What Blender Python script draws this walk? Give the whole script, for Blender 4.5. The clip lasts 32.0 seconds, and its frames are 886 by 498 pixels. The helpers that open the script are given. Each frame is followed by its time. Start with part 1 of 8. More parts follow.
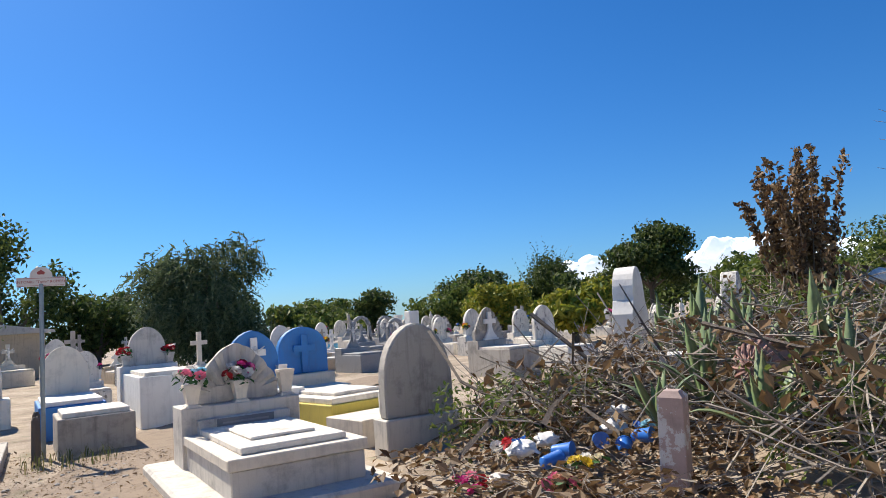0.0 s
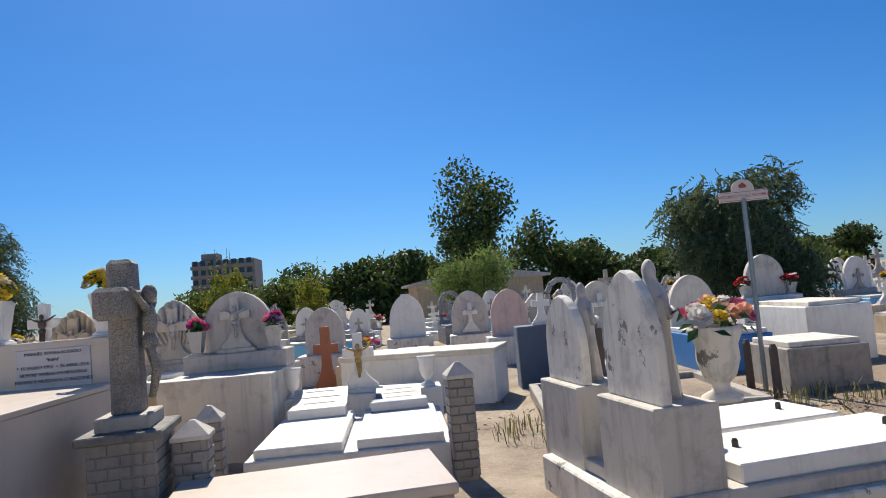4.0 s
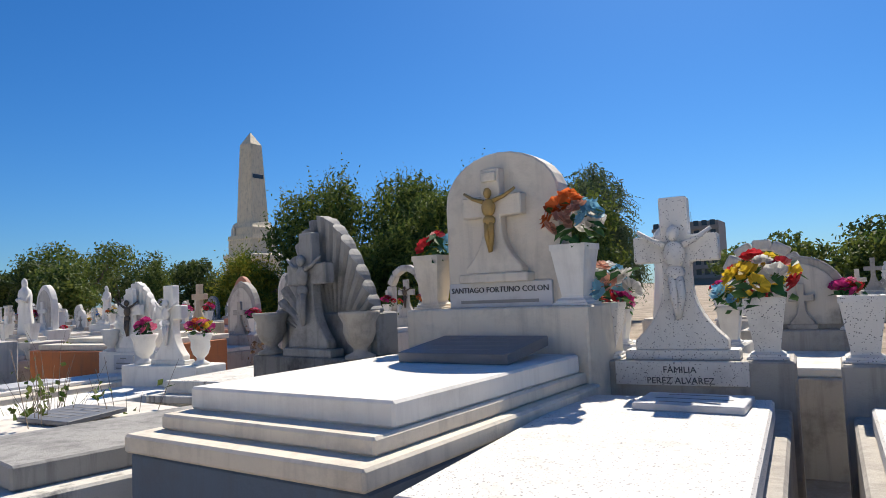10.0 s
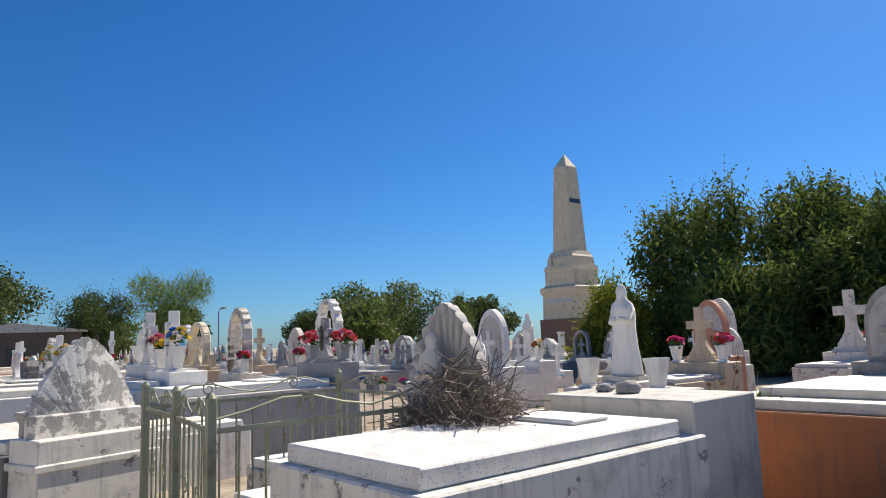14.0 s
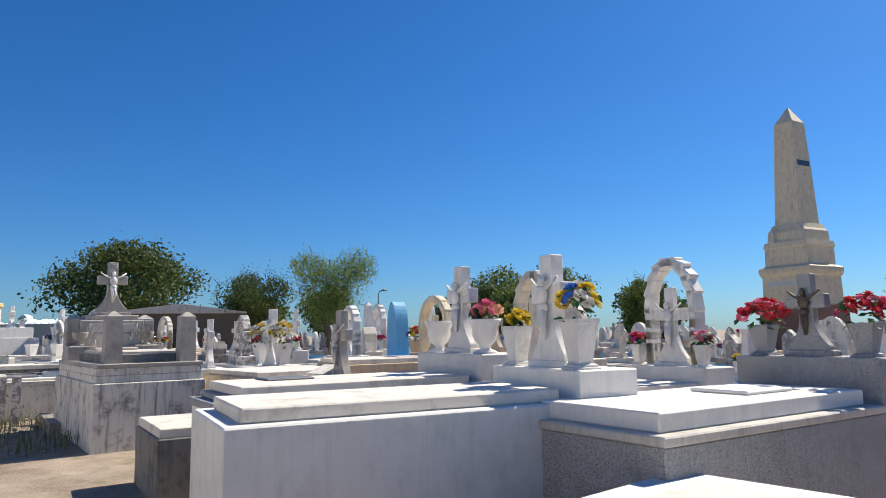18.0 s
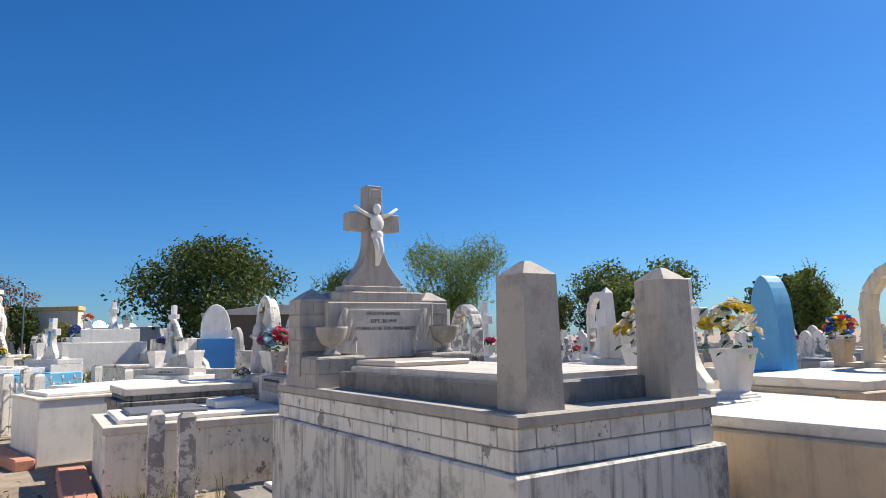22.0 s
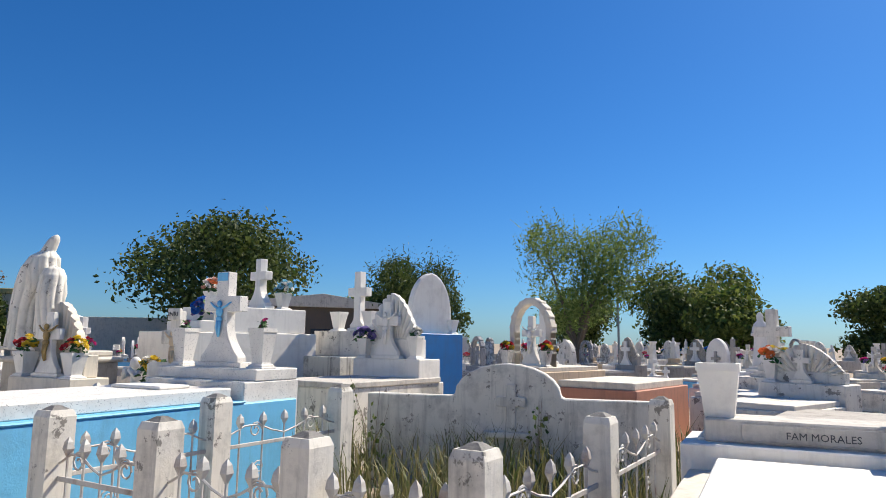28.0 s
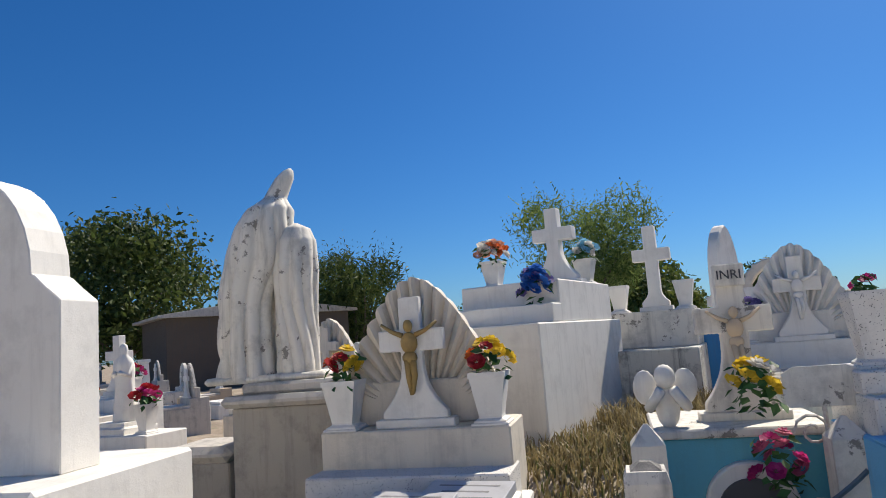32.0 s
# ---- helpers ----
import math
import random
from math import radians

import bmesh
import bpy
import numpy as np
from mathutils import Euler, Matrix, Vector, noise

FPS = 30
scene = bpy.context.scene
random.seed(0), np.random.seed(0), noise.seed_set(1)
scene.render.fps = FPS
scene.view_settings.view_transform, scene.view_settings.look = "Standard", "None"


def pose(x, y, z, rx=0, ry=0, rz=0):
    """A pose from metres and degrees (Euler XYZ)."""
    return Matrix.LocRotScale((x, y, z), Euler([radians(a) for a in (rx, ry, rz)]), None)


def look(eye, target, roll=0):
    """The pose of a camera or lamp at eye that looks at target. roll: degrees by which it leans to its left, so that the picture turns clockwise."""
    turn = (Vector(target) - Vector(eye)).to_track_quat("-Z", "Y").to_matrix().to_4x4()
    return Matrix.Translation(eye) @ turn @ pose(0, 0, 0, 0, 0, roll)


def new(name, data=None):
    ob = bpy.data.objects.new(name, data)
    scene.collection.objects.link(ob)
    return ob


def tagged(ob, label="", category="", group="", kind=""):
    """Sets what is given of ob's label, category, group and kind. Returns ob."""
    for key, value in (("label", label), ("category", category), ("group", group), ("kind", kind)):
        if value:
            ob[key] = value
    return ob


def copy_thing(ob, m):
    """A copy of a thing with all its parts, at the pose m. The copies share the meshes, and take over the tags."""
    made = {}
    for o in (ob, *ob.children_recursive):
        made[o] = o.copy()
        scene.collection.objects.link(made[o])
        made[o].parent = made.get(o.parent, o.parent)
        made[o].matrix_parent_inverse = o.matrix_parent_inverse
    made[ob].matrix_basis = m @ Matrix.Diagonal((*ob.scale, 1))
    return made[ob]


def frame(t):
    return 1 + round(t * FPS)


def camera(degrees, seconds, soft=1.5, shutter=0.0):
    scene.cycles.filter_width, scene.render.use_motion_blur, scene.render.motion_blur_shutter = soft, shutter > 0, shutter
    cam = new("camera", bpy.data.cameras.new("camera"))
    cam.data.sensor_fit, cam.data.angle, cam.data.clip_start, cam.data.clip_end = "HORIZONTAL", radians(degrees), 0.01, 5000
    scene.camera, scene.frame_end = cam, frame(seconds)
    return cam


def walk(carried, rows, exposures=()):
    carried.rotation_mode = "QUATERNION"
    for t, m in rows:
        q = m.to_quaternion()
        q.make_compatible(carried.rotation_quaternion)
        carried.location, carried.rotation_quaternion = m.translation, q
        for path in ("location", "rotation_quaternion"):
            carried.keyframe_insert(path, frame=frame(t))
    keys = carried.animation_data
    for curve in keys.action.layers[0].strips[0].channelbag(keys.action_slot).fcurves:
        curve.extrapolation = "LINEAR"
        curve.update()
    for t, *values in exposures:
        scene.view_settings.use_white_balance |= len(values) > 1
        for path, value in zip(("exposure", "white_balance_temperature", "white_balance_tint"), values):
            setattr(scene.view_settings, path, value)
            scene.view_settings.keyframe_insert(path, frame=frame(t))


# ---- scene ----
EXPOSURES = [(0.0, 0.58), (1.0, 0.40), (3.0, 0.29), (8.0, 0.28), (12.0, 0.32), (15.0, 0.40), (18.0, 0.40), (22.0, 0.50), (26.0, 0.46), (30.0, 0.28), (32.0, 0.12)]
# ---- camera ----
cam = camera(66.32, 32.0, 0.9)
PATH = [
    (0.0, 7.477, -5.309, 1.515, -38.38, 5.68, 4.26),
    (0.5, 7.144, -4.756, 1.506, -35.45, 5.10, 3.00),
    (1.0, 6.820, -4.216, 1.466, -32.58, 4.81, 2.01),
    (1.5, 6.479, -3.824, 1.463, -30.07, 4.27, 1.47),
    (2.0, 6.080, -3.558, 1.460, -27.54, 3.94, 0.96),
    (2.5, 5.660, -3.337, 1.474, -23.73, 3.95, 1.76),
    (3.0, 5.245, -3.067, 1.479, -17.57, 4.21, 2.27),
    (3.5, 4.859, -2.821, 1.479, -10.77, 4.11, 3.85),
    (5.5, 2.558, -1.145, 1.476, 8.34, 4.43, 4.14),
    (6.0, 1.955, -0.966, 1.498, 13.02, 4.44, 3.36),
    (6.5, 1.450, -0.703, 1.497, 18.89, 4.49, 3.66),
    (7.0, 0.824, -0.475, 1.502, 22.04, 4.76, 2.55),
    (7.5, 0.114, -0.360, 1.496, 22.85, 4.49, 2.58),
    (8.0, -0.637, -0.287, 1.489, 23.00, 4.25, 2.72),
    (8.5, -1.347, -0.141, 1.493, 25.06, 3.45, 3.04),
    (9.0, -2.054, 0.031, 1.519, 28.35, 2.99, 2.88),
    (9.5, -2.821, -0.022, 1.521, 29.57, 3.23, 2.77),
    (10.0, -3.610, 0.015, 1.502, 30.75, 3.57, 2.52),
    (10.5, -4.349, 0.145, 1.448, 33.80, 4.55, 1.57),
    (11.0, -5.062, 0.188, 1.482, 36.17, 4.57, 1.88),
    (11.5, -6.124, 0.287, 1.474, 37.76, 5.13, 1.39),
    (12.0, -7.159, 0.323, 1.472, 39.08, 5.81, 2.48),
    (12.5, -8.064, 0.353, 1.471, 42.49, 7.05, 2.67),
    (13.0, -9.041, 0.352, 1.478, 45.77, 8.24, 2.17),
    (13.5, -10.057, 0.369, 1.492, 47.85, 8.06, 2.89),
    (14.0, -11.128, 0.341, 1.509, 50.71, 7.73, 2.02),
    (14.5, -12.151, 0.260, 1.497, 52.38, 7.75, 1.31),
    (15.0, -13.033, 0.297, 1.493, 54.66, 8.17, 0.29),
    (15.5, -13.698, 0.138, 1.389, 55.81, 8.81, 2.43),
    (17.5, -16.521, 0.304, 1.499, 60.43, 6.64, 1.35),
    (18.0, -17.491, 0.267, 1.487, 60.69, 7.08, 0.89),
    (18.5, -18.411, 0.205, 1.518, 61.14, 6.83, 1.99),
    (19.0, -19.346, 0.148, 1.525, 62.08, 6.82, 3.23),
    (19.5, -20.266, 0.092, 1.493, 62.90, 7.30, 3.14),
    (20.0, -21.179, -0.005, 1.484, 63.70, 7.50, 1.63),
    (20.5, -22.077, -0.176, 1.500, 64.23, 6.86, 2.21),
    (21.0, -23.025, -0.402, 1.532, 64.45, 6.28, 2.27),
    (21.5, -24.071, -0.642, 1.545, 64.41, 6.26, 2.26),
    (22.0, -25.184, -0.857, 1.498, 65.34, 7.38, 1.30),
    (22.5, -26.363, -0.960, 1.443, 66.67, 8.06, 0.79),
    (23.0, -27.487, -1.171, 1.433, 67.64, 8.70, -0.77),
    (23.5, -28.337, -1.379, 1.466, 68.08, 7.53, 0.38),
    (24.0, -29.158, -1.618, 1.497, 68.10, 7.05, 0.77),
    (24.5, -29.929, -1.834, 1.482, 68.36, 6.95, 1.42),
    (25.0, -30.709, -2.029, 1.461, 68.72, 6.75, 2.71),
    (25.5, -31.601, -2.206, 1.453, 70.12, 7.31, 1.43),
    (27.5, -35.456, -3.514, 1.457, 61.47, 7.84, -0.09),
    (28.0, -36.333, -3.794, 1.462, 61.57, 7.82, -0.77),
    (28.5, -37.167, -4.075, 1.468, 62.05, 7.67, -0.39),
    (29.0, -37.935, -4.417, 1.486, 62.71, 7.76, -0.11),
    (29.5, -38.702, -4.782, 1.497, 63.47, 8.16, -0.11),
    (30.0, -39.458, -5.180, 1.497, 63.70, 7.95, 0.15),
    (30.5, -40.212, -5.565, 1.506, 61.24, 7.09, 1.25),
    (31.0, -40.948, -5.958, 1.521, 56.47, 6.18, 3.11),
    (31.5, -41.806, -6.277, 1.499, 52.49, 6.53, 4.26),
    (32.0, -42.591, -6.612, 1.492, 49.28, 7.52, 4.31),
]
walk(cam, [(t, pose(x, y, z, 90 + pitch, roll, yaw)) for t, x, y, z, yaw, pitch, roll in PATH], EXPOSURES)

# ---- light ----
SUN_EL, SUN_YAW = 47.0, 8.0   # degrees; yaw counted to the left of +y
world = bpy.data.worlds.new("sky")
scene.world = world
world.use_nodes = True
wt = world.node_tree
sky = wt.nodes.new("ShaderNodeTexSky")
sky.sky_type = "NISHITA"
sky.sun_disc = False
sky.sun_elevation = radians(SUN_EL)
sky.sun_rotation = radians(-SUN_YAW)
sky.air_density, sky.dust_density, sky.ozone_density = 1.0, 0.42, 3.5
bg = wt.nodes["Background"]
bg.inputs["Strength"].default_value = 0.077
deep = wt.nodes.new("ShaderNodeMix")
deep.data_type, deep.blend_type = "RGBA", "MULTIPLY"
deep.inputs[0].default_value = 1.0
deep.inputs[7].default_value = (0.49, 0.76, 1.10, 1.0)
rich = wt.nodes.new("ShaderNodeHueSaturation")
rich.inputs["Saturation"].default_value = 1.10
wt.links.new(sky.outputs["Color"], deep.inputs[6])
wt.links.new(deep.outputs[2], rich.inputs["Color"])
wt.links.new(rich.outputs["Color"], bg.inputs["Color"])
sun = new("sun", bpy.data.lights.new("sun", "SUN"))
sun.data.energy = 5.5
sun.data.angle = radians(0.53)
sun.data.color = (1.0, 0.91, 0.78)
sun.matrix_basis = look((0, 0, 0), (math.sin(radians(SUN_YAW)) * math.cos(radians(SUN_EL)), -math.cos(radians(SUN_YAW)) * math.cos(radians(SUN_EL)), -math.sin(radians(SUN_EL))))

# ---- materials ----
def nodes_of(name):
    m = bpy.data.materials.new(name)
    m.use_nodes = True
    return m, m.node_tree.nodes, m.node_tree.links


def rgba(c):
    return (c[0], c[1], c[2], 1.0)


def ramp(ns, lo, hi, c0=(0, 0, 0), c1=(1, 1, 1)):
    r = ns.new("ShaderNodeValToRGB")
    r.color_ramp.elements[0].position, r.color_ramp.elements[1].position = lo, hi
    r.color_ramp.elements[0].color, r.color_ramp.elements[1].color = rgba(c0), rgba(c1)
    return r


def noise_node(ns, ls, vec, scale, detail=4.0, rough=0.6):
    n = ns.new("ShaderNodeTexNoise")
    n.inputs["Scale"].default_value, n.inputs["Detail"].default_value, n.inputs["Roughness"].default_value = scale, detail, rough
    ls.new(vec, n.inputs["Vector"])
    return n


def mix_node(ns, ls, fac, a, b, kind="MIX"):
    x = ns.new("ShaderNodeMix")
    x.data_type, x.blend_type = "RGBA", kind
    for sock, val in ((x.inputs[0], fac), (x.inputs[6], a), (x.inputs[7], b)):
        if hasattr(val, "links"):
            ls.new(val, sock)
        elif isinstance(val, (int, float)):
            sock.default_value = val
        else:
            sock.default_value = rgba(val)
    return x.outputs[2]


def stone(name, base, grime=(0.09, 0.085, 0.075), stain=0.35, streak=0.25, speck=0.0, speck_col=(0.05, 0.05, 0.055),
          rough=0.75, bump=0.25, vary=0.12, peel=0.0, peel_col=(0.25, 0.23, 0.2), metal=0.0):
    """Painted plaster, concrete, terrazzo or marble, with broad tone, blotches, rain streaks and specks."""
    m, ns, ls = nodes_of(name)
    p = ns["Principled BSDF"]
    geo = ns.new("ShaderNodeNewGeometry")
    pos = geo.outputs["Position"]
    info = ns.new("ShaderNodeObjectInfo")
    broad = noise_node(ns, ls, pos, 1.7, 3.0)
    dark = tuple(c * (1 - vary) for c in base)
    lite = tuple(min(1, c * (1 + vary * 0.6)) for c in base)
    col = mix_node(ns, ls, broad.outputs["Fac"], dark, lite)
    tint = ramp(ns, 0.0, 1.0, (0.93, 0.93, 0.93), (1.0, 1.0, 0.99))
    ls.new(info.outputs["Random"], tint.inputs["Fac"])
    col = mix_node(ns, ls, 1.0, col, tint.outputs["Color"], "MULTIPLY")
    if peel:
        pn = noise_node(ns, ls, pos, 5.5, 7.0, 0.7)
        pr = ramp(ns, 0.62 - peel * 0.25, 0.65 - peel * 0.25)
        ls.new(pn.outputs["Fac"], pr.inputs["Fac"])
        col = mix_node(ns, ls, pr.outputs["Color"], col, peel_col)
    if stain:
        sn = noise_node(ns, ls, pos, 4.2, 8.0, 0.68)
        sr = ramp(ns, 0.50, 0.70, (0, 0, 0), (stain, stain, stain))
        ls.new(sn.outputs["Fac"], sr.inputs["Fac"])
        col = mix_node(ns, ls, sr.outputs["Color"], col, grime)
    if streak:
        mp = ns.new("ShaderNodeMapping")
        mp.inputs["Scale"].default_value = (13.0, 13.0, 1.1)
        ls.new(pos, mp.inputs["Vector"])
        kn = noise_node(ns, ls, mp.outputs["Vector"], 1.0, 5.0, 0.65)
        kr = ramp(ns, 0.51, 0.70, (0, 0, 0), (streak, streak, streak))
        ls.new(kn.outputs["Fac"], kr.inputs["Fac"])
        col = mix_node(ns, ls, kr.outputs["Color"], col, grime)
    if speck:
        vo = ns.new("ShaderNodeTexVoronoi")
        vo.inputs["Scale"].default_value = 230.0
        ls.new(pos, vo.inputs["Vector"])
        pick = ns.new("ShaderNodeSeparateColor")
        ls.new(vo.outputs["Color"], pick.inputs["Color"])
        vr = ramp(ns, 1 - speck, 1 - speck + 0.02)
        ls.new(pick.outputs["Red"], vr.inputs["Fac"])
        col = mix_node(ns, ls, vr.outputs["Color"], col, speck_col)
    ls.new(col, p.inputs["Base Color"])
    p.inputs["Roughness"].default_value = rough
    p.inputs["Metallic"].default_value = metal
    fine = noise_node(ns, ls, pos, 55.0, 5.0, 0.7)
    mid = noise_node(ns, ls, pos, 9.0, 4.0, 0.6)
    add = ns.new("ShaderNodeMath")
    add.operation = "ADD"
    ls.new(fine.outputs["Fac"], add.inputs[0])
    ls.new(mid.outputs["Fac"], add.inputs[1])
    bp = ns.new("ShaderNodeBump")
    bp.inputs["Strength"].default_value, bp.inputs["Distance"].default_value = bump, 0.012
    ls.new(add.outputs[0], bp.inputs["Height"])
    ls.new(bp.outputs["Normal"], p.inputs["Normal"])
    return m


def leafy(name, c0, c1, c2, trans=0.25):
    """Foliage that differs from leaf to leaf."""
    m, ns, ls = nodes_of(name)
    p = ns["Principled BSDF"]
    geo = ns.new("ShaderNodeNewGeometry")
    r = ramp(ns, 0.0, 1.0, c0, c1)
    e = r.color_ramp.elements.new(0.85)
    e.color = rgba(c2)
    ls.new(geo.outputs["Random Per Island"], r.inputs["Fac"])
    n = noise_node(ns, ls, geo.outputs["Position"], 0.7, 3.0)
    col = mix_node(ns, ls, 0.35, r.outputs["Color"], n.outputs["Fac"], "MULTIPLY")
    ls.new(col, p.inputs["Base Color"])
    p.inputs["Roughness"].default_value = 0.6
    p.inputs["Specular IOR Level"].default_value = 0.3
    t = ns.new("ShaderNodeBsdfTranslucent")
    ls.new(col, t.inputs["Color"])
    mx = ns.new("ShaderNodeMixShader")
    mx.inputs[0].default_value = trans
    ls.new(p.outputs[0], mx.inputs[1])
    ls.new(t.outputs[0], mx.inputs[2])
    ls.new(mx.outputs[0], ns["Material Output"].inputs["Surface"])
    return m


def plain(name, base, rough=0.5, metal=0.0, vary=0.15, bump=0.1):
    return stone(name, base, stain=0.0, streak=0.0, rough=rough, metal=metal, vary=vary, bump=bump)


WHITE = stone("white_paint", (0.82, 0.79, 0.73), grime=(0.22, 0.2, 0.17), stain=0.22, streak=0.16, bump=0.15)
WHITE_OLD = stone("worn_white_paint", (0.76, 0.72, 0.64), stain=0.42, streak=0.38, peel=0.10)
WHITE_PEEL = stone("peeling_white_paint", (0.76, 0.72, 0.65), stain=0.4, streak=0.2, peel=0.55, peel_col=(0.34, 0.32, 0.29), bump=0.5)
OFFWHITE = stone("cream_white_paint", (0.72, 0.65, 0.54), stain=0.28, streak=0.2)
LIDWHITE = stone("white_cement_lid", (0.74, 0.68, 0.59), grime=(0.16, 0.14, 0.12), stain=0.5, streak=0.0, bump=0.2)
TERRAZZO = stone("white_terrazzo", (0.74, 0.71, 0.66), grime=(0.2, 0.18, 0.16), stain=0.3, streak=0.12, speck=0.05, speck_col=(0.10, 0.10, 0.105), bump=0.12)
GREYTERR = stone("grey_terrazzo", (0.42, 0.42, 0.42), stain=0.25, streak=0.15, speck=0.35, speck_col=(0.12, 0.12, 0.12))
GREY = stone("grey_concrete", (0.42, 0.385, 0.335), stain=0.5, streak=0.35, bump=0.4)
PALEGREY = stone("pale_grey_concrete", (0.58, 0.54, 0.48), stain=0.45, streak=0.3, bump=0.3)
SHELLGREY = stone("mould_grey_concrete", (0.34, 0.33, 0.31), grime=(0.06, 0.058, 0.055), stain=0.6, streak=0.45, bump=0.45)
DARKGREY = stone("mould_black_concrete", (0.21, 0.20, 0.185), grime=(0.025, 0.024, 0.022), stain=0.9, streak=0.55, bump=0.5)
STREAKED = stone("black_streaked_plaster", (0.24, 0.23, 0.21), grime=(0.010, 0.010, 0.009), stain=1.0, streak=1.0, bump=0.4)
WHITEMOULD = stone("mouldy_white_plaster", (0.68, 0.65, 0.58), grime=(0.035, 0.033, 0.03), stain=0.85, streak=0.75, bump=0.35)
MARBLE = stone("cream_marble", (0.64, 0.55, 0.46), grime=(0.4, 0.32, 0.25), stain=0.35, streak=0.1, rough=0.35, bump=0.05)
MARBLEGREY = stone("grey_veined_marble", (0.55, 0.55, 0.56), grime=(0.2, 0.2, 0.2), stain=0.4, streak=0.0, rough=0.4, bump=0.05)
BEIGE = stone("beige_paint", (0.62, 0.49, 0.34), stain=0.25, streak=0.3)
PINK = stone("pale_pink_paint", (0.70, 0.52, 0.46), stain=0.2, streak=0.2)
SALMON = stone("salmon_paint", (0.55, 0.25, 0.16), stain=0.2, streak=0.25)
ORANGE = stone("rust_orange_paint", (0.43, 0.15, 0.055), stain=0.3, streak=0.4)
TEAL = stone("deep_blue_paint", (0.004, 0.19, 0.31), grime=(0.02, 0.08, 0.12), stain=0.3, streak=0.3, rough=0.5)
TEALTOP = stone("light_teal_paint", (0.10, 0.42, 0.55), stain=0.2, streak=0.1, rough=0.5)
SKYBLUE = stone("sky_blue_paint", (0.16, 0.50, 0.78), stain=0.2, streak=0.15, rough=0.55)
BLUE = stone("royal_blue_paint", (0.03, 0.20, 0.52), stain=0.2, streak=0.15, rough=0.5)
SLATE = stone("slate_blue_paint", (0.10, 0.14, 0.20), stain=0.3, streak=0.3)
YELLOWP = stone("yellow_paint", (0.62, 0.50, 0.10), stain=0.15, streak=0.1)
CREAMSTONE = stone("cream_stone", (0.76, 0.65, 0.46), stain=0.3, streak=0.35, bump=0.2)
BRICKGREY = stone("grey_brick", (0.30, 0.28, 0.255), stain=0.5, streak=0.3, bump=0.5)
MORTAR = stone("mortar", (0.36, 0.34, 0.31), stain=0.4, streak=0.2)
PEBBLE = stone("rough_pebbledash", (0.36, 0.33, 0.29), stain=0.6, streak=0.2, speck=0.35, speck_col=(0.13, 0.12, 0.1), bump=1.0)
GOLD = stone("worn_gilding", (0.42, 0.27, 0.08), grime=(0.08, 0.05, 0.02), stain=0.6, streak=0.0, rough=0.45)
BRONZE = stone("dark_bronze", (0.10, 0.07, 0.045), stain=0.3, streak=0.0, rough=0.5)
SKINSTONE = stone("painted_flesh_tone", (0.62, 0.33, 0.2), stain=0.1, streak=0.0)
STEEL = stone("galvanised_steel", (0.24, 0.28, 0.30), stain=0.3, streak=0.3, rough=0.4, metal=0.7)
IRONGREEN = stone("chipped_green_iron_paint", (0.30, 0.31, 0.20), grime=(0.12, 0.06, 0.03), stain=0.8, streak=0.3, rough=0.6)
IRONWHITE = stone("rusted_white_iron_paint", (0.60, 0.58, 0.54), grime=(0.2, 0.09, 0.04), stain=0.7, streak=0.3, rough=0.6)
IRONDARK = plain("dark_iron", (0.04, 0.035, 0.03), 0.6)
# dark lettering; also paints the shade inside the grotto niche
INK_AND_SHADE = plain("dark_letters_and_niche_shade", (0.08, 0.08, 0.085), 0.7)
TERRACOTTA = plain("terracotta", (0.38, 0.14, 0.07), 0.75)
# tree bark and old wood; also the shade painted on one shed wall
BARK_AND_SHADE = stone("bark", (0.13, 0.10, 0.075), stain=0.5, streak=0.5, bump=0.9)
DRYWOOD = stone("dry_twigs", (0.25, 0.20, 0.15), stain=0.4, streak=0.0, bump=0.4)
ROCK = stone("fieldstone", (0.33, 0.31, 0.28), stain=0.5, streak=0.0, bump=0.7)
SIGNWHITE = plain("white_sign_enamel", (0.62, 0.55, 0.50), 0.4)
SIGNRED = plain("red_sign_letters", (0.35, 0.06, 0.05), 0.5)
SLABGREY = stone("slate_plaque", (0.17, 0.175, 0.185), stain=0.4, streak=0.0, rough=0.5)
GLASSDARK = plain("dark_window_glass", (0.03, 0.035, 0.045), 0.15)
BUILDGREY = stone("far_tower_concrete", (0.30, 0.27, 0.24), stain=0.3, streak=0.3)

LEAF_MANGO = leafy("dark_tree_leaves", (0.03, 0.06, 0.015), (0.075, 0.13, 0.028), (0.14, 0.18, 0.045), 0.3)
LEAF_BUSH = leafy("bush_leaves", (0.045, 0.09, 0.018), (0.11, 0.19, 0.035), (0.22, 0.26, 0.055), 0.35)
LEAF_LIGHT = leafy("feathery_green_leaves", (0.09, 0.16, 0.04), (0.19, 0.29, 0.07), (0.30, 0.38, 0.11), 0.45)
LEAF_GREYGREEN = leafy("grey_green_leaves", (0.06, 0.10, 0.045), (0.12, 0.18, 0.08), (0.18, 0.22, 0.11), 0.35)
LEAF_YELLOW = leafy("yellow_green_leaves", (0.10, 0.17, 0.02), (0.26, 0.28, 0.03), (0.42, 0.38, 0.04), 0.3)
LEAF_DRY = leafy("dry_brown_leaves", (0.09, 0.045, 0.02), (0.20, 0.10, 0.045), (0.30, 0.20, 0.10))
GRASSY = leafy("grass_blades", (0.07, 0.11, 0.025), (0.17, 0.20, 0.06), (0.34, 0.29, 0.13), 0.3)
SILKGREEN = leafy("artificial_leaves", (0.02, 0.08, 0.02), (0.05, 0.16, 0.04), (0.10, 0.22, 0.06), 0.1)


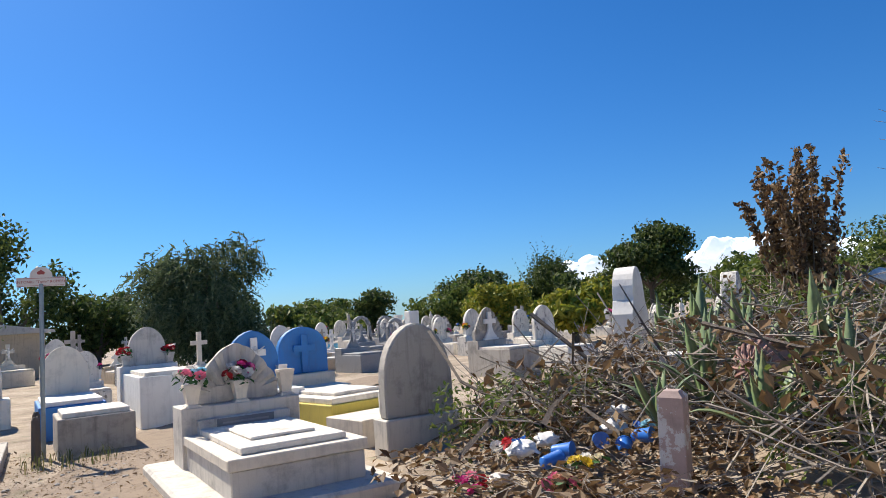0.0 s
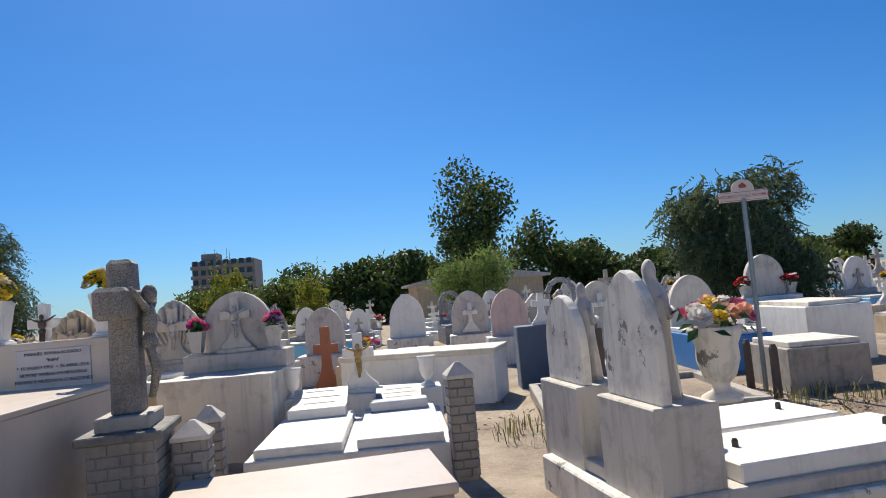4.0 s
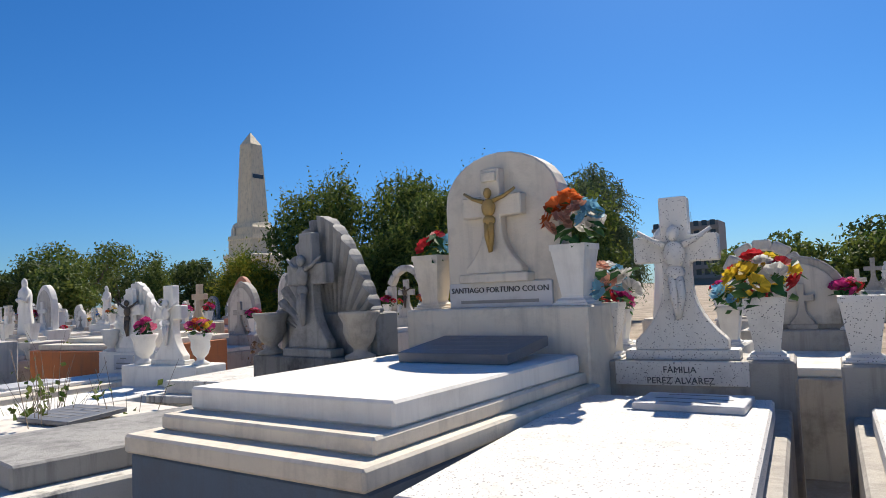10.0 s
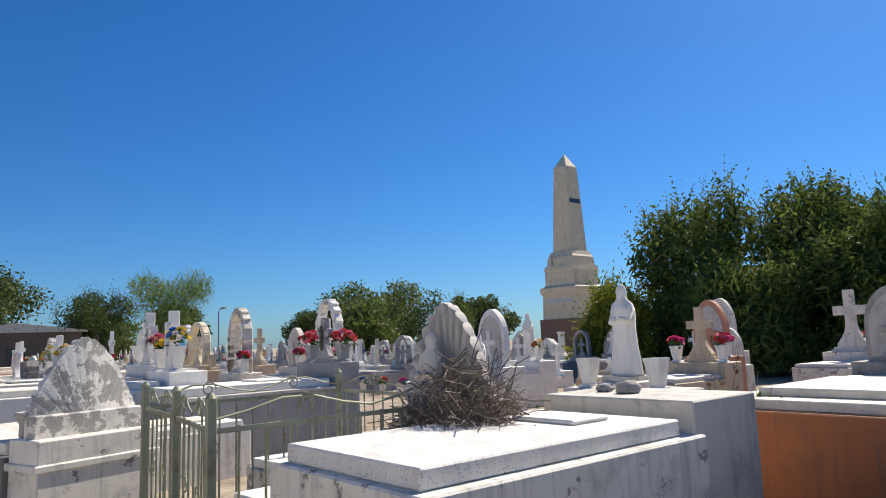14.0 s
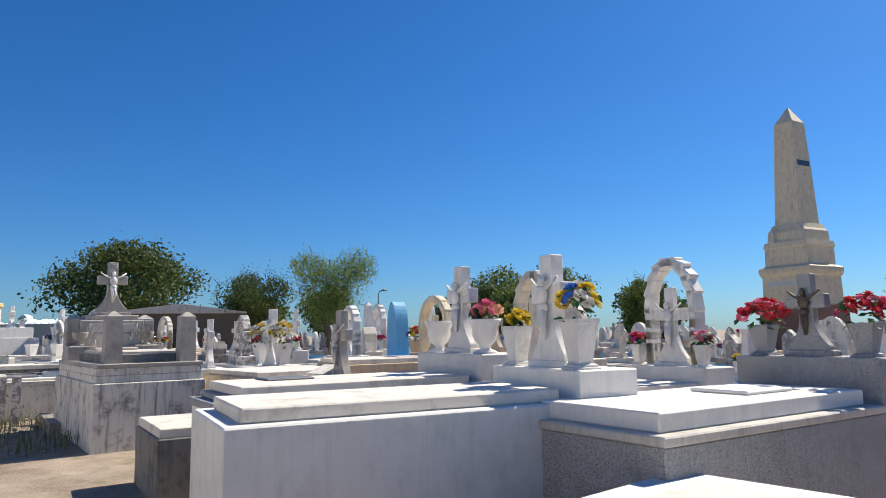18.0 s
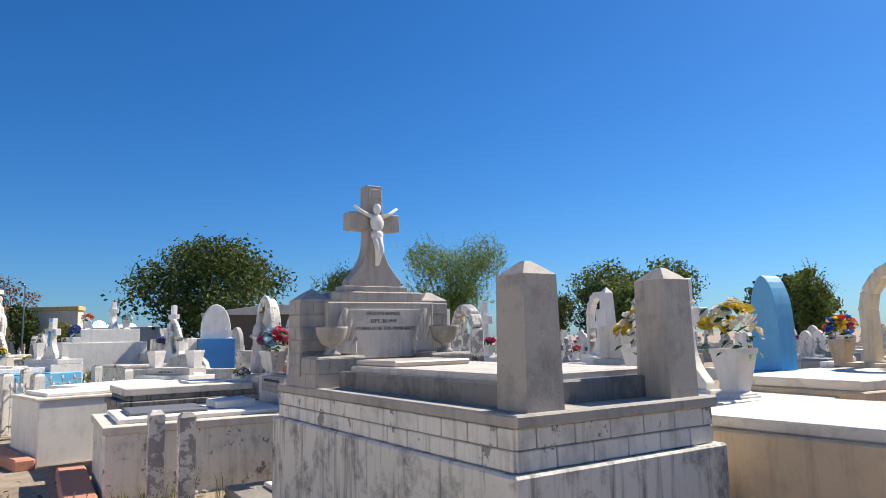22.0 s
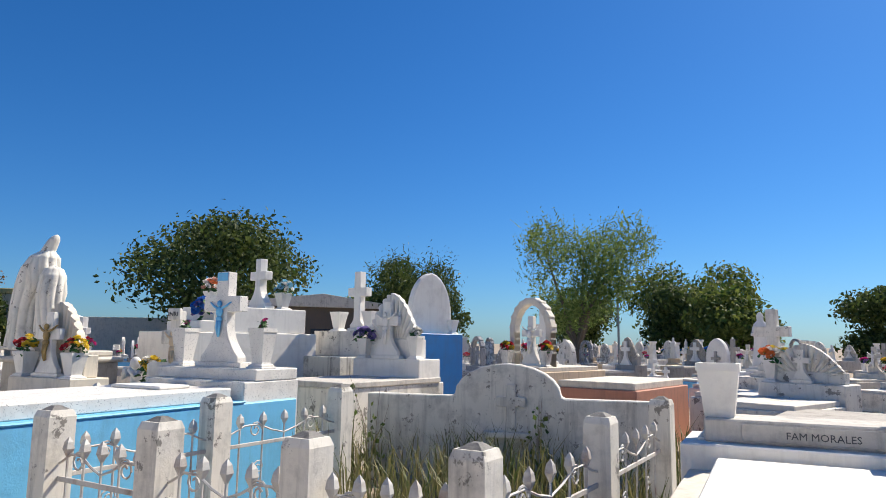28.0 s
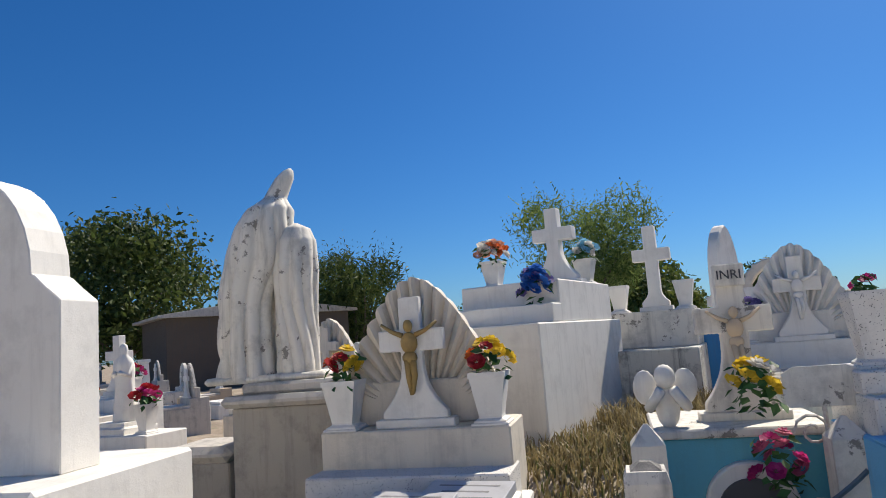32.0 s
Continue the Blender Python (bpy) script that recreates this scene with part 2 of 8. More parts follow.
def petal(name, c):
    return leafy(name, tuple(v * 0.75 for v in c), c, tuple(min(1, v * 1.25 + 0.03) for v in c), 0.42)


PETALS = {
    "white": petal("white_petals", (0.72, 0.70, 0.66)), "red": petal("red_petals", (0.50, 0.02, 0.03)),
    "pink": petal("pink_petals", (0.70, 0.16, 0.28)), "yellow": petal("yellow_petals", (0.72, 0.52, 0.03)),
    "orange": petal("orange_petals", (0.70, 0.16, 0.03)), "blue": petal("blue_petals", (0.03, 0.16, 0.55)),
    "lightblue": petal("light_blue_petals", (0.25, 0.55, 0.70)), "purple": petal("purple_petals", (0.22, 0.17, 0.42)),
    "peach": petal("peach_petals", (0.75, 0.40, 0.28)), "magenta": petal("magenta_petals", (0.55, 0.03, 0.22)),
    "cream": petal("cream_petals", (0.68, 0.60, 0.40)),
}

# ---- shapes and small builders ----
MESHES = {}


def mesh_of(name, bm, mat, smooth=False):
    me = bpy.data.meshes.new(name)
    bm.normal_update()
    bm.to_mesh(me)
    bm.free()
    me.materials.append(mat)
    if smooth:
        me.polygons.foreach_set("use_smooth", [True] * len(me.polygons))
    return me


def part(name, bm, mat, parent, label="", smooth=False, at=None):
    """One mesh object under a thing or a part."""
    me = bm if isinstance(bm, bpy.types.Mesh) else mesh_of(name, bm, mat, smooth)
    ob = new(name, me)
    ob.parent = parent
    if at is not None:
        ob.matrix_basis = at
    if label:
        tagged(ob, label)
    return ob


def thing(name, m, label, category, group=""):
    e = new(name)
    e.empty_display_size = 0.2
    e.matrix_basis = m
    return tagged(e, label, category, group)


def soften(bm, width, segments=1):
    edges = [e for e in bm.edges if len(e.link_faces) == 2 and e.calc_face_angle(0) > 0.5]
    if width > 0 and edges:
        bmesh.ops.bevel(bm, geom=edges, offset=width, segments=segments, affect="EDGES", clamp_overlap=True)
    return bm


def box(x0, x1, y0, y1, z0, z1, bevel=0.008, bm=None, taper=0.0):
    out = bm is None
    b = bmesh.new()
    bmesh.ops.create_cube(b, size=1.0)
    for v in b.verts:
        k = 1 - taper * (v.co.z + 0.5)
        v.co = ((x0 + x1) / 2 + v.co.x * (x1 - x0) * k, (y0 + y1) / 2 + v.co.y * (y1 - y0) * k, (z0 + z1) / 2 + v.co.z * (z1 - z0))
    soften(b, bevel)
    if out:
        return b
    join(bm, b)
    return bm


def join(bm, other, m=None):
    if m is not None:
        other.transform(m)
    tmp = bpy.data.meshes.new("tmp")
    other.to_mesh(tmp)
    other.free()
    bm.from_mesh(tmp)
    bpy.data.meshes.remove(tmp)
    return bm


def prism(outline, y0, y1, bevel=0.006):
    """An outline in x and z, given counter-clockwise seen from -y, made y0 to y1 thick."""
    b = bmesh.new()
    vs = [b.verts.new((x, y0, z)) for x, z in outline]
    f = b.faces.new(vs)
    r = bmesh.ops.extrude_face_region(b, geom=[f])
    bmesh.ops.translate(b, vec=(0, y1 - y0, 0), verts=[g for g in r["geom"] if isinstance(g, bmesh.types.BMVert)])
    bmesh.ops.recalc_face_normals(b, faces=b.faces[:])
    return soften(b, bevel)


def lathe(profile, n=20):
    b = bmesh.new()
    rings = []
    for r, z in profile:
        rings.append([b.verts.new((r * math.cos(6.28318 * k / n), r * math.sin(6.28318 * k / n), z)) for k in range(n)])
    for a, c in zip(rings, rings[1:]):
        for k in range(n):
            b.faces.new((a[k], a[(k + 1) % n], c[(k + 1) % n], c[k]))
    b.faces.new(rings[0][::-1])
    b.faces.new(rings[-1])
    return b


def square_lathe(profile, bevel=0.006):
    """Square section that follows half-widths and heights."""
    b = bmesh.new()
    rings = [[b.verts.new((sx * r, sy * r, z)) for sx, sy in ((-1, -1), (1, -1), (1, 1), (-1, 1))] for r, z in profile]
    for a, c in zip(rings, rings[1:]):
        for k in range(4):
            b.faces.new((a[k], a[(k + 1) % 4], c[(k + 1) % 4], c[k]))
    b.faces.new(rings[0][::-1])
    b.faces.new(rings[-1])
    return soften(b, bevel)


def tube(points, r, n=6, bm=None, r1=None):
    """A round bar along points, tapering from r to r1."""
    out = bm is None
    b = bmesh.new() if out else bm
    pts = [Vector(p) for p in points]
    rings = []
    for i, p in enumerate(pts):
        d = (pts[min(i + 1, len(pts) - 1)] - pts[max(i - 1, 0)])
        if d.length < 1e-6:
            d = Vector((0, 0, 1))
        d.normalize()
        u = d.cross(Vector((0.3, 0.2, 1)) if abs(d.z) < 0.9 else Vector((1, 0, 0))).normalized()
        w = d.cross(u)
        k = r if r1 is None else r + (r1 - r) * i / max(1, len(pts) - 1)
        rings.append([b.verts.new(p + (u * math.cos(6.28318 * j / n) + w * math.sin(6.28318 * j / n)) * k) for j in range(n)])
    for a, c in zip(rings, rings[1:]):
        for j in range(n):
            b.faces.new((a[j], a[(j + 1) % n], c[(j + 1) % n], c[j]))
    b.faces.new(rings[0][::-1])
    b.faces.new(rings[-1])
    return b


def ball(bm, c, rx, ry, rz, u=10, v=7):
    b = bmesh.new()
    bmesh.ops.create_uvsphere(b, u_segments=u, v_segments=v, radius=1.0)
    b.transform(Matrix.Translation(c) @ Matrix.Diagonal((rx, ry, rz, 1)))
    return join(bm, b)


def arch_outline(w, h, kind="round", spring=None, n=14):
    """Headstone outline standing on z = 0."""
    a = w / 2
    pts = [(-a, 0), (a, 0)]
    if kind == "flat":
        return pts + [(a, h), (-a, h)]
    s = h - a if spring is None else spring
    if kind == "round":
        for k in range(n + 1):
            t = math.pi * k / n
            pts.append((a * math.cos(t), s + (h - s) * math.sin(t)))
    elif kind == "gothic":
        half = []
        for k in range(n // 2 + 1):
            t = k / (n // 2)
            half.append((a * (1 - t ** 1.9), s + (h - s) * (1 - (1 - t) ** 1.55) if t < 1 else h))
        pts += half + [(-x, z) for x, z in half[::-1][1:]]
    elif kind == "shoulder":
        pts += [(a, s * 0.86), (a * 0.86, s * 0.93), (a * 0.74, s)]
        for k in range(n + 1):
            t = math.pi * k / n
            pts.append((a * 0.72 * math.cos(t), s + (h - s) * math.sin(t)))
        pts += [(-a * 0.74, s), (-a * 0.86, s * 0.93), (-a, s * 0.86)]
    return pts


def cross_outline(h, arm, s, bar=0.62, base=None, flare=0.42):
    """Latin cross: height, arm span, limb width, height of the crossbar's middle, base width, height of the flare."""
    a, q = arm / 2, s / 2
    zb = h * bar
    right = []
    if base:
        for k in range(8):
            t = k / 7
            right.append((q + (base / 2 - q) * (1 - t) ** 2.2, 0.06 * h + flare * h * t))
        right = [(base / 2, 0.0)] + right
    else:
        right = [(q, 0.0)]
    right += [(q, zb - q), (a, zb - q), (a, zb + q), (q, zb + q), (q, h)]
    return right + [(-x, z) for x, z in right[::-1]]


def christ(bm, h, y, z0, span):
    """A plain crucified shape, h tall from the feet at z0, in front of y."""
    r = h * 0.07
    ball(bm, (0, y - r * 1.1, z0 + h * 0.93), r * 0.95, r, r * 1.25)
    ball(bm, (0, y - r * 0.9, z0 + h * 0.70), r * 1.75, r * 1.0, h * 0.15)
    ball(bm, (0, y - r * 0.9, z0 + h * 0.50), r * 1.55, r * 1.05, h * 0.09)
    tube([(r * 0.5, y - r, z0 + h * 0.46), (r * 0.9, y - r * 1.5, z0 + h * 0.25), (r * 0.1, y - r * 0.8, z0 + h * 0.02)], r * 0.75, 7, bm, r * 0.45)
    tube([(-r * 0.5, y - r, z0 + h * 0.46), (-r * 0.3, y - r * 1.6, z0 + h * 0.25), (-r * 0.05, y - r * 0.8, z0 + h * 0.0)], r * 0.75, 7, bm, r * 0.45)
    for sx in (-1, 1):
        tube([(sx * r * 1.3, y - r * 0.9, z0 + h * 0.80), (sx * span * 0.28, y - r * 0.8, z0 + h * 0.86), (sx * span * 0.47, y - r * 0.4, z0 + h * 0.97)], r * 0.55, 7, bm, r * 0.3)
    return bm


def shell_mesh(w, h, t, mat, ribs=17, rim=0.02):
    """Fluted shell headstone: a scalloped pointed fan, fluted in front, smooth behind."""
    b = bmesh.new()
    cols, rows = ribs * 4, 7
    foot = h * 0.12
    grid_f, grid_b = [], []
    for i in range(cols + 1):
        u = i / cols
        ang = math.pi * (1.0 - u)
        x = math.cos(ang)
        px = x * w / 2
        top = 1 - abs(x) ** 1.75
        pz = h * (0.28 + 0.72 * top) if 0.0 < u < 1.0 else h * 0.28
        sc = abs(math.sin(u * ribs * math.pi))
        px, pz = px * (1 + rim * sc), pz * (1 + rim * 0.7 * sc)
        cf, cb = [], []
        for j in range(rows + 1):
            k = j / rows
            qx, qz = px * (0.16 + 0.84 * k), foot * (1 - k) * 0.6 + pz * k
            depth = -t * (0.25 + 0.75 * k) * 0.5 - t * 0.30 * sc * min(1, k * 1.6)
            cf.append(b.verts.new((qx, depth, qz)))
            cb.append(b.verts.new((qx, t * (0.5 - 0.7 * k), qz)))
        grid_f.append(cf)
        grid_b.append(cb)
    for i in range(cols):
        for j in range(rows):
            b.faces.new((grid_f[i][j], grid_f[i + 1][j], grid_f[i + 1][j + 1], grid_f[i][j + 1]))
            b.faces.new((grid_b[i][j], grid_b[i][j + 1], grid_b[i + 1][j + 1], grid_b[i + 1][j]))
        b.faces.new((grid_f[i][rows], grid_f[i + 1][rows], grid_b[i + 1][rows], grid_b[i][rows]))
        b.faces.new((grid_f[i][0], grid_b[i][0], grid_b[i + 1][0], grid_f[i + 1][0]))
    for i in (0, cols):
        for j in range(rows):
            b.faces.new((grid_f[i][j], grid_f[i][j + 1], grid_b[i][j + 1], grid_b[i][j]))
    box(-w * 0.5, w * 0.5, -t * 0.55, t * 0.5, 0, h * 0.30, 0.01, b)
    bmesh.ops.recalc_face_normals(b, faces=b.faces[:])
    return b


def hooded_figure(h, lean=0.0, seed=1, hold=True, n=26):
    """A veiled standing figure as one plain mesh with deep vertical folds; faces -y."""
    prof = [(0.205, 0.0), (0.20, 0.04), (0.185, 0.2), (0.165, 0.38), (0.155, 0.5), (0.165, 0.6), (0.17, 0.70), (0.145, 0.78), (0.075, 0.835),
            (0.07, 0.87), (0.078, 0.92), (0.06, 0.97), (0.02, 1.0)]
    b = bmesh.new()
    rings = []
    for r, z in prof:
        ring = []
        for k in range(n):
            a = 6.28318 * k / n
            fold = 1 + (0.10 * math.sin(a * 7 + seed + z * 3) + 0.05 * math.sin(a * 11 - seed * 2)) * max(0.0, 1 - z * 1.05)
            ring.append(b.verts.new((r * fold * h * math.cos(a) * 0.86, r * fold * h * math.sin(a) * 0.62 - lean * h * z * z, z * h)))
        rings.append(ring)
    for p, q in zip(rings, rings[1:]):
        for k in range(n):
            b.faces.new((p[k], p[(k + 1) % n], q[(k + 1) % n], q[k]))
    b.faces.new(rings[0][::-1])
    b.faces.new(rings[-1])
    if hold:
        for sx in (-1, 1):
            tube([(sx * 0.11 * h, 0, 0.73 * h), (sx * 0.14 * h, -0.05 * h, 0.58 * h), (sx * 0.03 * h, -0.13 * h, 0.62 * h)], 0.04 * h, 7, b, 0.03 * h)
    return b


def words(name, text, size, m, parent, mat=None, depth=0.003):
    """Built-in lettering as a thin mesh, centred, facing -y in the parent's frame."""
    cu = bpy.data.curves.new(name, "FONT")
    cu.body, cu.size, cu.align_x, cu.align_y, cu.extrude, cu.resolution_u = text, size, "CENTER", "CENTER", depth, 2
    tmp = bpy.data.objects.new(name, cu)
    scene.collection.objects.link(tmp)
    me = bpy.data.meshes.new_from_object(tmp.evaluated_get(bpy.context.evaluated_depsgraph_get()))
    bpy.data.objects.remove(tmp)
    bpy.data.curves.remove(cu)
    me.materials.clear()
    me.materials.append(mat or INK_AND_SHADE)
    ob = new(name, me)
    ob.parent = parent
    ob.matrix_basis = m
    return ob


FACE = pose(0, 0, 0, 90, 0, 0)


def quads(name, centres, normals, sizes, mat, kind="leaf", seed=3, aspect=0.55):
    """Many small pointed leaves as one mesh."""
    rng = np.random.RandomState(seed)
    c = np.asarray(centres, float)
    nn = np.asarray(normals, float)
    n = len(c)
    nn /= np.linalg.norm(nn, axis=1)[:, None] + 1e-9
    ref = rng.normal(size=(n, 3))
    u = np.cross(nn, ref)
    u /= np.linalg.norm(u, axis=1)[:, None] + 1e-9
    w = np.cross(nn, u)
    s = np.asarray(sizes, float)[:, None]
    bend = nn * s * 0.18
    v = np.stack([c - u * s, c - w * s * aspect + bend, c + u * s, c + w * s * aspect + bend], 1).reshape(-1, 3)
    me = bpy.data.meshes.new(name)
    me.from_pydata(v.tolist(), [], [(4 * i, 4 * i + 1, 4 * i + 2, 4 * i + 3) for i in range(n)])
    me.materials.append(mat)
    return me


def crown_points(blobs, count, rng, shell=0.55):
    """Leaf places over a heap of ellipsoids (x, y, z, rx, ry, rz)."""
    vol = np.array([b[3] * b[4] + b[4] * b[5] + b[3] * b[5] for b in blobs])
    pick = rng.choice(len(blobs), size=count, p=vol / vol.sum())
    d = rng.normal(size=(count, 3))
    d /= np.linalg.norm(d, axis=1)[:, None]
    r = shell + (1.08 - shell) * rng.rand(count, 1) ** 0.6
    B = np.array(blobs)[pick]
    lump = 1 + 0.14 * np.sin(d[:, :1] * 9 + pick[:, None]) * np.sin(d[:, 1:2] * 8 + 1.3) + 0.10 * rng.normal(size=(count, 1))
    return B[:, :3] + d * r * lump * B[:, 3:], d + 0.8 * rng.normal(size=(count, 3))


# ---- flowers ----
def flower_mesh(kind, mat, key):
    """A cloth flower head about 10 cm across: rings of cupped petals."""
    if key in MESHES:
        return MESHES[key]
    b = bmesh.new()
    rings = ((7, 0.050, 0.010), (6, 0.036, 0.024), (5, 0.020, 0.036)) if kind == "rose" else ((9, 0.055, 0.004), (5, 0.018, 0.014))
    for n, r, z in rings:
        for k in range(n):
            a = 6.28318 * (k + 0.3 * r * 100) / n
            ca, sa = math.cos(a), math.sin(a)
            wv = r * (0.75 if kind == "rose" else 0.42)
            p = [(0.25 * r, 0, z - 0.008), (0.75 * r, wv, z + 0.004), (1.15 * r, 0, z + 0.012), (0.75 * r, -wv, z + 0.004)]
            b.faces.new([b.verts.new((x * ca - y * sa, x * sa + y * ca, q)) for x, y, q in p])
    MESHES[key] = mesh_of("flower_head", b, mat)
    return MESHES[key]


def bouquet(parent, z, colors, n, spread, seed, tall=0.16, leaves=40, kind="rose", scale=1.0):
    rng = random.Random(seed)
    cs, nsl, ss = [], [], []
    for _ in range(leaves):
        a, r = rng.uniform(0, 6.283), spread * rng.uniform(0.2, 1.1)
        cs.append((r * math.cos(a), r * math.sin(a), z + tall * rng.uniform(-0.15, 0.85)))
        nsl.append((math.cos(a) * 0.6 + rng.gauss(0, 0.4), math.sin(a) * 0.6 + rng.gauss(0, 0.4), 0.8))
        ss.append(rng.uniform(0.03, 0.06) * scale)
    part("foliage", quads("foliage", cs, nsl, ss, SILKGREEN, seed=seed), SILKGREEN, parent)
    for i in range(n):
        c = colors[i % len(colors)]
        a, q = i * 2.39996, math.sqrt((i + 0.5) / n)
        up = (1 - q * q) * 0.75
        r = spread * q
        s = scale * rng.uniform(0.85, 1.35)
        m = pose(r * math.cos(a), r * math.sin(a), z + tall * (0.35 + 0.75 * up) + rng.uniform(-0.02, 0.02)) @ Euler((math.sin(a) * -q * 1.0, math.cos(a) * q * 1.0, rng.uniform(0, 6))).to_matrix().to_4x4() @ Matrix.Scale(s, 4)
        part("flower", flower_mesh(kind, PETALS[c], kind + c), None, parent, at=m)


def square_vase(m, h, w, mat, label, colors=(), n=9, spread=0.15, seed=0, group="", tall=0.17, scale=1.0):
    """Square flared concrete vase on a stepped foot, with cloth flowers where it has any."""
    v = thing("flower_vase", m, label, "vase", group)
    key = ("sqv", round(h, 3), round(w, 3), mat.name)
    if key not in MESHES:
        a = w / 2
        MESHES[key] = mesh_of("vase", square_lathe([(a * 0.85, 0), (a * 0.85, h * 0.08), (a * 0.62, h * 0.12), (a * 0.60, h * 0.16), (a * 0.95, h * 0.90), (a, h * 0.90), (a, h), (a * 0.8, h), (a * 0.75, h * 0.9)], 0.006), mat)
        MESHES[key + ("f",)] = mesh_of("foot", box(-a, a, -a, a, -0.002, h * 0.045, 0.005), mat)
    part("vase", MESHES[key], mat, v)
    part("foot", MESHES[key + ("f",)], mat, v)
    if n and colors:
        bouquet(v, h * 0.95, colors, n, spread, seed, tall, scale=scale)
    return v


def round_vase(m, h, r, mat, label, colors=(), n=9, spread=0.15, seed=0, group=""):
    v = thing("flower_urn", m, label, "vase", group)
    key = ("rdv", round(h, 3), round(r, 3), mat.name)
    if key not in MESHES:
        MESHES[key] = mesh_of("vase", lathe([(r * 0.75, 0), (r * 0.75, h * 0.06), (r * 0.35, h * 0.14), (r * 0.33, h * 0.22), (r * 0.62, h * 0.34), (r * 0.80, h * 0.55), (r * 0.78, h * 0.75), (r, h * 0.93), (r * 1.02, h), (r * 0.85, h), (r * 0.7, h * 0.85)], 18), mat, True)
    part("vase", MESHES[key], mat, v)
    if n and colors:
        bouquet(v, h * 0.95, colors, n, spread, seed)
    return v

# ---- ground ----
def ground_material():
    m, ns, ls = nodes_of("dry_cemetery_soil")
    p = ns["Principled BSDF"]
    geo = ns.new("ShaderNodeNewGeometry")
    pos = geo.outputs["Position"]
    a = noise_node(ns, ls, pos, 0.9, 6.0, 0.65)
    r = ramp(ns, 0.35, 0.68, (0.20, 0.15, 0.105), (0.44, 0.36, 0.27))
    ls.new(a.outputs["Fac"], r.inputs["Fac"])
    b = noise_node(ns, ls, pos, 26.0, 5.0, 0.7)
    rb = ramp(ns, 0.52, 0.72, (0, 0, 0), (0.6, 0.6, 0.6))
    ls.new(b.outputs["Fac"], rb.inputs["Fac"])
    col = mix_node(ns, ls, rb.outputs["Color"], r.outputs["Color"], (0.48, 0.42, 0.34))
    c = noise_node(ns, ls, pos, 2.3, 4.0)
    rc = ramp(ns, 0.56, 0.7, (0, 0, 0), (0.55, 0.55, 0.55))
    ls.new(c.outputs["Fac"], rc.inputs["Fac"])
    col = mix_node(ns, ls, rc.outputs["Color"], col, (0.10, 0.115, 0.04))
    ls.new(col, p.inputs["Base Color"])
    p.inputs["Roughness"].default_value = 0.95
    bp = ns.new("ShaderNodeBump")
    bp.inputs["Strength"].default_value, bp.inputs["Distance"].default_value = 0.6, 0.03
    ls.new(b.outputs["Fac"], bp.inputs["Height"])
    ls.new(bp.outputs["Normal"], p.inputs["Normal"])
    return m


SOIL = ground_material()
SAND = stone("trodden_sandy_path", (0.27, 0.205, 0.145), grime=(0.14, 0.1, 0.07), stain=0.6, streak=0.0, bump=0.8, rough=0.95)
ASPHALT = stone("grey_gravel_lane", (0.56, 0.52, 0.46), grime=(0.3, 0.27, 0.22), stain=0.5, streak=0.0, speck=0.25, bump=0.8, rough=0.95)


def ground_sheet():
    b = bmesh.new()
    xs = [-900, -400, -160, -90] + [-70 + 1.0 * i for i in range(101)] + [45, 80, 200, 500, 900]
    ys = [-300, -80, -30] + [-12 + 1.0 * i for i in range(31)] + [24, 32, 45, 70, 120, 250, 500, 1200]
    vs = [[b.verts.new((x, y, 0.035 * noise.noise((x * 0.6, y * 0.6, 0)) - 0.03 if abs(x) < 90 and abs(y) < 40 else -0.03)) for y in ys] for x in xs]
    for i in range(len(xs) - 1):
        for j in range(len(ys) - 1):
            b.faces.new((vs[i][j], vs[i + 1][j], vs[i + 1][j + 1], vs[i][j + 1]))
    return tagged(new("ground", mesh_of("ground", b, SOIL, True)), "dry brown cemetery soil with grit and weeds", kind="structure")


ground_sheet()


def strip(name, pts, width, z, mat, label):
    """A trodden strip along points with ragged edges."""
    b = bmesh.new()
    rng = random.Random(5)
    left, right = [], []
    P = [Vector((x, y, 0)) for x, y in pts]
    for i, p in enumerate(P):
        d = (P[min(i + 1, len(P) - 1)] - P[max(i - 1, 0)]).normalized()
        nrm = Vector((-d.y, d.x, 0))
        left.append(b.verts.new(p + nrm * width * rng.uniform(0.42, 0.58) + Vector((0, 0, z))))
        right.append(b.verts.new(p - nrm * width * rng.uniform(0.42, 0.58) + Vector((0, 0, z))))
    for i in range(len(P) - 1):
        b.faces.new((left[i], right[i], right[i + 1], left[i + 1]))
    bmesh.ops.recalc_face_normals(b, faces=b.faces[:])
    if b.faces[:][0].normal.z < 0:
        bmesh.ops.reverse_faces(b, faces=b.faces[:])
    return tagged(new(name, mesh_of(name, b, mat)), label, kind="structure")


strip("path", [(7.6, -8), (7.8, -4), (8.2, -1.5), (8.7, 0.6), (9.2, 2.6), (10.0, 4.4), (11.1, 6.2), (12.4, 7.2), (14.5, 8.6), (18, 10.5)], 1.5, 0.012, SAND, "trodden sandy footpath between the graves")
strip("path_lane", [(14, -8.5), (6, -5.2), (0, -3.6), (-6, -2.6), (-12, -2.0), (-17, -1.9), (-23, -2.3), (-29, -3.6), (-34, -4.9), (-39, -7.2), (-45, -10.8), (-52, -15), (-64, -22)], 4.4, 0.010, ASPHALT, "grey gravelly lane along the graves")


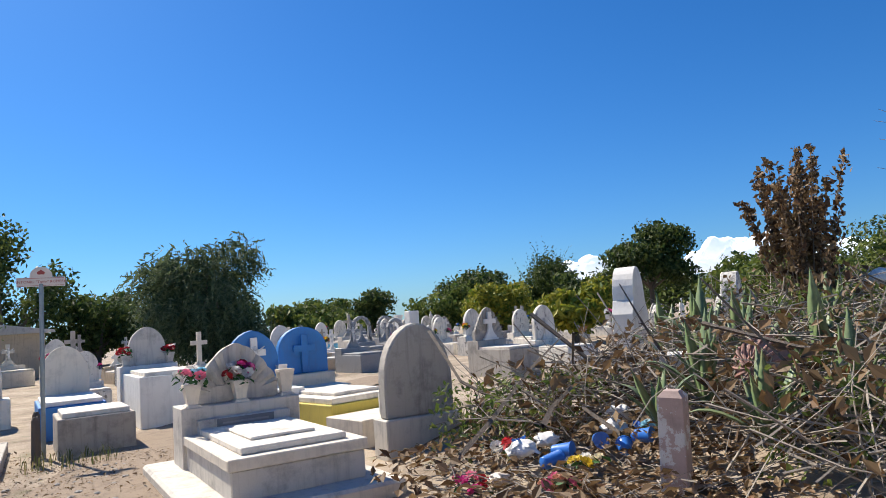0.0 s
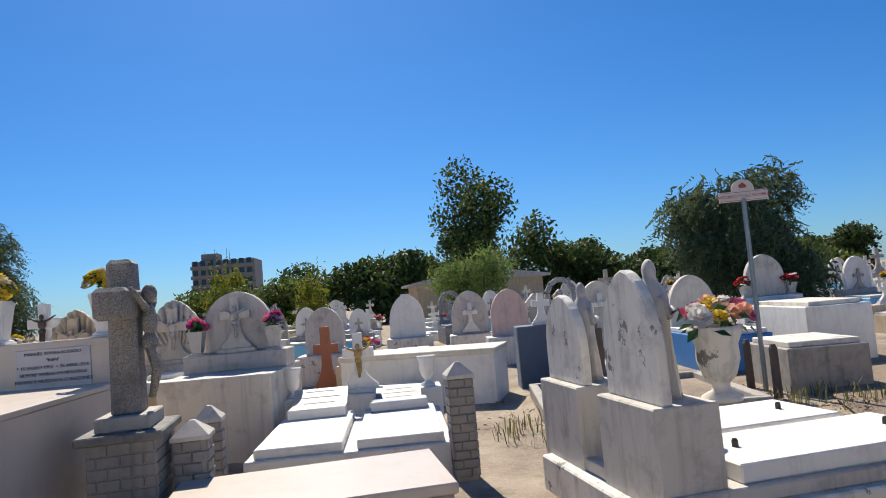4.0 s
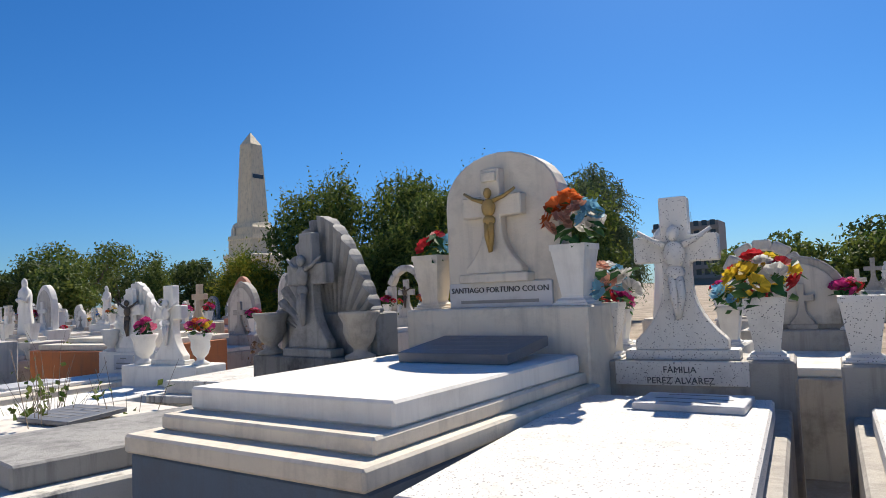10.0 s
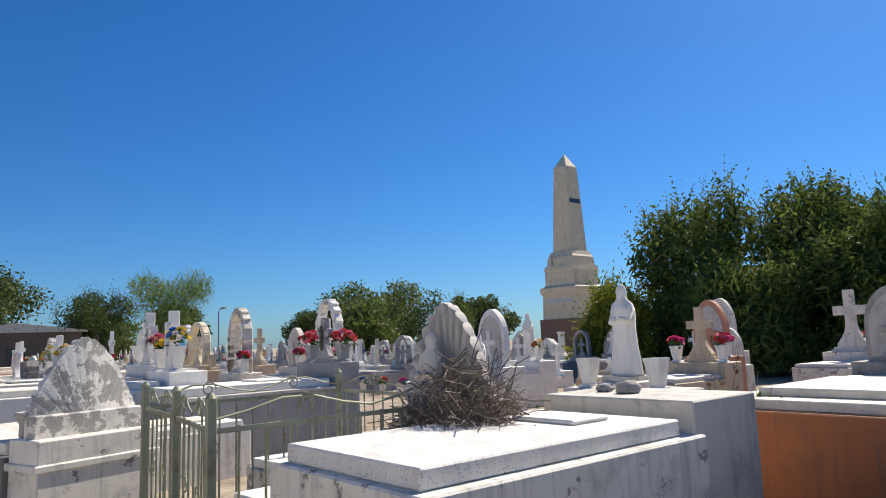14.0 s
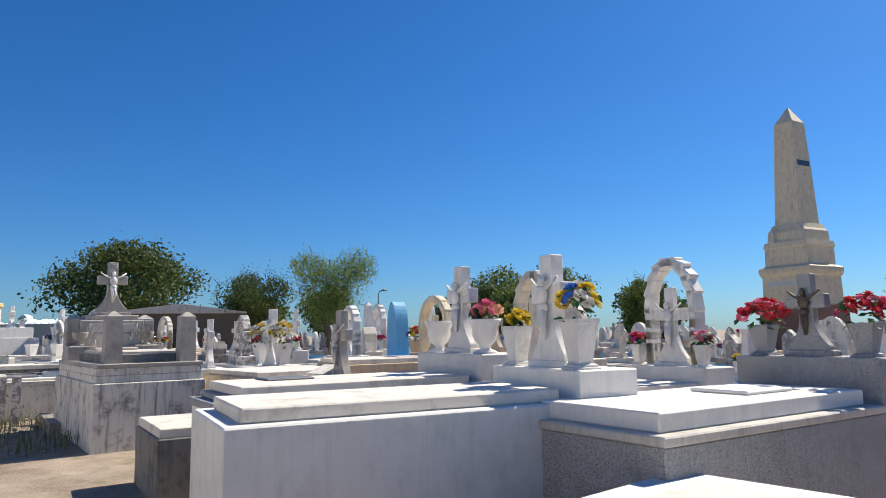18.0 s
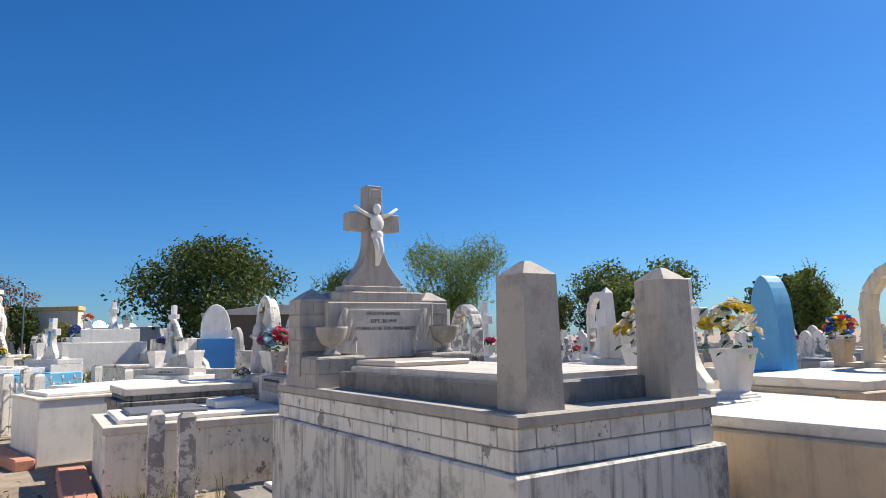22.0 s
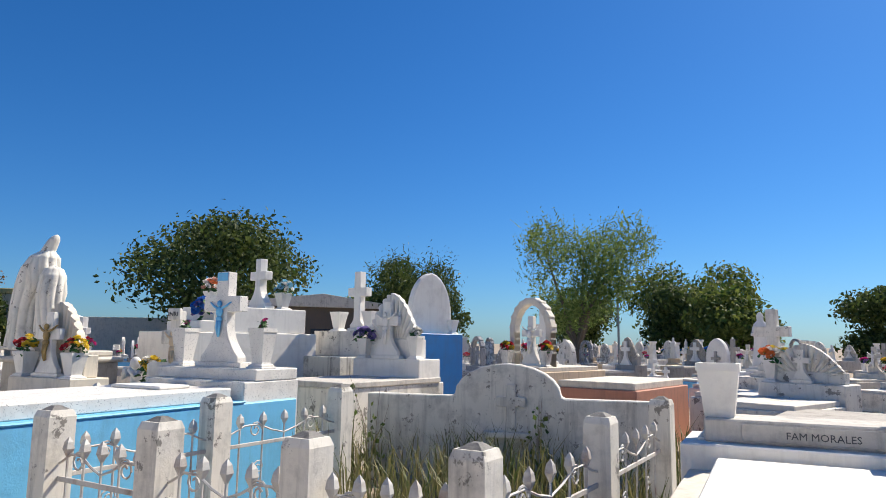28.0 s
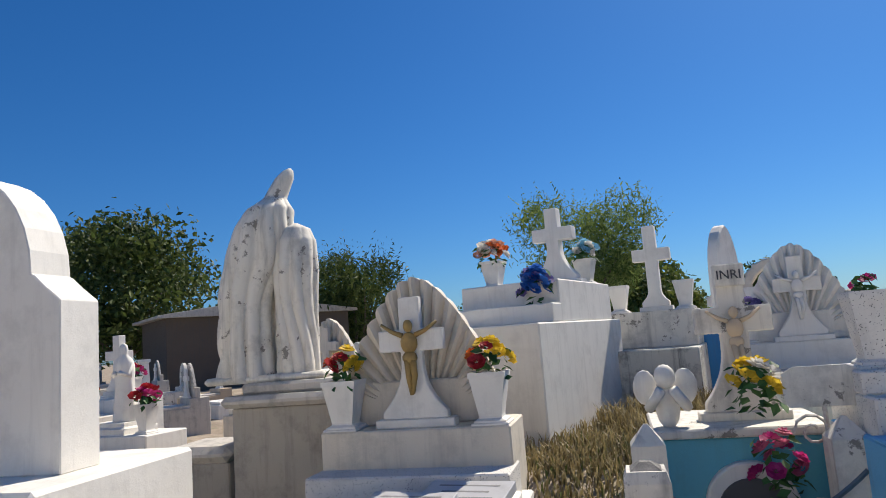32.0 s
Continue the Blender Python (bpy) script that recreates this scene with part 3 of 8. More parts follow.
def bounce_wall():
    """Unseen white wall added across the lane to bounce sun onto shaded grave fronts."""
    pts = [(22, -17.5), (6, -11.0), (0, -9.2), (-6, -8.2), (-12, -7.6), (-17, -7.5), (-23, -7.9), (-29, -9.2), (-34, -10.5), (-39, -12.8), (-45, -16.4), (-52, -20.6)]
    b = bmesh.new()
    for (x0, y0), (x1, y1) in zip(pts, pts[1:]):
        ln, ang = math.hypot(x1 - x0, y1 - y0), math.degrees(math.atan2(y1 - y0, x1 - x0))
        join(b, box(0, ln, -0.12, 0.12, -0.1, 3.1, 0.01), pose(x0, y0, 0, 0, 0, ang))
        join(b, box(-0.03, ln + 0.03, -0.18, 0.18, 3.1, 3.24, 0.02), pose(x0, y0, 0, 0, 0, ang))
    return tagged(new("wall_south", mesh_of("wall", b, WHITE)), "unseen white plastered wall with a plain coping, added to bounce sunlight", kind="structure")


# added reflector behind the camera path, never in view
bounce_wall()

# ---- grave parts ----
FADED = plain("faded_grey_letters", (0.27, 0.265, 0.26), 0.7)


def grave(name, x, y, rot, label, category="grave", group="graves"):
    """A grave: origin on the ground at the middle of its foot, +y towards its head."""
    return thing(name, pose(x, y, 0, 0, 0, rot), label, category, group)


def body(e, w, l, h, mat, z0=-0.05, y0=0.0, name="body", bevel=0.012, label=""):
    return part(name, box(-w / 2, w / 2, y0, y0 + l, z0, h, bevel), mat, e, label)


def slab(e, w, y0, y1, z0, t, mat, name="lid", bevel=0.01, x=0.0, label=""):
    return part(name, box(x - w / 2, x + w / 2, y0, y1, z0, z0 + t, bevel), mat, e, label)


def plaque(e, w, hh, x, y, z, mat=MARBLEGREY, text=(), size=0.05, tilt=0.0, gap=1.45, name="plaque"):
    """An upright tablet whose front is at y, with its lines of lettering or plain bars."""
    ob = part(name, box(-w / 2, w / 2, 0, 0.02, -hh / 2, hh / 2, 0.003), mat, e, at=pose(x, y - 0.016, z, -tilt))
    for i, line in enumerate(text):
        zz = hh / 2 - size * (0.95 + i * gap)
        if isinstance(line, str):
            words("lettering", line, size, pose(0, -0.002, zz) @ FACE, ob)
        else:
            part("lettering", box(-line / 2, line / 2, -0.003, 0.001, zz - size * 0.2, zz + size * 0.2, 0), FADED, ob)
    return ob


def flat_plaque(e, w, l, x, y, z, mat=MARBLEGREY, lines=4, turn=0.0, tilt=0.0, t=0.03):
    ob = part("plaque", box(-w / 2, w / 2, 0, l, 0, t, 0.003), mat, e, at=pose(x, y, z, tilt, 0, turn))
    for i in range(lines):
        q = l * (0.2 + 0.62 * i / max(1, lines - 1))
        k = w * (0.36 if i % 2 else 0.28)
        part("lettering", box(-k, k, q - l * 0.02, q + l * 0.02, t - 0.001, t + 0.0015, 0), FADED, ob)
    return ob


def cross(e, x, y, z, h, arm, s, t, mat, base=None, bar=0.64, figure=None, steps=1, flare=0.40, name="cross", inri=False, slim=1.0):
    """A cross standing at y (front) on steps, with its figure."""
    zz = z
    bw = base or s * 1.6
    for i in range(steps):
        k = 1 + 0.22 * (steps - i)
        part("step", box(x - bw / 2 * k, x + bw / 2 * k, y - 0.02 * (steps - i), y + t + 0.02 * (steps - i), zz - 0.002, zz + 0.05, 0.006), mat, e)
        zz += 0.048
    h2 = h - (zz - z)
    c = part(name, prism(cross_outline(h2, arm, s, bar, base, flare), 0, t, 0.007), mat, e, at=pose(x, y, zz))
    if inri:
        part("scroll", box(-s * 0.38, s * 0.38, -0.02, 0.005, h2 * 0.87, h2 * 0.96, 0.004), mat, c)
    if figure:
        b = bmesh.new()
        christ(b, h2 * 0.60 * slim, 0.0, h2 * (0.20 + 0.22 * (1 - slim)), arm * 0.92 * slim)
        part("figure", b, figure, c, smooth=True)
    return c


def shell(e, x, y, z, w, h, mat, t=0.14, cross_mat=None, figure=None, ribs=17, ch=None):
    s = part("shell", shell_mesh(w, h, t, mat, ribs), mat, e, at=pose(x, y + t * 0.5, z))
    if cross_mat:
        k = ch or h * 0.86
        cross(e, x, y - t * 0.6 - 0.05, z, k, k * 0.52, k * 0.17, 0.07, cross_mat, base=k * 0.52, figure=figure, steps=1)
    return s


def headstone(e, x, y, z, w, h, t, mat, kind="round", spring=None, bevel=0.01, name="headstone", rim=None):
    s = part(name, prism(arch_outline(w, h, kind, spring), 0, t, bevel), mat, e, at=pose(x, y, z))
    if rim:
        k = 0.82
        part("panel", prism([(px * k, pz * k + h * 0.07) for px, pz in arch_outline(w, h, kind, spring)], -0.012, 0.002, 0.003), rim, s)
    return s


def arch_ring(e, x, y, z, w, h, t, mat, thick=0.13, scallop=12):
    """A freestanding horseshoe arch of lumpy blocks."""
    ring = part("arch", box(-w / 2, w / 2, -t * 0.42, t * 0.42, -0.005, 0.03, 0.0), mat, e, at=pose(x, y, z))
    key = ("arch_block", round(thick, 3), round(t, 3), round(h, 2), mat.name)
    if key not in MESHES:
        MESHES[key] = mesh_of("arch_block", box(-thick / 2, thick / 2, -t / 2, t / 2, -h * 0.105, h * 0.105, 0.02), mat)
    n = scallop if h < 1.2 else scallop + 6
    for i in range(n + 1):
        u = i / n
        if u < 0.25:
            px, pz = -w / 2 + thick / 2, h * 0.5 * u / 0.25
            ang = 0
        elif u > 0.75:
            px, pz = w / 2 - thick / 2, h * 0.5 * (1 - u) / 0.25
            ang = 0
        else:
            a = math.pi * (1 - (u - 0.25) / 0.5)
            px, pz = (w / 2 - thick / 2) * math.cos(a), h * 0.5 + (h * 0.5 - thick / 2) * math.sin(a)
            ang = a - math.pi
        part("arch_block", MESHES[key], mat, ring, at=pose(px, 0, max(pz, h * 0.085), 0, -math.degrees(ang) if ang else 0, 0))
    return ring


def statue(e_or_pose, h, mat, label, seed=1, lean=0.0, hold=True, parent=None, girth=1.0):
    b = hooded_figure(h, lean, seed, hold)
    if girth != 1.0:
        bmesh.ops.scale(b, vec=(girth, girth, 1.0), verts=b.verts[:])
    me = mesh_of("statue", b, mat, True)
    ob = new("statue", me)
    ob.matrix_basis = e_or_pose
    if parent is not None:
        ob.parent = parent
        return ob
    return tagged(ob, label, "statue")


def on(e, x, y, z=0.0, rz=0.0):
    """A world pose from a grave's own coordinates."""
    return e.matrix_basis @ pose(x, y, z, 0, 0, rz)


def brick_face(parent, x0, x1, y, z0, z1, bw, bh, mat, normal="y", joint=0.008, proud=0.012, seed=1):
    """Courses of bricks on an upright face; normal 'y': along x in front of y; 'x': along y beside x = y."""
    rng = random.Random(seed)
    key = ("brick", round(bw, 3), round(bh, 3), mat.name)
    rows = max(1, round((z1 - z0) / bh))
    bh = (z1 - z0) / rows
    for r in range(rows):
        q = x0 - (bw / 2 if r % 2 else 0)
        while q < x1 - 0.02:
            a, c = max(q, x0), min(q + bw, x1)
            if c - a > 0.05:
                full = ("brick", round(c - a, 2), round(bh, 3), mat.name)
                if full not in MESHES:
                    k = (c - a - joint) / 2
                    MESHES[full] = mesh_of("brick", box(-k, k, -proud, 0.01, joint / 2, bh - joint / 2, 0.004), mat)
                mid = (a + c) / 2
                m = pose(mid, y, z0 + r * bh) if normal == "y" else pose(y, mid, z0 + r * bh, 0, 0, 90 if normal == "x" else -90)
                part("brick", MESHES[full], mat, parent, at=m)
            q += bw

# ---- graves by the start of the walk ----
# plinth grave with a fluted shell and cloth flowers
e = grave("shell_grave", 10.22, 0.30, -7, "pale concrete tomb with fluted shell headstone on a cracked plinth")
part("plinth", box(-0.95, 0.85, -0.36, 2.6, -0.06, 0.11, 0.03), PALEGREY, e)
body(e, 1.22, 2.1, 0.36, PALEGREY, 0.1)
slab(e, 1.28, -0.03, 1.92, 0.36, 0.10, OFFWHITE)
slab(e, 0.98, 0.12, 1.76, 0.46, 0.06, LIDWHITE, "upper_lid")
slab(e, 0.62, 0.45, 1.42, 0.52, 0.03, LIDWHITE, "tablet")
slab(e, 1.30, 1.84, 2.36, 0.1, 0.64, PALEGREY, "head_block")
slab(e, 1.0, 1.74, 1.86, 0.44, 0.17, PALEGREY, "front_step")
plaque(e, 0.62, 0.10, 0, 1.74, 0.55, SLABGREY, (0.5,), 0.05)
shell(e, 0, 2.08, 0.74, 0.95, 0.64, PALEGREY, 0.16, ribs=9)
for sx, cs, sd in ((-0.52, ("white", "pink", "lightblue"), 3), (0.0, ("red", "white", "magenta"), 4)):
    square_vase(on(e, sx, 1.94, 0.74), 0.24, 0.18, OFFWHITE, "small concrete vase with mixed cloth flowers on the tomb", cs, 13, 0.17, sd, tall=0.2)
square_vase(on(e, 0.55, 2.02, 0.74), 0.30, 0.18, OFFWHITE, "empty pale concrete vase on the tomb")

# tall grey stone with a ragged back, beside the brush heap
e = grave("grey_headstone", 12.1, 1.0, -8, "tall rough grey gothic headstone seen from behind", "headstone")
body(e, 0.95, 0.36, 0.42, PALEGREY)
headstone(e, 0, 0.06, 0.42, 0.88, 1.05, 0.18, GREY, "gothic", 0.42, 0.02)
e = grave("low_yellow_tomb", 12.7, 3.1, 3, "low white and yellow tomb with stepped lids")
body(e, 1.3, 2.0, 0.42, YELLOWP)
slab(e, 1.2, 0.05, 1.7, 0.42, 0.08, LIDWHITE)
slab(e, 0.8, 0.3, 1.4, 0.50, 0.05, LIDWHITE, "upper_lid")
slab(e, 1.6, -0.95, -0.1, -0.05, 0.35, OFFWHITE, "front_step")

# double white slab whose head stands at the far end of its length
e = grave("double_white_tomb", 7.78, 2.18, 97, "white double tomb with two flat lids and upright headstone slabs")
body(e, 1.75, 2.2, 0.22, WHITE_OLD)
slab(e, 1.62, 0.04, 2.1, 0.22, 0.09, PALEGREY, "ledge")
slab(e, 0.72, 0.08, 1.62, 0.31, 0.11, WHITE, "lid", x=-0.40)
slab(e, 0.72, 0.22, 1.62, 0.31, 0.11, WHITE, "lid", x=0.42)
for xx, yy in ((-0.40, 0.3), (-0.40, 1.4), (0.42, 0.45)):
    part("bolt", lathe([(0.02, 0.42), (0.02, 0.455), (0.012, 0.47)], 8), IRONDARK, e, at=pose(xx, yy, 0))
for k, (xx, hh) in enumerate(((-0.42, 1.55), (0.62, 1.42))):
    slab(e, 0.72, 1.72, 2.12, 0.0, 0.78, PALEGREY, "head_block", x=xx)
    headstone(e, xx, 1.98, 0.78, 0.66, hh - 0.78, 0.07, WHITE_OLD, "gothic", 0.25)
statue(on(e, -0.42, 1.86, 0.78), 0.82, PALEGREY, "weathered grey robed figure against the headstone", 2)
statue(on(e, 0.62, 1.86, 0.78), 0.72, PALEGREY, "weathered grey robed figure against the headstone", 4)
round_vase(on(e, -0.66, 1.62, 0.76), 0.42, 0.15, WHITE_OLD, "white urn with peach and yellow cloth lilies", ("peach", "yellow", "white", "pink"), 16, 0.2, 11)
round_vase(on(e, 0.25, 1.62, 0.76), 0.36, 0.13, PALEGREY, "grey concrete urn beside the headstone")

# white family grave with two lids, slanted tablets and a white crucifix
e = grave("crucifix_grave", 4.0, 3.35, -1, "bright white double grave with slanted tablets and a white crucifix")
body(e, 1.75, 2.5, 0.27, WHITE)
for xx in (-0.43, 0.43):
    slab(e, 0.74, 0.06, 1.75, 0.27, 0.08, WHITE, x=xx)
    slab(e, 0.60, 1.42, 1.68, 0.35, 0.10, WHITE if xx < 0 else MARBLEGREY, "desk", x=xx)
flat_plaque(e, 0.6, 0.34, -0.43, 1.74, 0.40, MARBLE, 3, 0, 28)
flat_plaque(e, 0.5, 0.30, 0.43, 1.70, 0.40, SLABGREY, 3, 0, 20)
slab(e, 1.85, 2.02, 2.48, 0.0, 0.48, WHITE, "head_block")
cross(e, 0, 2.14, 0.48, 0.68, 0.36, 0.11, 0.08, WHITE, 0.42, figure=GOLD, steps=1)
for sx in (-0.78, 0.78):
    round_vase(on(e, sx, 2.22, 0.48), 0.34, 0.11, WHITE, "white turned urn at the corner of the grave", group="white urns")

# low stained marble slab with a brick post
e = grave("low_marble_grave", 3.85, 1.72, 6, "low stained cream marble slab grave")
body(e, 1.75, 1.0, 0.28, GREY)
slab(e, 1.80, -0.03, 1.0, 0.28, 0.07, MARBLE)


def brick_post(x, y, rot, w, h, label, top=0.10):
    p = thing("brick_post", pose(x, y, 0, 0, 0, rot), label, "post", "brick posts")
    part("core", box(-w / 2 + 0.012, w / 2 - 0.012, -w / 2 + 0.012, w / 2 - 0.012, -0.05, h, 0), MORTAR, p)
    brick_face(p, -w / 2, w / 2, -w / 2 + 0.004, 0, h, 0.13, 0.075, BRICKGREY, "y")
    brick_face(p, -w / 2, w / 2, w / 2 - 0.004, 0, h, 0.13, 0.075, BRICKGREY, "x")
    brick_face(p, -w / 2, w / 2, -w / 2 + 0.004, 0, h, 0.13, 0.075, BRICKGREY, "-x")
    part("cap", square_lathe([(w / 2 + 0.015, h), (w / 2 + 0.015, h + 0.03), (0.02, h + 0.03 + top)], 0.004), PALEGREY, p)
    return p


brick_post(4.95, 3.3, 4, 0.2, 0.80, "slim dark brick post with a pointed cap")
brick_post(2.92, 2.75, 5, 0.24, 0.62, "small brick post with a pointed cap")
brick_post(2.85, 3.5, 5, 0.2, 0.62, "small brick post with a pointed cap")

# rough cross on a brick pedestal
e = grave("rough_stone_cross", 2.78, 2.69, 96, "rough pebble-faced stone cross on a brick pedestal", "cross")
part("core", box(-0.30, 0.30, 0.04, 0.48, -0.05, 0.70, 0), MORTAR, e)
brick_face(e, -0.30, 0.30, 0.04, 0, 0.70, 0.15, 0.08, BRICKGREY, "y", seed=2)
brick_face(e, 0.04, 0.48, -0.30, 0, 0.70, 0.15, 0.08, BRICKGREY, "-x", seed=3)
brick_face(e, 0.04, 0.48, 0.30, 0, 0.70, 0.15, 0.08, BRICKGREY, "x", seed=4)
slab(e, 0.70, -0.02, 0.54, 0.70, 0.06, DARKGREY, "cap_slab")
slab(e, 0.46, 0.08, 0.44, 0.76, 0.10, GREY, "base_block")
part("shaft", box(-0.13, 0.13, 0.16, 0.36, 0.84, 1.95, 0.03, taper=0.12), PEBBLE, e)
part("arm", box(-0.40, 0.40, 0.15, 0.37, 1.52, 1.74, 0.03), PEBBLE, e)
b = bmesh.new()
christ(b, 0.8, 0.15, 0.95, 0.75)
part("figure", b, PEBBLE, e, smooth=True)

# wide marble slab with an upright inscribed wall
e = grave("marble_tomb", 1.40, 0.88, -2, "wide cream marble tomb with an inscribed head wall")
body(e, 1.24, 2.8, 0.98, MARBLE)
for i in range(2):
    for j in range(3):
        slab(e, 0.628, -0.02 + j * 0.933, 0.910 + j * 0.933, 0.979, 0.035, MARBLE, "marble_tile", 0.002, x=-0.315 + 0.63 * i)
slab(e, 1.22, 2.78, 3.05, 0.0, 1.40, MARBLE, "head_wall")
plaque(e, 0.62, 0.34, 0.06, 2.78, 1.17, MARBLEGREY, ("MANUEL RIVERA ROSADO", "\"NEN\"", "* 15 ENERO 1953  + 26 ABRIL 2010", "SIEMPRE VIVIRAS EN NUESTRAS", "MENTES Y NUESTROS CORAZONES"), 0.040)
for sx, sd in ((-0.46, 21), (0.44, 22)):
    square_vase(on(e, sx, 2.92, 1.40), 0.38, 0.19, WHITE, "tall white flared vase with yellow cloth chrysanthemums", ("yellow", "yellow", "cream"), 20, 0.13, sd, tall=0.22, scale=0.95)


def steel_pipe(x, y, h, flowers=None, seed=0):
    p = thing("steel_pipe", pose(x, y, 0), "grey galvanised pipe standing in the ground" + (" with white cloth flowers" if flowers else ""), "pipe", "steel pipes")
    part("pipe", lathe([(0.025, -0.1), (0.025, h), (0.021, h), (0.021, h - 0.1)], 16), STEEL, p, smooth=False)
    part("collar", lathe([(0.026, h - 0.05), (0.0275, h - 0.045), (0.0275, h - 0.004), (0.026, h + 0.001)], 16), STEEL, p)
    if flowers:
        bouquet(p, h + 0.025, flowers, 17, 0.058, seed, 0.115, 46, scale=0.52)


steel_pipe(0.92, 0.52, 1.345, ("white", "white", "cream"), 31)
steel_pipe(1.86, 0.52, 1.285)

# white shell tomb with a grey tablet
e = grave("white_shell_tomb", -0.22, 1.62, -3, "white tomb with a fluted shell headstone and crucifix")
body(e, 1.20, 2.25, 0.70, WHITE)
slab(e, 1.10, 0.06, 2.2, 0.70, 0.05, LIDWHITE)
for xx, yy, ww in ((-0.12, 2.0, 0.44), (0.26, 2.12, 0.40), (0.1, 1.72, 0.42)):
    slab(e, ww, yy - 0.25, yy - 0.01, 0.75, 0.035, WHITE, "tablet", x=xx)
part("head_block", prism([(-0.56, -0.05), (0.56, -0.05), (0.56, 0.98), (0.5, 1.05), (-0.5, 1.05), (-0.56, 0.98)], 2.24, 2.72, 0.015), WHITE, e)
plaque(e, 0.52, 0.34, 0.05, 2.24, 0.90, MARBLEGREY, ("CATALINA AMOROS VDA", "9 AGOSTO B 1882", "ALFREDO PERLEZ", 0.36, 0.32), 0.038)
shell(e, 0.0, 2.44, 1.05, 1.0, 1.08, WHITE, 0.18, WHITE, WHITE, 19, 0.84)
square_vase(on(e, -0.44, 2.36, 1.05), 0.30, 0.17, WHITE, "white vase with a red cloth rose", ("red",), 6, 0.09, 41, tall=0.14)
square_vase(on(e, 0.45, 2.36, 1.05), 0.30, 0.17, WHITE, "empty white vase beside the shell")

# cream shell graves behind the marble tomb
for x, y, w, zb, zt, hs, tone, ws in ((0.80, 4.85, 1.0, 0.62, 0.93, 0.78, BEIGE, 0.82), (1.72, 5.60, 1.05, 0.66, 0.93, 0.82, PALEGREY, 0.96)):
    e = grave("cream_shell_grave", x, y, 0, "cream plastered grave with a fluted shell and relief cross", group="cream shell graves")
    body(e, w, 1.75, zb, BEIGE)
    slab(e, w * 0.7, 0.12, 0.95, zb - 0.002, 0.14, WHITE_OLD)
    slab(e, w * 0.4, 0.40, 0.80, zb + 0.136, 0.06, WHITE, "tablet")
    slab(e, w * 0.98, 1.02, 1.70, zb - 0.002, zt - zb, tone, "head_block")
    shell(e, -0.10, 1.25, zt - 0.002, ws, hs, tone, 0.13, tone, tone, 17, hs * 0.88)
v = thing("urn", pose(1.16, 5.98, 0.928), "pale turned stone urn with red and yellow cloth flowers", "urn")
part("urn_body", lathe([(0.09, 0), (0.09, 0.03), (0.05, 0.06), (0.085, 0.10), (0.09, 0.30), (0.10, 0.34), (0.07, 0.34)], 18), PALEGREY, v, smooth=True)
bouquet(v, 0.33, ("yellow", "red", "red"), 9, 0.08, 77, 0.2, 12, scale=0.9)

# deep blue tomb with the blue cross
e = grave("blue_tomb", -1.79, 1.30, -2, "deep blue tomb with a speckled white lid and a blue cross")
body(e, 1.16, 2.9, 0.92, TEAL)
slab(e, 1.18, -0.01, 2.45, 0.92, 0.02, TEALTOP, "ledge")
slab(e, 0.95, 0.20, 2.30, 0.94, 0.08, TERRAZZO)
slab(e, 0.62, 1.98, 2.26, 1.02, 0.12, MARBLEGREY, "step")
slab(e, 1.14, 2.42, 2.90, 0.0, 1.16, TEAL, "head_block")
part("halo", prism([(0.29 * math.cos(k * 0.3307) * (1 + 0.10 * (k % 2)), 1.72 + 0.36 * math.sin(k * 0.3307) * (1 + 0.10 * (k % 2))) for k in range(19)], 2.66, 2.72, 0.01), YELLOWP, e)
cross(e, 0, 2.56, 1.16, 1.02, 0.62, 0.20, 0.08, TEAL, None, 0.64, steps=1)
b = bmesh.new()
ball(b, (-0.02, 2.55, 1.83), 0.055, 0.03, 0.13)
ball(b, (0.05, 2.55, 1.74), 0.045, 0.03, 0.10)
part("praying_emblem", b, SKINSTONE, e, smooth=True)
for sx, sd in ((-0.46, 51), (0.46, 52)):
    square_vase(on(e, sx, 2.62, 1.16), 0.36, 0.20, TEAL, "deep blue vase with blue and white cloth flowers", ("blue", "white", "lightblue", "blue"), 15, 0.16, sd, tall=0.34)
    part("emblem", prism(arch_outline(0.08, 0.13, "gothic", 0.06), -0.004, 0.004, 0), CREAMSTONE, e, at=pose(sx, 2.532, 1.26))
v = thing("flower_basket", on(e, 0.0, 2.36, 1.02), "low green basket of blue, white and yellow cloth flowers", "flowers")
part("basket", lathe([(0.16, 0), (0.20, 0.10), (0.19, 0.10), (0.15, 0.02)], 16), SILKGREEN, v)
bouquet(v, 0.10, ("blue", "lightblue", "white", "yellow", "blue"), 30, 0.30, 53, 0.22, 60)


# paired speckled tombs
def speckled_tomb(x, y, rot, text, vases, seed, wear):
    e = grave("speckled_tomb", x, y, rot, "white speckled terrazzo tomb with a crucifix and square vases", group="speckled tombs")
    body(e, 0.98, 2.10, 0.88, GREY)
    slab(e, 0.86, 0.05, 1.80, 0.88, 0.09, TERRAZZO)
    if wear:
        flat_plaque(e, 0.44, 0.30, 0.12, 1.42, 0.97, MARBLEGREY, 3, -4)
    slab(e, 1.04, 2.10, 2.5, 0.0, 1.10, GREY, "head_block")
    plaque(e, 0.64, 0.12, 0.0, 2.10, 1.04, TERRAZZO, text, 0.045, gap=1.2)
    cross(e, 0, 2.18, 1.10, 0.84, 0.42, 0.14, 0.11, TERRAZZO, 0.46, 0.66, figure=TERRAZZO, steps=1)
    for sx, cs, sd in vases:
        square_vase(on(e, sx, 2.26, 1.10), 0.30, 0.19, TERRAZZO, "speckled square vase" + (" with mixed cloth flowers" if cs else ", empty"), cs, 16, 0.17, seed + sd, "speckled vases", tall=0.22)


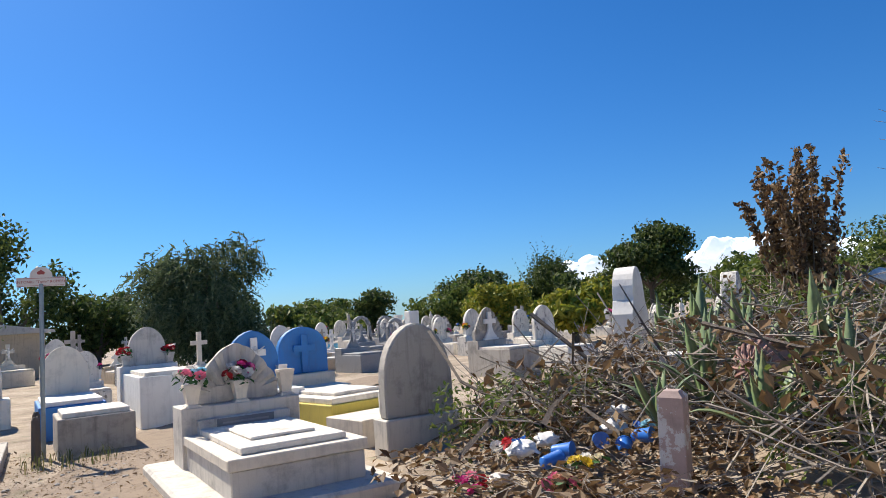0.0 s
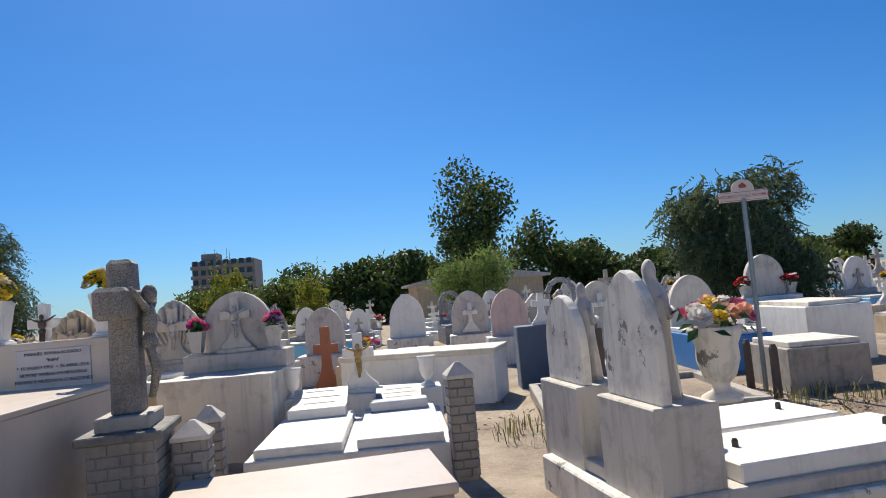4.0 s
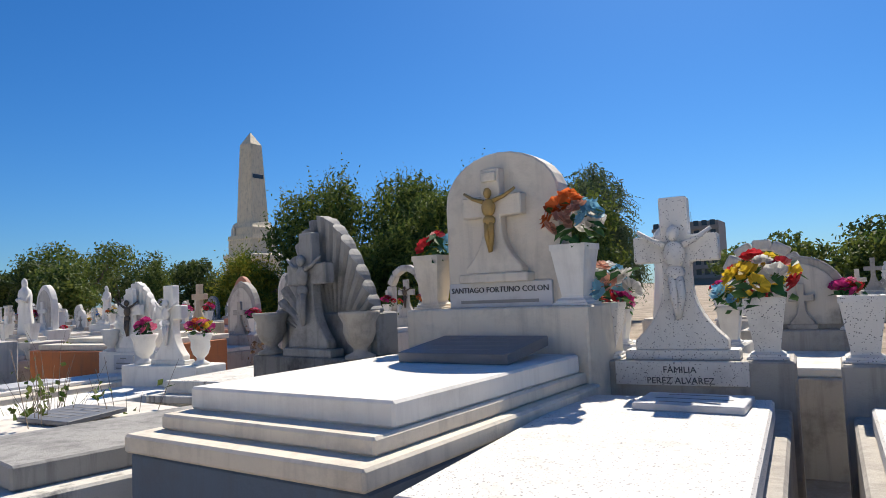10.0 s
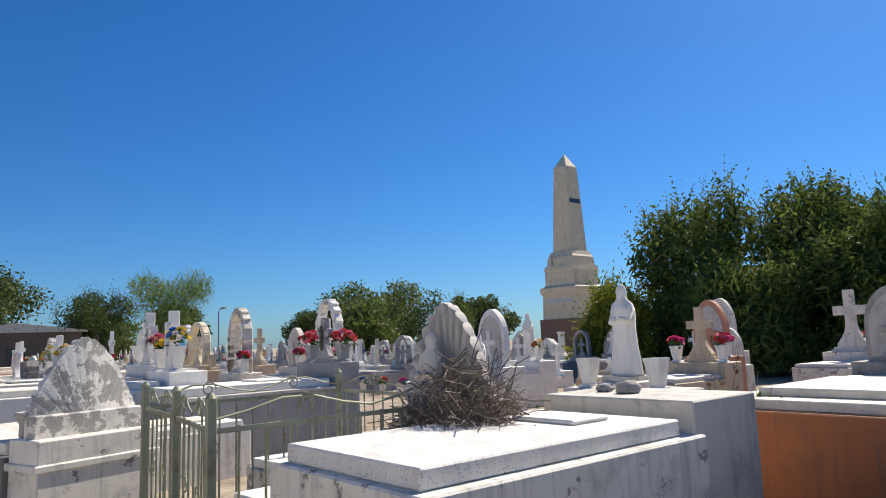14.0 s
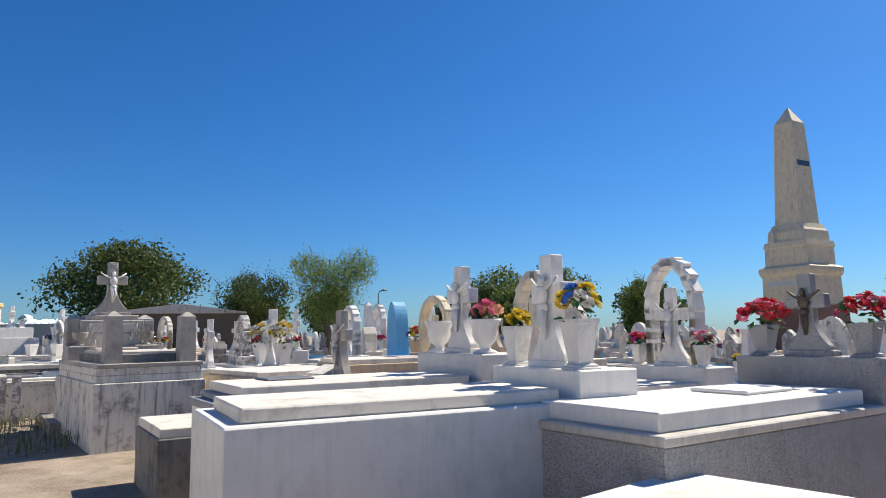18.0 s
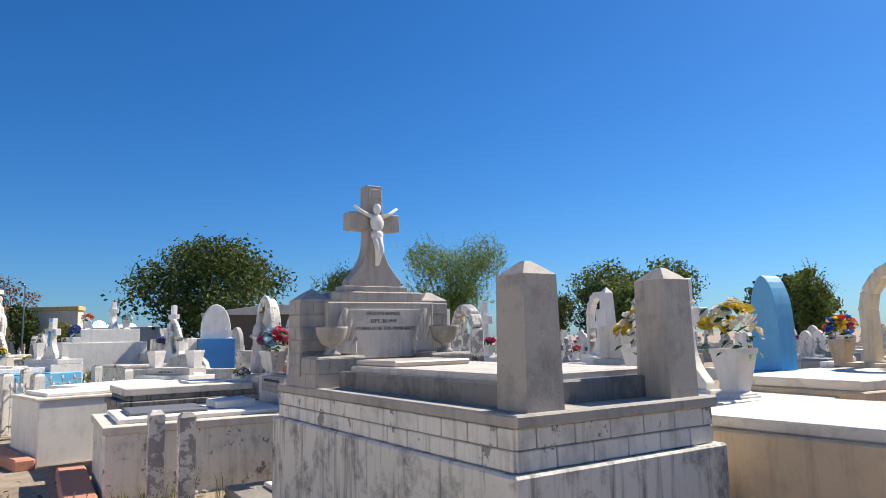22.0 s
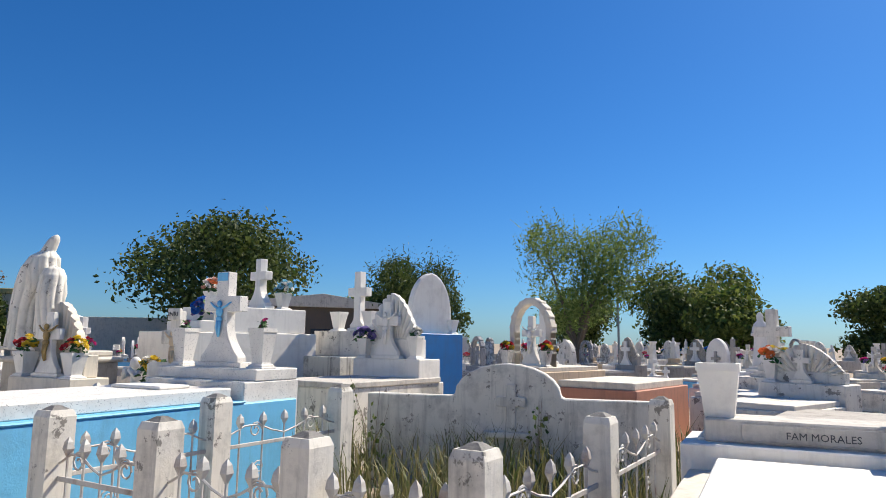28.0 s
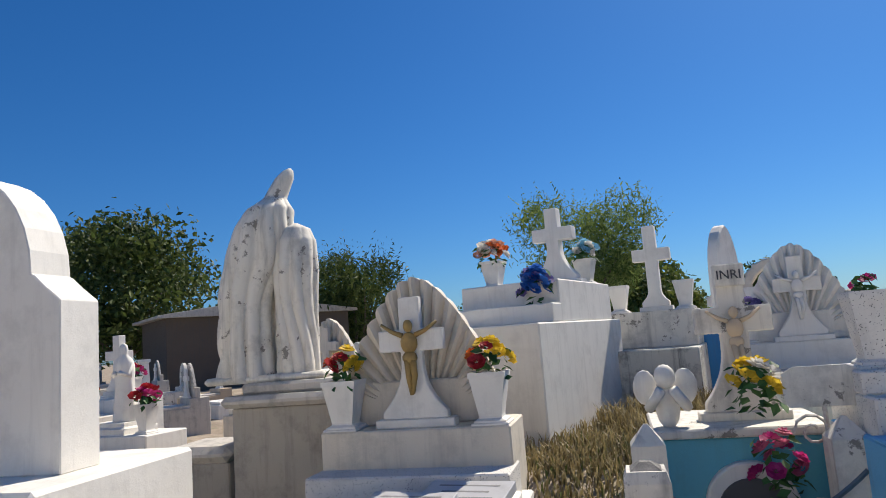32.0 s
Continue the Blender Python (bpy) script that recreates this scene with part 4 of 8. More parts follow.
speckled_tomb(-3.10, 1.40, 1, ("FAM", "ORTIZ ALVARADO"), ((-0.42, (), 0), (0.42, (), 1)), 60, False)
speckled_tomb(-4.25, 1.47, 3, ("FAMILIA", "PEREZ ALVAREZ"), ((-0.40, ("white", "white", "peach", "lightblue"), 0), (0.40, ("yellow", "red", "white", "yellow"), 1)), 70, True)

# stepped tomb with the round-headed crucifix stone
e = grave("stepped_tomb", -5.42, 1.62, -4, "stepped pale stone tomb with a round-headed crucifix stone")
body(e, 1.20, 1.75, 0.94, SLATE, label="grey-blue painted body")
slab(e, 1.22, -0.02, 1.75, 0.94, 0.07, OFFWHITE, "ledge")
slab(e, 1.10, 0.10, 1.72, 1.01, 0.06, OFFWHITE, "middle_step")
slab(e, 1.06, 0.22, 1.68, 1.07, 0.09, WHITE)
flat_plaque(e, 0.62, 0.42, 0.10, 1.18, 1.16, SLABGREY, 4, 0, 7, 0.05)
slab(e, 1.14, 1.72, 2.2, 0.0, 1.40, OFFWHITE, "head_block")
headstone(e, 0.02, 1.86, 1.40, 0.74, 0.88, 0.14, OFFWHITE, "round", 0.60)
plaque(e, 0.66, 0.14, 0, 1.85, 1.47, MARBLEGREY, ("SANTIAGO FORTUNO COLON", 0.5), 0.045)
cross(e, 0, 1.79, 1.54, 0.64, 0.38, 0.12, 0.07, OFFWHITE, 0.36, figure=GOLD, steps=1, inri=True)
square_vase(on(e, 0.45, 1.88, 1.40), 0.32, 0.20, WHITE, "white square vase with orange, white and pale blue cloth flowers", ("peach", "white", "orange", "lightblue", "white"), 22, 0.15, 81, tall=0.28)
square_vase(on(e, -0.47, 1.88, 1.40), 0.32, 0.19, OFFWHITE, "pale vase with one red cloth flower", ("red", "lightblue"), 4, 0.10, 82, tall=0.14)

# blackened shell tomb
e = grave("blackened_shell_tomb", -6.85, 1.38, -12, "mould-blackened concrete tomb with a dark fluted shell headstone and crucifix")
body(e, 1.06, 1.9, 0.80, WHITEMOULD)
slab(e, 0.80, 0.14, 1.8, 0.80, 0.10, SHELLGREY)
slab(e, 0.52, 1.56, 1.78, 0.90, 0.03, DARKGREY, "tablet")
slab(e, 1.14, 1.80, 2.25, 0.0, 1.14, DARKGREY, "head_block")
shell(e, 0, 1.98, 1.14, 0.98, 0.86, SHELLGREY, 0.16, SHELLGREY, SHELLGREY, 19, 0.76)
for sx in (-0.46, 0.44):
    round_vase(on(e, sx, 1.88, 1.14), 0.27, 0.12, GREY, "weathered grey urn with an oval portrait rim", group="grey urns")

# low old slab with a slate tablet and a bare block
e = grave("old_low_tomb", -8.35, 1.55, -6, "old low mouldy tomb with a tilted slate tablet")
body(e, 1.0, 1.9, 0.66, WHITEMOULD)
slab(e, 0.88, 0.05, 1.8, 0.66, 0.09, LIDWHITE)
flat_plaque(e, 0.56, 0.42, 0.12, 0.95, 0.76, SLABGREY, 5, 8, 3)
e = grave("bare_tomb", -8.9, 4.3, 6, "bare white-topped concrete tomb block")
body(e, 1.10, 1.7, 0.56, WHITEMOULD)
slab(e, 1.16, -0.05, 1.7, 0.56, 0.07, WHITEMOULD, "ledge")
slab(e, 0.98, 0.10, 1.6, 0.63, 0.12, WHITE_OLD)
e = grave("white_flat_tomb", -7.6, 4.4, 3, "plain white flat tomb")
body(e, 1.3, 2.2, 0.72, OFFWHITE)
slab(e, 1.2, 0.05, 2.1, 0.72, 0.09, WHITE)

# white cross tomb
e = grave("white_cross_tomb", -10.1, 2.55, 2, "white tomb with a white crucifix and two urns of flowers")
body(e, 1.12, 2.3, 0.50, WHITE_OLD)
slab(e, 0.92, 0.05, 2.25, 0.50, 0.10, WHITE)
slab(e, 1.22, 2.3, 2.72, 0.0, 0.82, WHITE, "head_block")
cross(e, 0.02, 2.44, 0.82, 0.88, 0.42, 0.15, 0.10, WHITE, 0.46, figure=WHITE, steps=1)
round_vase(on(e, 0.46, 2.5, 0.82), 0.34, 0.13, WHITE, "white urn with yellow and pink cloth flowers", ("yellow", "pink", "orange", "magenta"), 13, 0.14, 91)
round_vase(on(e, -0.46, 2.5, 0.82), 0.34, 0.15, WHITE, "white urn with a few pink cloth flowers", ("magenta", "pink"), 6, 0.09, 92)

# white shell with a dark bronze figure
e = grave("white_shell_grave", -11.82, 3.28, 2, "white grave with a shell headstone and a dark bronze figure")
body(e, 1.15, 2.4, 0.50, WHITE_OLD)
slab(e, 1.05, 0.03, 2.34, 0.50, 0.07, OFFWHITE)
slab(e, 0.62, 0.35, 2.2, 0.57, 0.05, WHITE, "upper_lid")
flat_plaque(e, 0.5, 0.75, 0, 0.7, 0.62, MARBLEGREY, 0)
slab(e, 1.18, 2.38, 2.83, 0.0, 0.88, WHITE, "head_block")
pl = plaque(e, 0.40, 0.20, -0.05, 2.38, 0.74, MARBLEGREY, (0.12, 0.28, 0.3), 0.045)
shell(e, 0.0, 2.57, 0.88, 1.0, 0.92, WHITE, 0.16, WHITE, BRONZE, 19, 0.84)
for sx in (-0.48, 0.46):
    round_vase(on(e, sx, 2.49, 0.88), 0.30, 0.13, WHITE, "white fluted urn on the grave", group="white urns")

# long plastered tomb with a stone on its back block
e = grave("plastered_tomb", -14.08, 2.05, 1, "long weathered plaster tomb with a speckled lid")
body(e, 1.36, 2.25, 0.88, WHITE_OLD)
slab(e, 1.18, 0.06, 2.1, 0.88, 0.10, TERRAZZO)
slab(e, 0.5, 1.5, 1.85, 0.98, 0.03, WHITE, "tablet")
slab(e, 1.24, 2.22, 3.05, 0.0, 1.08, PALEGREY, "head_block")


def fieldstone(x, y, z, r, label, seed=1):
    b = bmesh.new()
    bmesh.ops.create_icosphere(b, subdivisions=2, radius=r)
    for v in b.verts:
        v.co *= 1 + 0.35 * noise.noise(v.co * (1.6 / r) + Vector((seed, 0, 0)))
        v.co.z *= 0.55
    ob = tagged(new("stone", mesh_of("stone", b, ROCK)), label, "stone")
    ob.matrix_basis = pose(x, y, z + r * 0.4)
    return ob


fieldstone(-14.22, 4.62, 1.08, 0.10, "loose grey stone on the tomb block", 3)
fieldstone(-14.45, 4.66, 1.08, 0.07, "loose grey stone on the tomb block", 5)

# rust-orange tomb
e = grave("orange_tomb", -13.35, 5.67, 1, "rust-orange painted tomb with a white stepped lid")
body(e, 1.80, 2.2, 0.88, ORANGE)
slab(e, 1.70, 0.10, 2.3, 0.88, 0.08, OFFWHITE)
slab(e, 1.2, 0.4, 2.0, 0.96, 0.07, OFFWHITE, "upper_lid")

# shell stone with a white figure, at the back of the iron-fenced plot
e = grave("figure_shell_grave", -15.25, 2.30, 4, "white slab grave with a shell headstone and a robed figure")
body(e, 1.3, 1.5, 0.46, WHITE_OLD)
slab(e, 1.2, 0.02, 1.1, 0.46, 0.06, WHITE)
flat_plaque(e, 0.42, 0.30, 0.0, 0.25, 0.52, MARBLEGREY, 4, 5, 10, 0.05)
flat_plaque(e, 0.46, 0.28, 0.1, 0.68, 0.52, MARBLEGREY, 3, 0, 12, 0.05)
slab(e, 1.25, 1.1, 1.6, 0.0, 0.80, PALEGREY, "head_block")
shell(e, 0.3, 1.26, 0.80, 0.92, 0.98, PALEGREY, 0.16, ribs=19)
statue(on(e, 0.28, 1.12, 0.80), 0.78, OFFWHITE, "pale robed figure in front of the shell stone", 6)

e = grave("low_slab_tomb", -16.75, 3.05, 4, "low white slab tomb inside the iron fence")
body(e, 1.15, 2.3, 0.42, WHITE_OLD)
slab(e, 1.08, 0.03, 2.25, 0.42, 0.08, WHITE)
flat_plaque(e, 0.5, 0.3, 0.1, 1.2, 0.50, MARBLEGREY, 4, 5, 6, 0.04)

# weathered gothic stone seen from behind, with its tomb beyond
e = grave("peeling_headstone_tomb", -17.42, 1.74, -72, "peeling scalloped headstone seen from behind on a white base")
slab(e, 1.0, -0.34, 0.10, 0.0, 0.86, WHITE_OLD, "base")
slab(e, 1.06, -0.36, 0.12, 0.62, 0.06, WHITE_OLD, "ledge")
body(e, 1.1, 2.0, 0.72, DARKGREY, y0=-2.34)
slab(e, 0.95, -2.25, -0.45, 0.72, 0.10, LIDWHITE)
shell(e, 0, -0.20, 0.78, 0.92, 0.86, WHITE_PEEL, 0.15, ribs=19)
round_vase(on(e, 0.2, -0.55, 0.62), 0.42, 0.15, GREY, "broken mouldy concrete urn")

# ---- iron-fenced plot ----
def scroll_points(cx, cz, r, turns=1.4, n=14, flip=1):
    return [(cx + flip * r * (1 - 0.75 * k / n) * math.cos(k / n * turns * 6.283), 0, cz + r * (1 - 0.75 * k / n) * math.sin(k / n * turns * 6.283)) for k in range(n + 1)]


def iron_panel(x0, y0, x1, y1, h, mat, label, n, scrolls=True, spear=False):
    """A wrought panel between two points: rails, upright bars and scrolls."""
    L = math.hypot(x1 - x0, y1 - y0)
    f = thing("iron_fence", pose(x0, y0, 0, 0, 0, math.degrees(math.atan2(y1 - y0, x1 - x0))), label, "fence", "iron fence panels")
    for z in (0.12, h - 0.16):
        part("rail", box(0, L, -0.008, 0.008, z - 0.015, z + 0.015, 0.003), mat, f)
    for k in range(n + 1):
        q = L * k / n
        part("bar", tube([(q, 0, 0.0), (q, 0, h - (0.02 if spear else 0.14))], 0.008, 6), mat, f)
        if spear:
            part("spear_tip", square_lathe([(0.006, 0), (0.024, 0.05), (0.018, 0.09), (0.002, 0.12)], 0), mat, f, at=pose(q, 0, h - 0.03))
    if scrolls:
        for q, fl in ((L * 0.28, 1), (L * 0.72, -1)):
            part("scroll", tube(scroll_points(q, h - 0.05, 0.07, flip=fl), 0.007, 5), mat, f)
            part("scroll", tube(scroll_points(q + fl * 0.05, h * 0.55, 0.06, flip=-fl), 0.006, 5), mat, f)
        part("sweep", tube([(L * k / 10, 0, h - 0.10 + 0.10 * math.sin(k / 10 * 3.1416 * 2) ** 2) for k in range(11)], 0.008, 5), mat, f)
    return f


def iron_post(x, y, h, mat, label):
    p = thing("fence_post", pose(x, y, 0), label, "post", "iron fence posts")
    part("post", box(-0.025, 0.025, -0.025, 0.025, -0.05, h, 0.003), mat, p)
    part("finial", lathe([(0.03, h), (0.034, h + 0.02), (0.012, h + 0.05)], 10), mat, p)


FP = [(-16.95, 2.0), (-15.9, 1.9), (-14.9, 1.76)]
FB = [(-17.15, 3.9), (-14.98, 3.9)]
for (a, c) in ((FP[0], FP[1]), (FP[1], FP[2]), (FP[0], FB[0]), (FP[2], FB[1]), (FB[0], FB[1])):
    iron_panel(*a, *c, 1.22, IRONGREEN, "pale green chipped wrought-iron fence panel with scrolls", max(7, round(math.dist(a, c) / 0.16)))
for q in FP + FB:
    iron_post(*q, 1.22, IRONGREEN, "chipped green iron fence post")
e = grave("broken_cross", -18.3, -0.1, 20, "broken concrete cross lying on rubble", "cross")
part("cross", prism(cross_outline(0.7, 0.4, 0.13, 0.6), -0.05, 0.05, 0.01), PALEGREY, e, at=pose(0, 0, 0.16, -70))
slab(e, 0.5, -0.25, 0.2, -0.02, 0.12, GREY, "footing")

# ---- graves along the lane, second stretch ----
e = grave("near_flat_tomb", -19.5, 1.75, 12, "low white flat tomb with stepped lids")
body(e, 1.25, 2.1, 0.56, WHITE_OLD)
slab(e, 1.2, 0.03, 2.0, 0.56, 0.08, WHITE)
slab(e, 0.6, 1.0, 1.7, 0.64, 0.03, OFFWHITE, "tablet")
e = grave("terrazzo_tomb", -20.95, 3.25, 4, "grey speckled terrazzo tomb with white stepped lids and red flowers")
body(e, 1.25, 2.7, 0.82, GREYTERR)
slab(e, 1.28, -0.02, 2.6, 0.82, 0.06, PALEGREY, "ledge")
slab(e, 1.05, 0.08, 2.5, 0.88, 0.12, WHITE)
slab(e, 0.5, 1.4, 2.0, 1.0, 0.03, WHITE, "tablet")
slab(e, 1.25, 2.6, 3.0, 0, 1.24, GREYTERR, "head_block")
cross(e, 0.0, 2.72, 1.24, 0.72, 0.34, 0.12, 0.1, GREYTERR, 0.36, figure=BRONZE, steps=1)
for sx, sd in ((-0.45, 101), (0.45, 102)):
    square_vase(on(e, sx, 2.8, 1.24), 0.28, 0.2, GREYTERR, "grey speckled vase full of red cloth flowers", ("red", "red", "pink"), 20, 0.22, sd, tall=0.24)

e = grave("white_tomb", -22.06, 1.10, -2, "tall whitewashed tomb with a crucifix and two square vases")
body(e, 1.22, 2.55, 0.98, WHITE)
slab(e, 0.98, 0.12, 2.4, 0.98, 0.09, LIDWHITE)
slab(e, 1.22, 2.5, 3.05, 0, 1.20, WHITE, "head_block")
cross(e, 0, 2.66, 1.20, 0.92, 0.42, 0.16, 0.13, WHITE, 0.44, figure=WHITE, steps=1)
square_vase(on(e, -0.44, 2.66, 1.20), 0.34, 0.20, TERRAZZO, "speckled vase with green-yellow cloth flowers", ("yellow",), 8, 0.09, 111, tall=0.12)
square_vase(on(e, 0.42, 2.66, 1.20), 0.38, 0.22, TERRAZZO, "speckled vase with a sunflower and mixed cloth flowers", ("yellow", "white", "blue", "yellow"), 14, 0.15, 112, tall=0.3)

e = grave("stepped_grey_tomb", -23.50, 1.38, 3, "stepped speckled tomb with a slate tablet and pink roses")
body(e, 1.22, 2.5, 0.88, WHITE)
slab(e, 1.26, -0.03, 2.4, 0.88, 0.07, GREYTERR, "ledge")
slab(e, 1.12, 0.06, 2.35, 0.95, 0.06, GREYTERR, "middle_step")
slab(e, 1.02, 0.12, 2.3, 1.01, 0.08, LIDWHITE)
slab(e, 0.36, 0.5, 0.95, 1.09, 0.02, SLABGREY, "tablet", x=-0.2)
slab(e, 1.22, 2.38, 2.9, 0, 1.28, TERRAZZO, "head_block")
cross(e, 0.0, 2.52, 1.28, 0.90, 0.42, 0.15, 0.12, TERRAZZO, 0.42, figure=WHITE, steps=1)
round_vase(on(e, 0.42, 2.56, 1.28), 0.34, 0.16, WHITE, "white urn with pink cloth roses", ("pink", "pink", "peach"), 16, 0.15, 121)
round_vase(on(e, -0.44, 2.56, 1.28), 0.34, 0.16, WHITE, "white urn on the tomb, empty")

e = grave("low_grey_tomb", -24.95, 1.06, 3, "low grey tomb with a stained white lid")
body(e, 1.24, 1.7, 0.56, DARKGREY)
slab(e, 1.20, 0.02, 1.6, 0.56, 0.09, LIDWHITE)
e = grave("small_angel_cross", -25.15, 2.86, 4, "small grey crucifix stone with a drooping figure", "cross")
body(e, 1.1, 0.7, 0.93, PALEGREY)
cross(e, 0.15, 0.22, 0.93, 0.84, 0.40, 0.13, 0.1, GREY, 0.36, figure=PALEGREY, steps=1)

flat_plaque(e, 0.3, 0.3, -0.05, 0.05, 0.95, WHITE_OLD, 0, 20, 18, 0.10)

# brick-banded vault with two pillars and a grey crucifix
e = grave("brick_vault", -28.06, 1.42, 98, "raised white plaster and grey brick vault with a stone crucifix")
body(e, 1.50, 3.22, 0.88, WHITEMOULD, y0=-0.12)
slab(e, 1.40, -0.06, 3.05, 0.88, 0.20, MORTAR, "band")
brick_face(e, -0.70, 0.70, -0.06, 0.88, 1.08, 0.24, 0.10, WHITE_OLD, "y", seed=8)
brick_face(e, -0.06, 3.05, -0.70, 0.88, 1.08, 0.24, 0.10, WHITE_OLD, "-x", seed=9)
slab(e, 1.44, -0.10, 3.07, 1.08, 0.06, GREY, "coping")
slab(e, 1.10, 0.12, 2.2, 1.13, 0.13, DARKGREY, "inner_kerb")
slab(e, 1.0, 0.2, 2.1, 1.24, 0.06, PALEGREY, label="grey-brown stained slab")
slab(e, 0.62, 1.55, 2.16, 1.30, 0.04, MARBLE, "marble_strip", x=-0.12)
for sx in (-0.50, 0.50):
    part("pillar", square_lathe([(0.115, 1.13), (0.105, 1.79), (0.105, 1.79), (0.02, 1.86)], 0.008), GREY, e, at=pose(sx, 0.06, 0))
slab(e, 1.40, 2.28, 2.92, 1.12, 0.10, GREY, "head_step")
slab(e, 1.0, 2.54, 2.92, 1.20, 0.60, GREY, "head_wall")
for sx in (-0.50, 0.50):
    slab(e, 0.40, 2.26, 2.56, 1.13, 0.24, GREY, "bowl_pier", x=sx)
    brick_face(e, sx - 0.20, sx + 0.20, 2.26, 1.13, 1.36, 0.2, 0.115, GREY, "y", proud=0.008)
brick_face(e, 2.26, 2.56, -0.70, 1.13, 1.36, 0.2, 0.115, GREY, "-x", proud=0.008)
slab(e, 0.62, 2.30, 2.56, 1.13, 0.20, GREY, "bench")
plaque(e, 0.72, 0.40, 0, 2.54, 1.54, PALEGREY, ("FELICITA RAMOS", "SEPT. 28 1949", "RECUERDO DE TUS FAMILIARES"), 0.042)
for sx in (-0.37, 0.37):
    part("shell_ornament", shell_mesh(0.2, 0.36, 0.06, PALEGREY, 7), PALEGREY, e, at=pose(sx, 2.50, 1.38))
for sx in (-0.56, 0.56):
    part("corner_pier", square_lathe([(0.13, 1.12), (0.13, 1.82), (0.02, 1.90)], 0.01), GREY, e, at=pose(sx, 2.74, 0))
    brick_face(e, sx - 0.13, sx + 0.13, 2.61, 1.2, 1.8, 0.2, 0.1, GREY, "y", proud=0.008)
brick_face(e, 2.61, 2.87, -0.69, 1.2, 1.8, 0.2, 0.1, GREY, "-x", proud=0.008)
slab(e, 0.86, 2.60, 2.90, 1.80, 0.09, GREY, "upper_step")
cross(e, 0, 2.66, 1.89, 0.93, 0.48, 0.15, 0.14, GREY, 0.5, figure=WHITE, steps=1, inri=True)
for sx in (-0.52, 0.52):
    u = thing("stone_bowl", on(e, sx, 2.40, 1.37) @ Matrix.Scale(0.68, 4), "dark weathered stone bowl on a short foot", "urn", "stone bowls")
    part("bowl", lathe([(0.10, 0), (0.10, 0.03), (0.045, 0.06), (0.045, 0.10), (0.12, 0.14), (0.17, 0.24), (0.18, 0.30), (0.19, 0.33), (0.16, 0.33), (0.12, 0.26)], 20), GREY, u, smooth=True)

e = grave("beige_tomb", -27.05, 3.38, 102, "large beige plastered tomb with a cracked pale lid")
body(e, 1.55, 1.80, 0.92, BEIGE)
slab(e, 1.45, 0.06, 1.72, 0.92, 0.07, LIDWHITE)
e = grave("white_crucifix_tomb", -29.75, 2.75, 6, "pale tomb with a white crucifix between vases of cream flowers")
body(e, 1.5, 2.0, 0.90, OFFWHITE)
slab(e, 1.4, 0.3, 0.95, 0.90, 0.05, WHITE)
cross(e, 0, 0.85, 0.95, 1.02, 0.46, 0.16, 0.12, WHITE, 0.5, figure=WHITE, steps=1)
for sx, sd in ((-0.5, 131), (0.5, 132)):
    square_vase(on(e, sx, 0.9, 0.95), 0.40, 0.27, WHITE, "white vase with cream cloth lilies", ("cream", "white", "yellow"), 26, 0.22, sd, tall=0.42)

e = grave("arch_tomb", -29.75, 4.75, 3, "beige flat tomb with a lumpy cream stone arch and cross")
body(e, 1.5, 2.6, 0.95, BEIGE)
slab(e, 1.4, 0.05, 2.0, 0.95, 0.09, LIDWHITE)
slab(e, 1.35, 2.05, 2.55, 0.95, 0.14, BEIGE, "head_step")
arch_ring(e, 0, 2.3, 1.08, 1.1, 1.18, 0.2, CREAMSTONE, 0.14, 14)
cross(e, 0, 2.24, 1.08, 0.78, 0.36, 0.12, 0.1, CREAMSTONE, 0.44, steps=1)
square_vase(on(e, -0.85, 2.3, 1.0), 0.36, 0.22, BEIGE, "beige vase with orange and red cloth flowers", ("orange", "red", "yellow", "blue"), 20, 0.19, 141, tall=0.3)
square_vase(on(e, 0.85, 2.3, 1.0), 0.36, 0.2, BEIGE, "empty beige vase beside the arch")
e = grave("blue_gothic_stone", -31.7, 6.6, 4, "sky-blue pointed headstone on a blue base", "headstone")
body(e, 0.9, 0.9, 0.95, SKYBLUE)
headstone(e, 0, 0.3, 0.95, 0.42, 1.28, 0.34, SKYBLUE, "gothic", 0.6)

# robed figure before a brown fluted shell
e = grave("robed_figure_tomb", -33.45, -1.12, 6, "white stepped tomb with a robed figure before a brown shell")
body(e, 1.48, 2.0, 0.62, WHITE_OLD)
slab(e, 1.54, -0.03, 1.95, 0.62, 0.08, OFFWHITE, "ledge")
slab(e, 1.2, 0.12, 1.85, 0.70, 0.05, WHITE)
slab(e, 0.74, 0.25, 1.05, 0.75, 0.035, SLABGREY, "tablet")
slab(e, 0.5, 1.15, 1.6, 0.75, 0.09, WHITE, "desk")
slab(e, 1.44, 1.92, 2.5, 0.0, 1.06, OFFWHITE, "head_block")
plaque(e, 0.86, 0.18, -0.15, 1.92, 0.96, GREY, ("BRENDA SARAHI MALDONADO", 0.45), 0.045)
part("shell", shell_mesh(0.98, 0.96, 0.16, SALMON, 17), SALMON, e, at=pose(0.05, 2.3, 1.06))
part("shell_rim", shell_mesh(1.03, 0.985, 0.10, WHITE_OLD, 23, 0.035), WHITE_OLD, e, at=pose(0.05, 2.312, 1.06))
statue(on(e, 0.16, 2.10, 1.06), 0.93, WHITE, "white veiled robed figure in front of the shell", 3, girth=0.8)
square_vase(on(e, 0.52, 2.08, 1.06), 0.30, 0.24, WHITE_OLD, "empty white square vase beside the figure")
square_vase(on(e, -0.54, 2.08, 1.06), 0.30, 0.22, WHITE_OLD, "white square vase with pink and pale blue cloth roses", ("pink", "red", "lightblue", "pink"), 20, 0.2, 151, tall=0.3, scale=1.3)
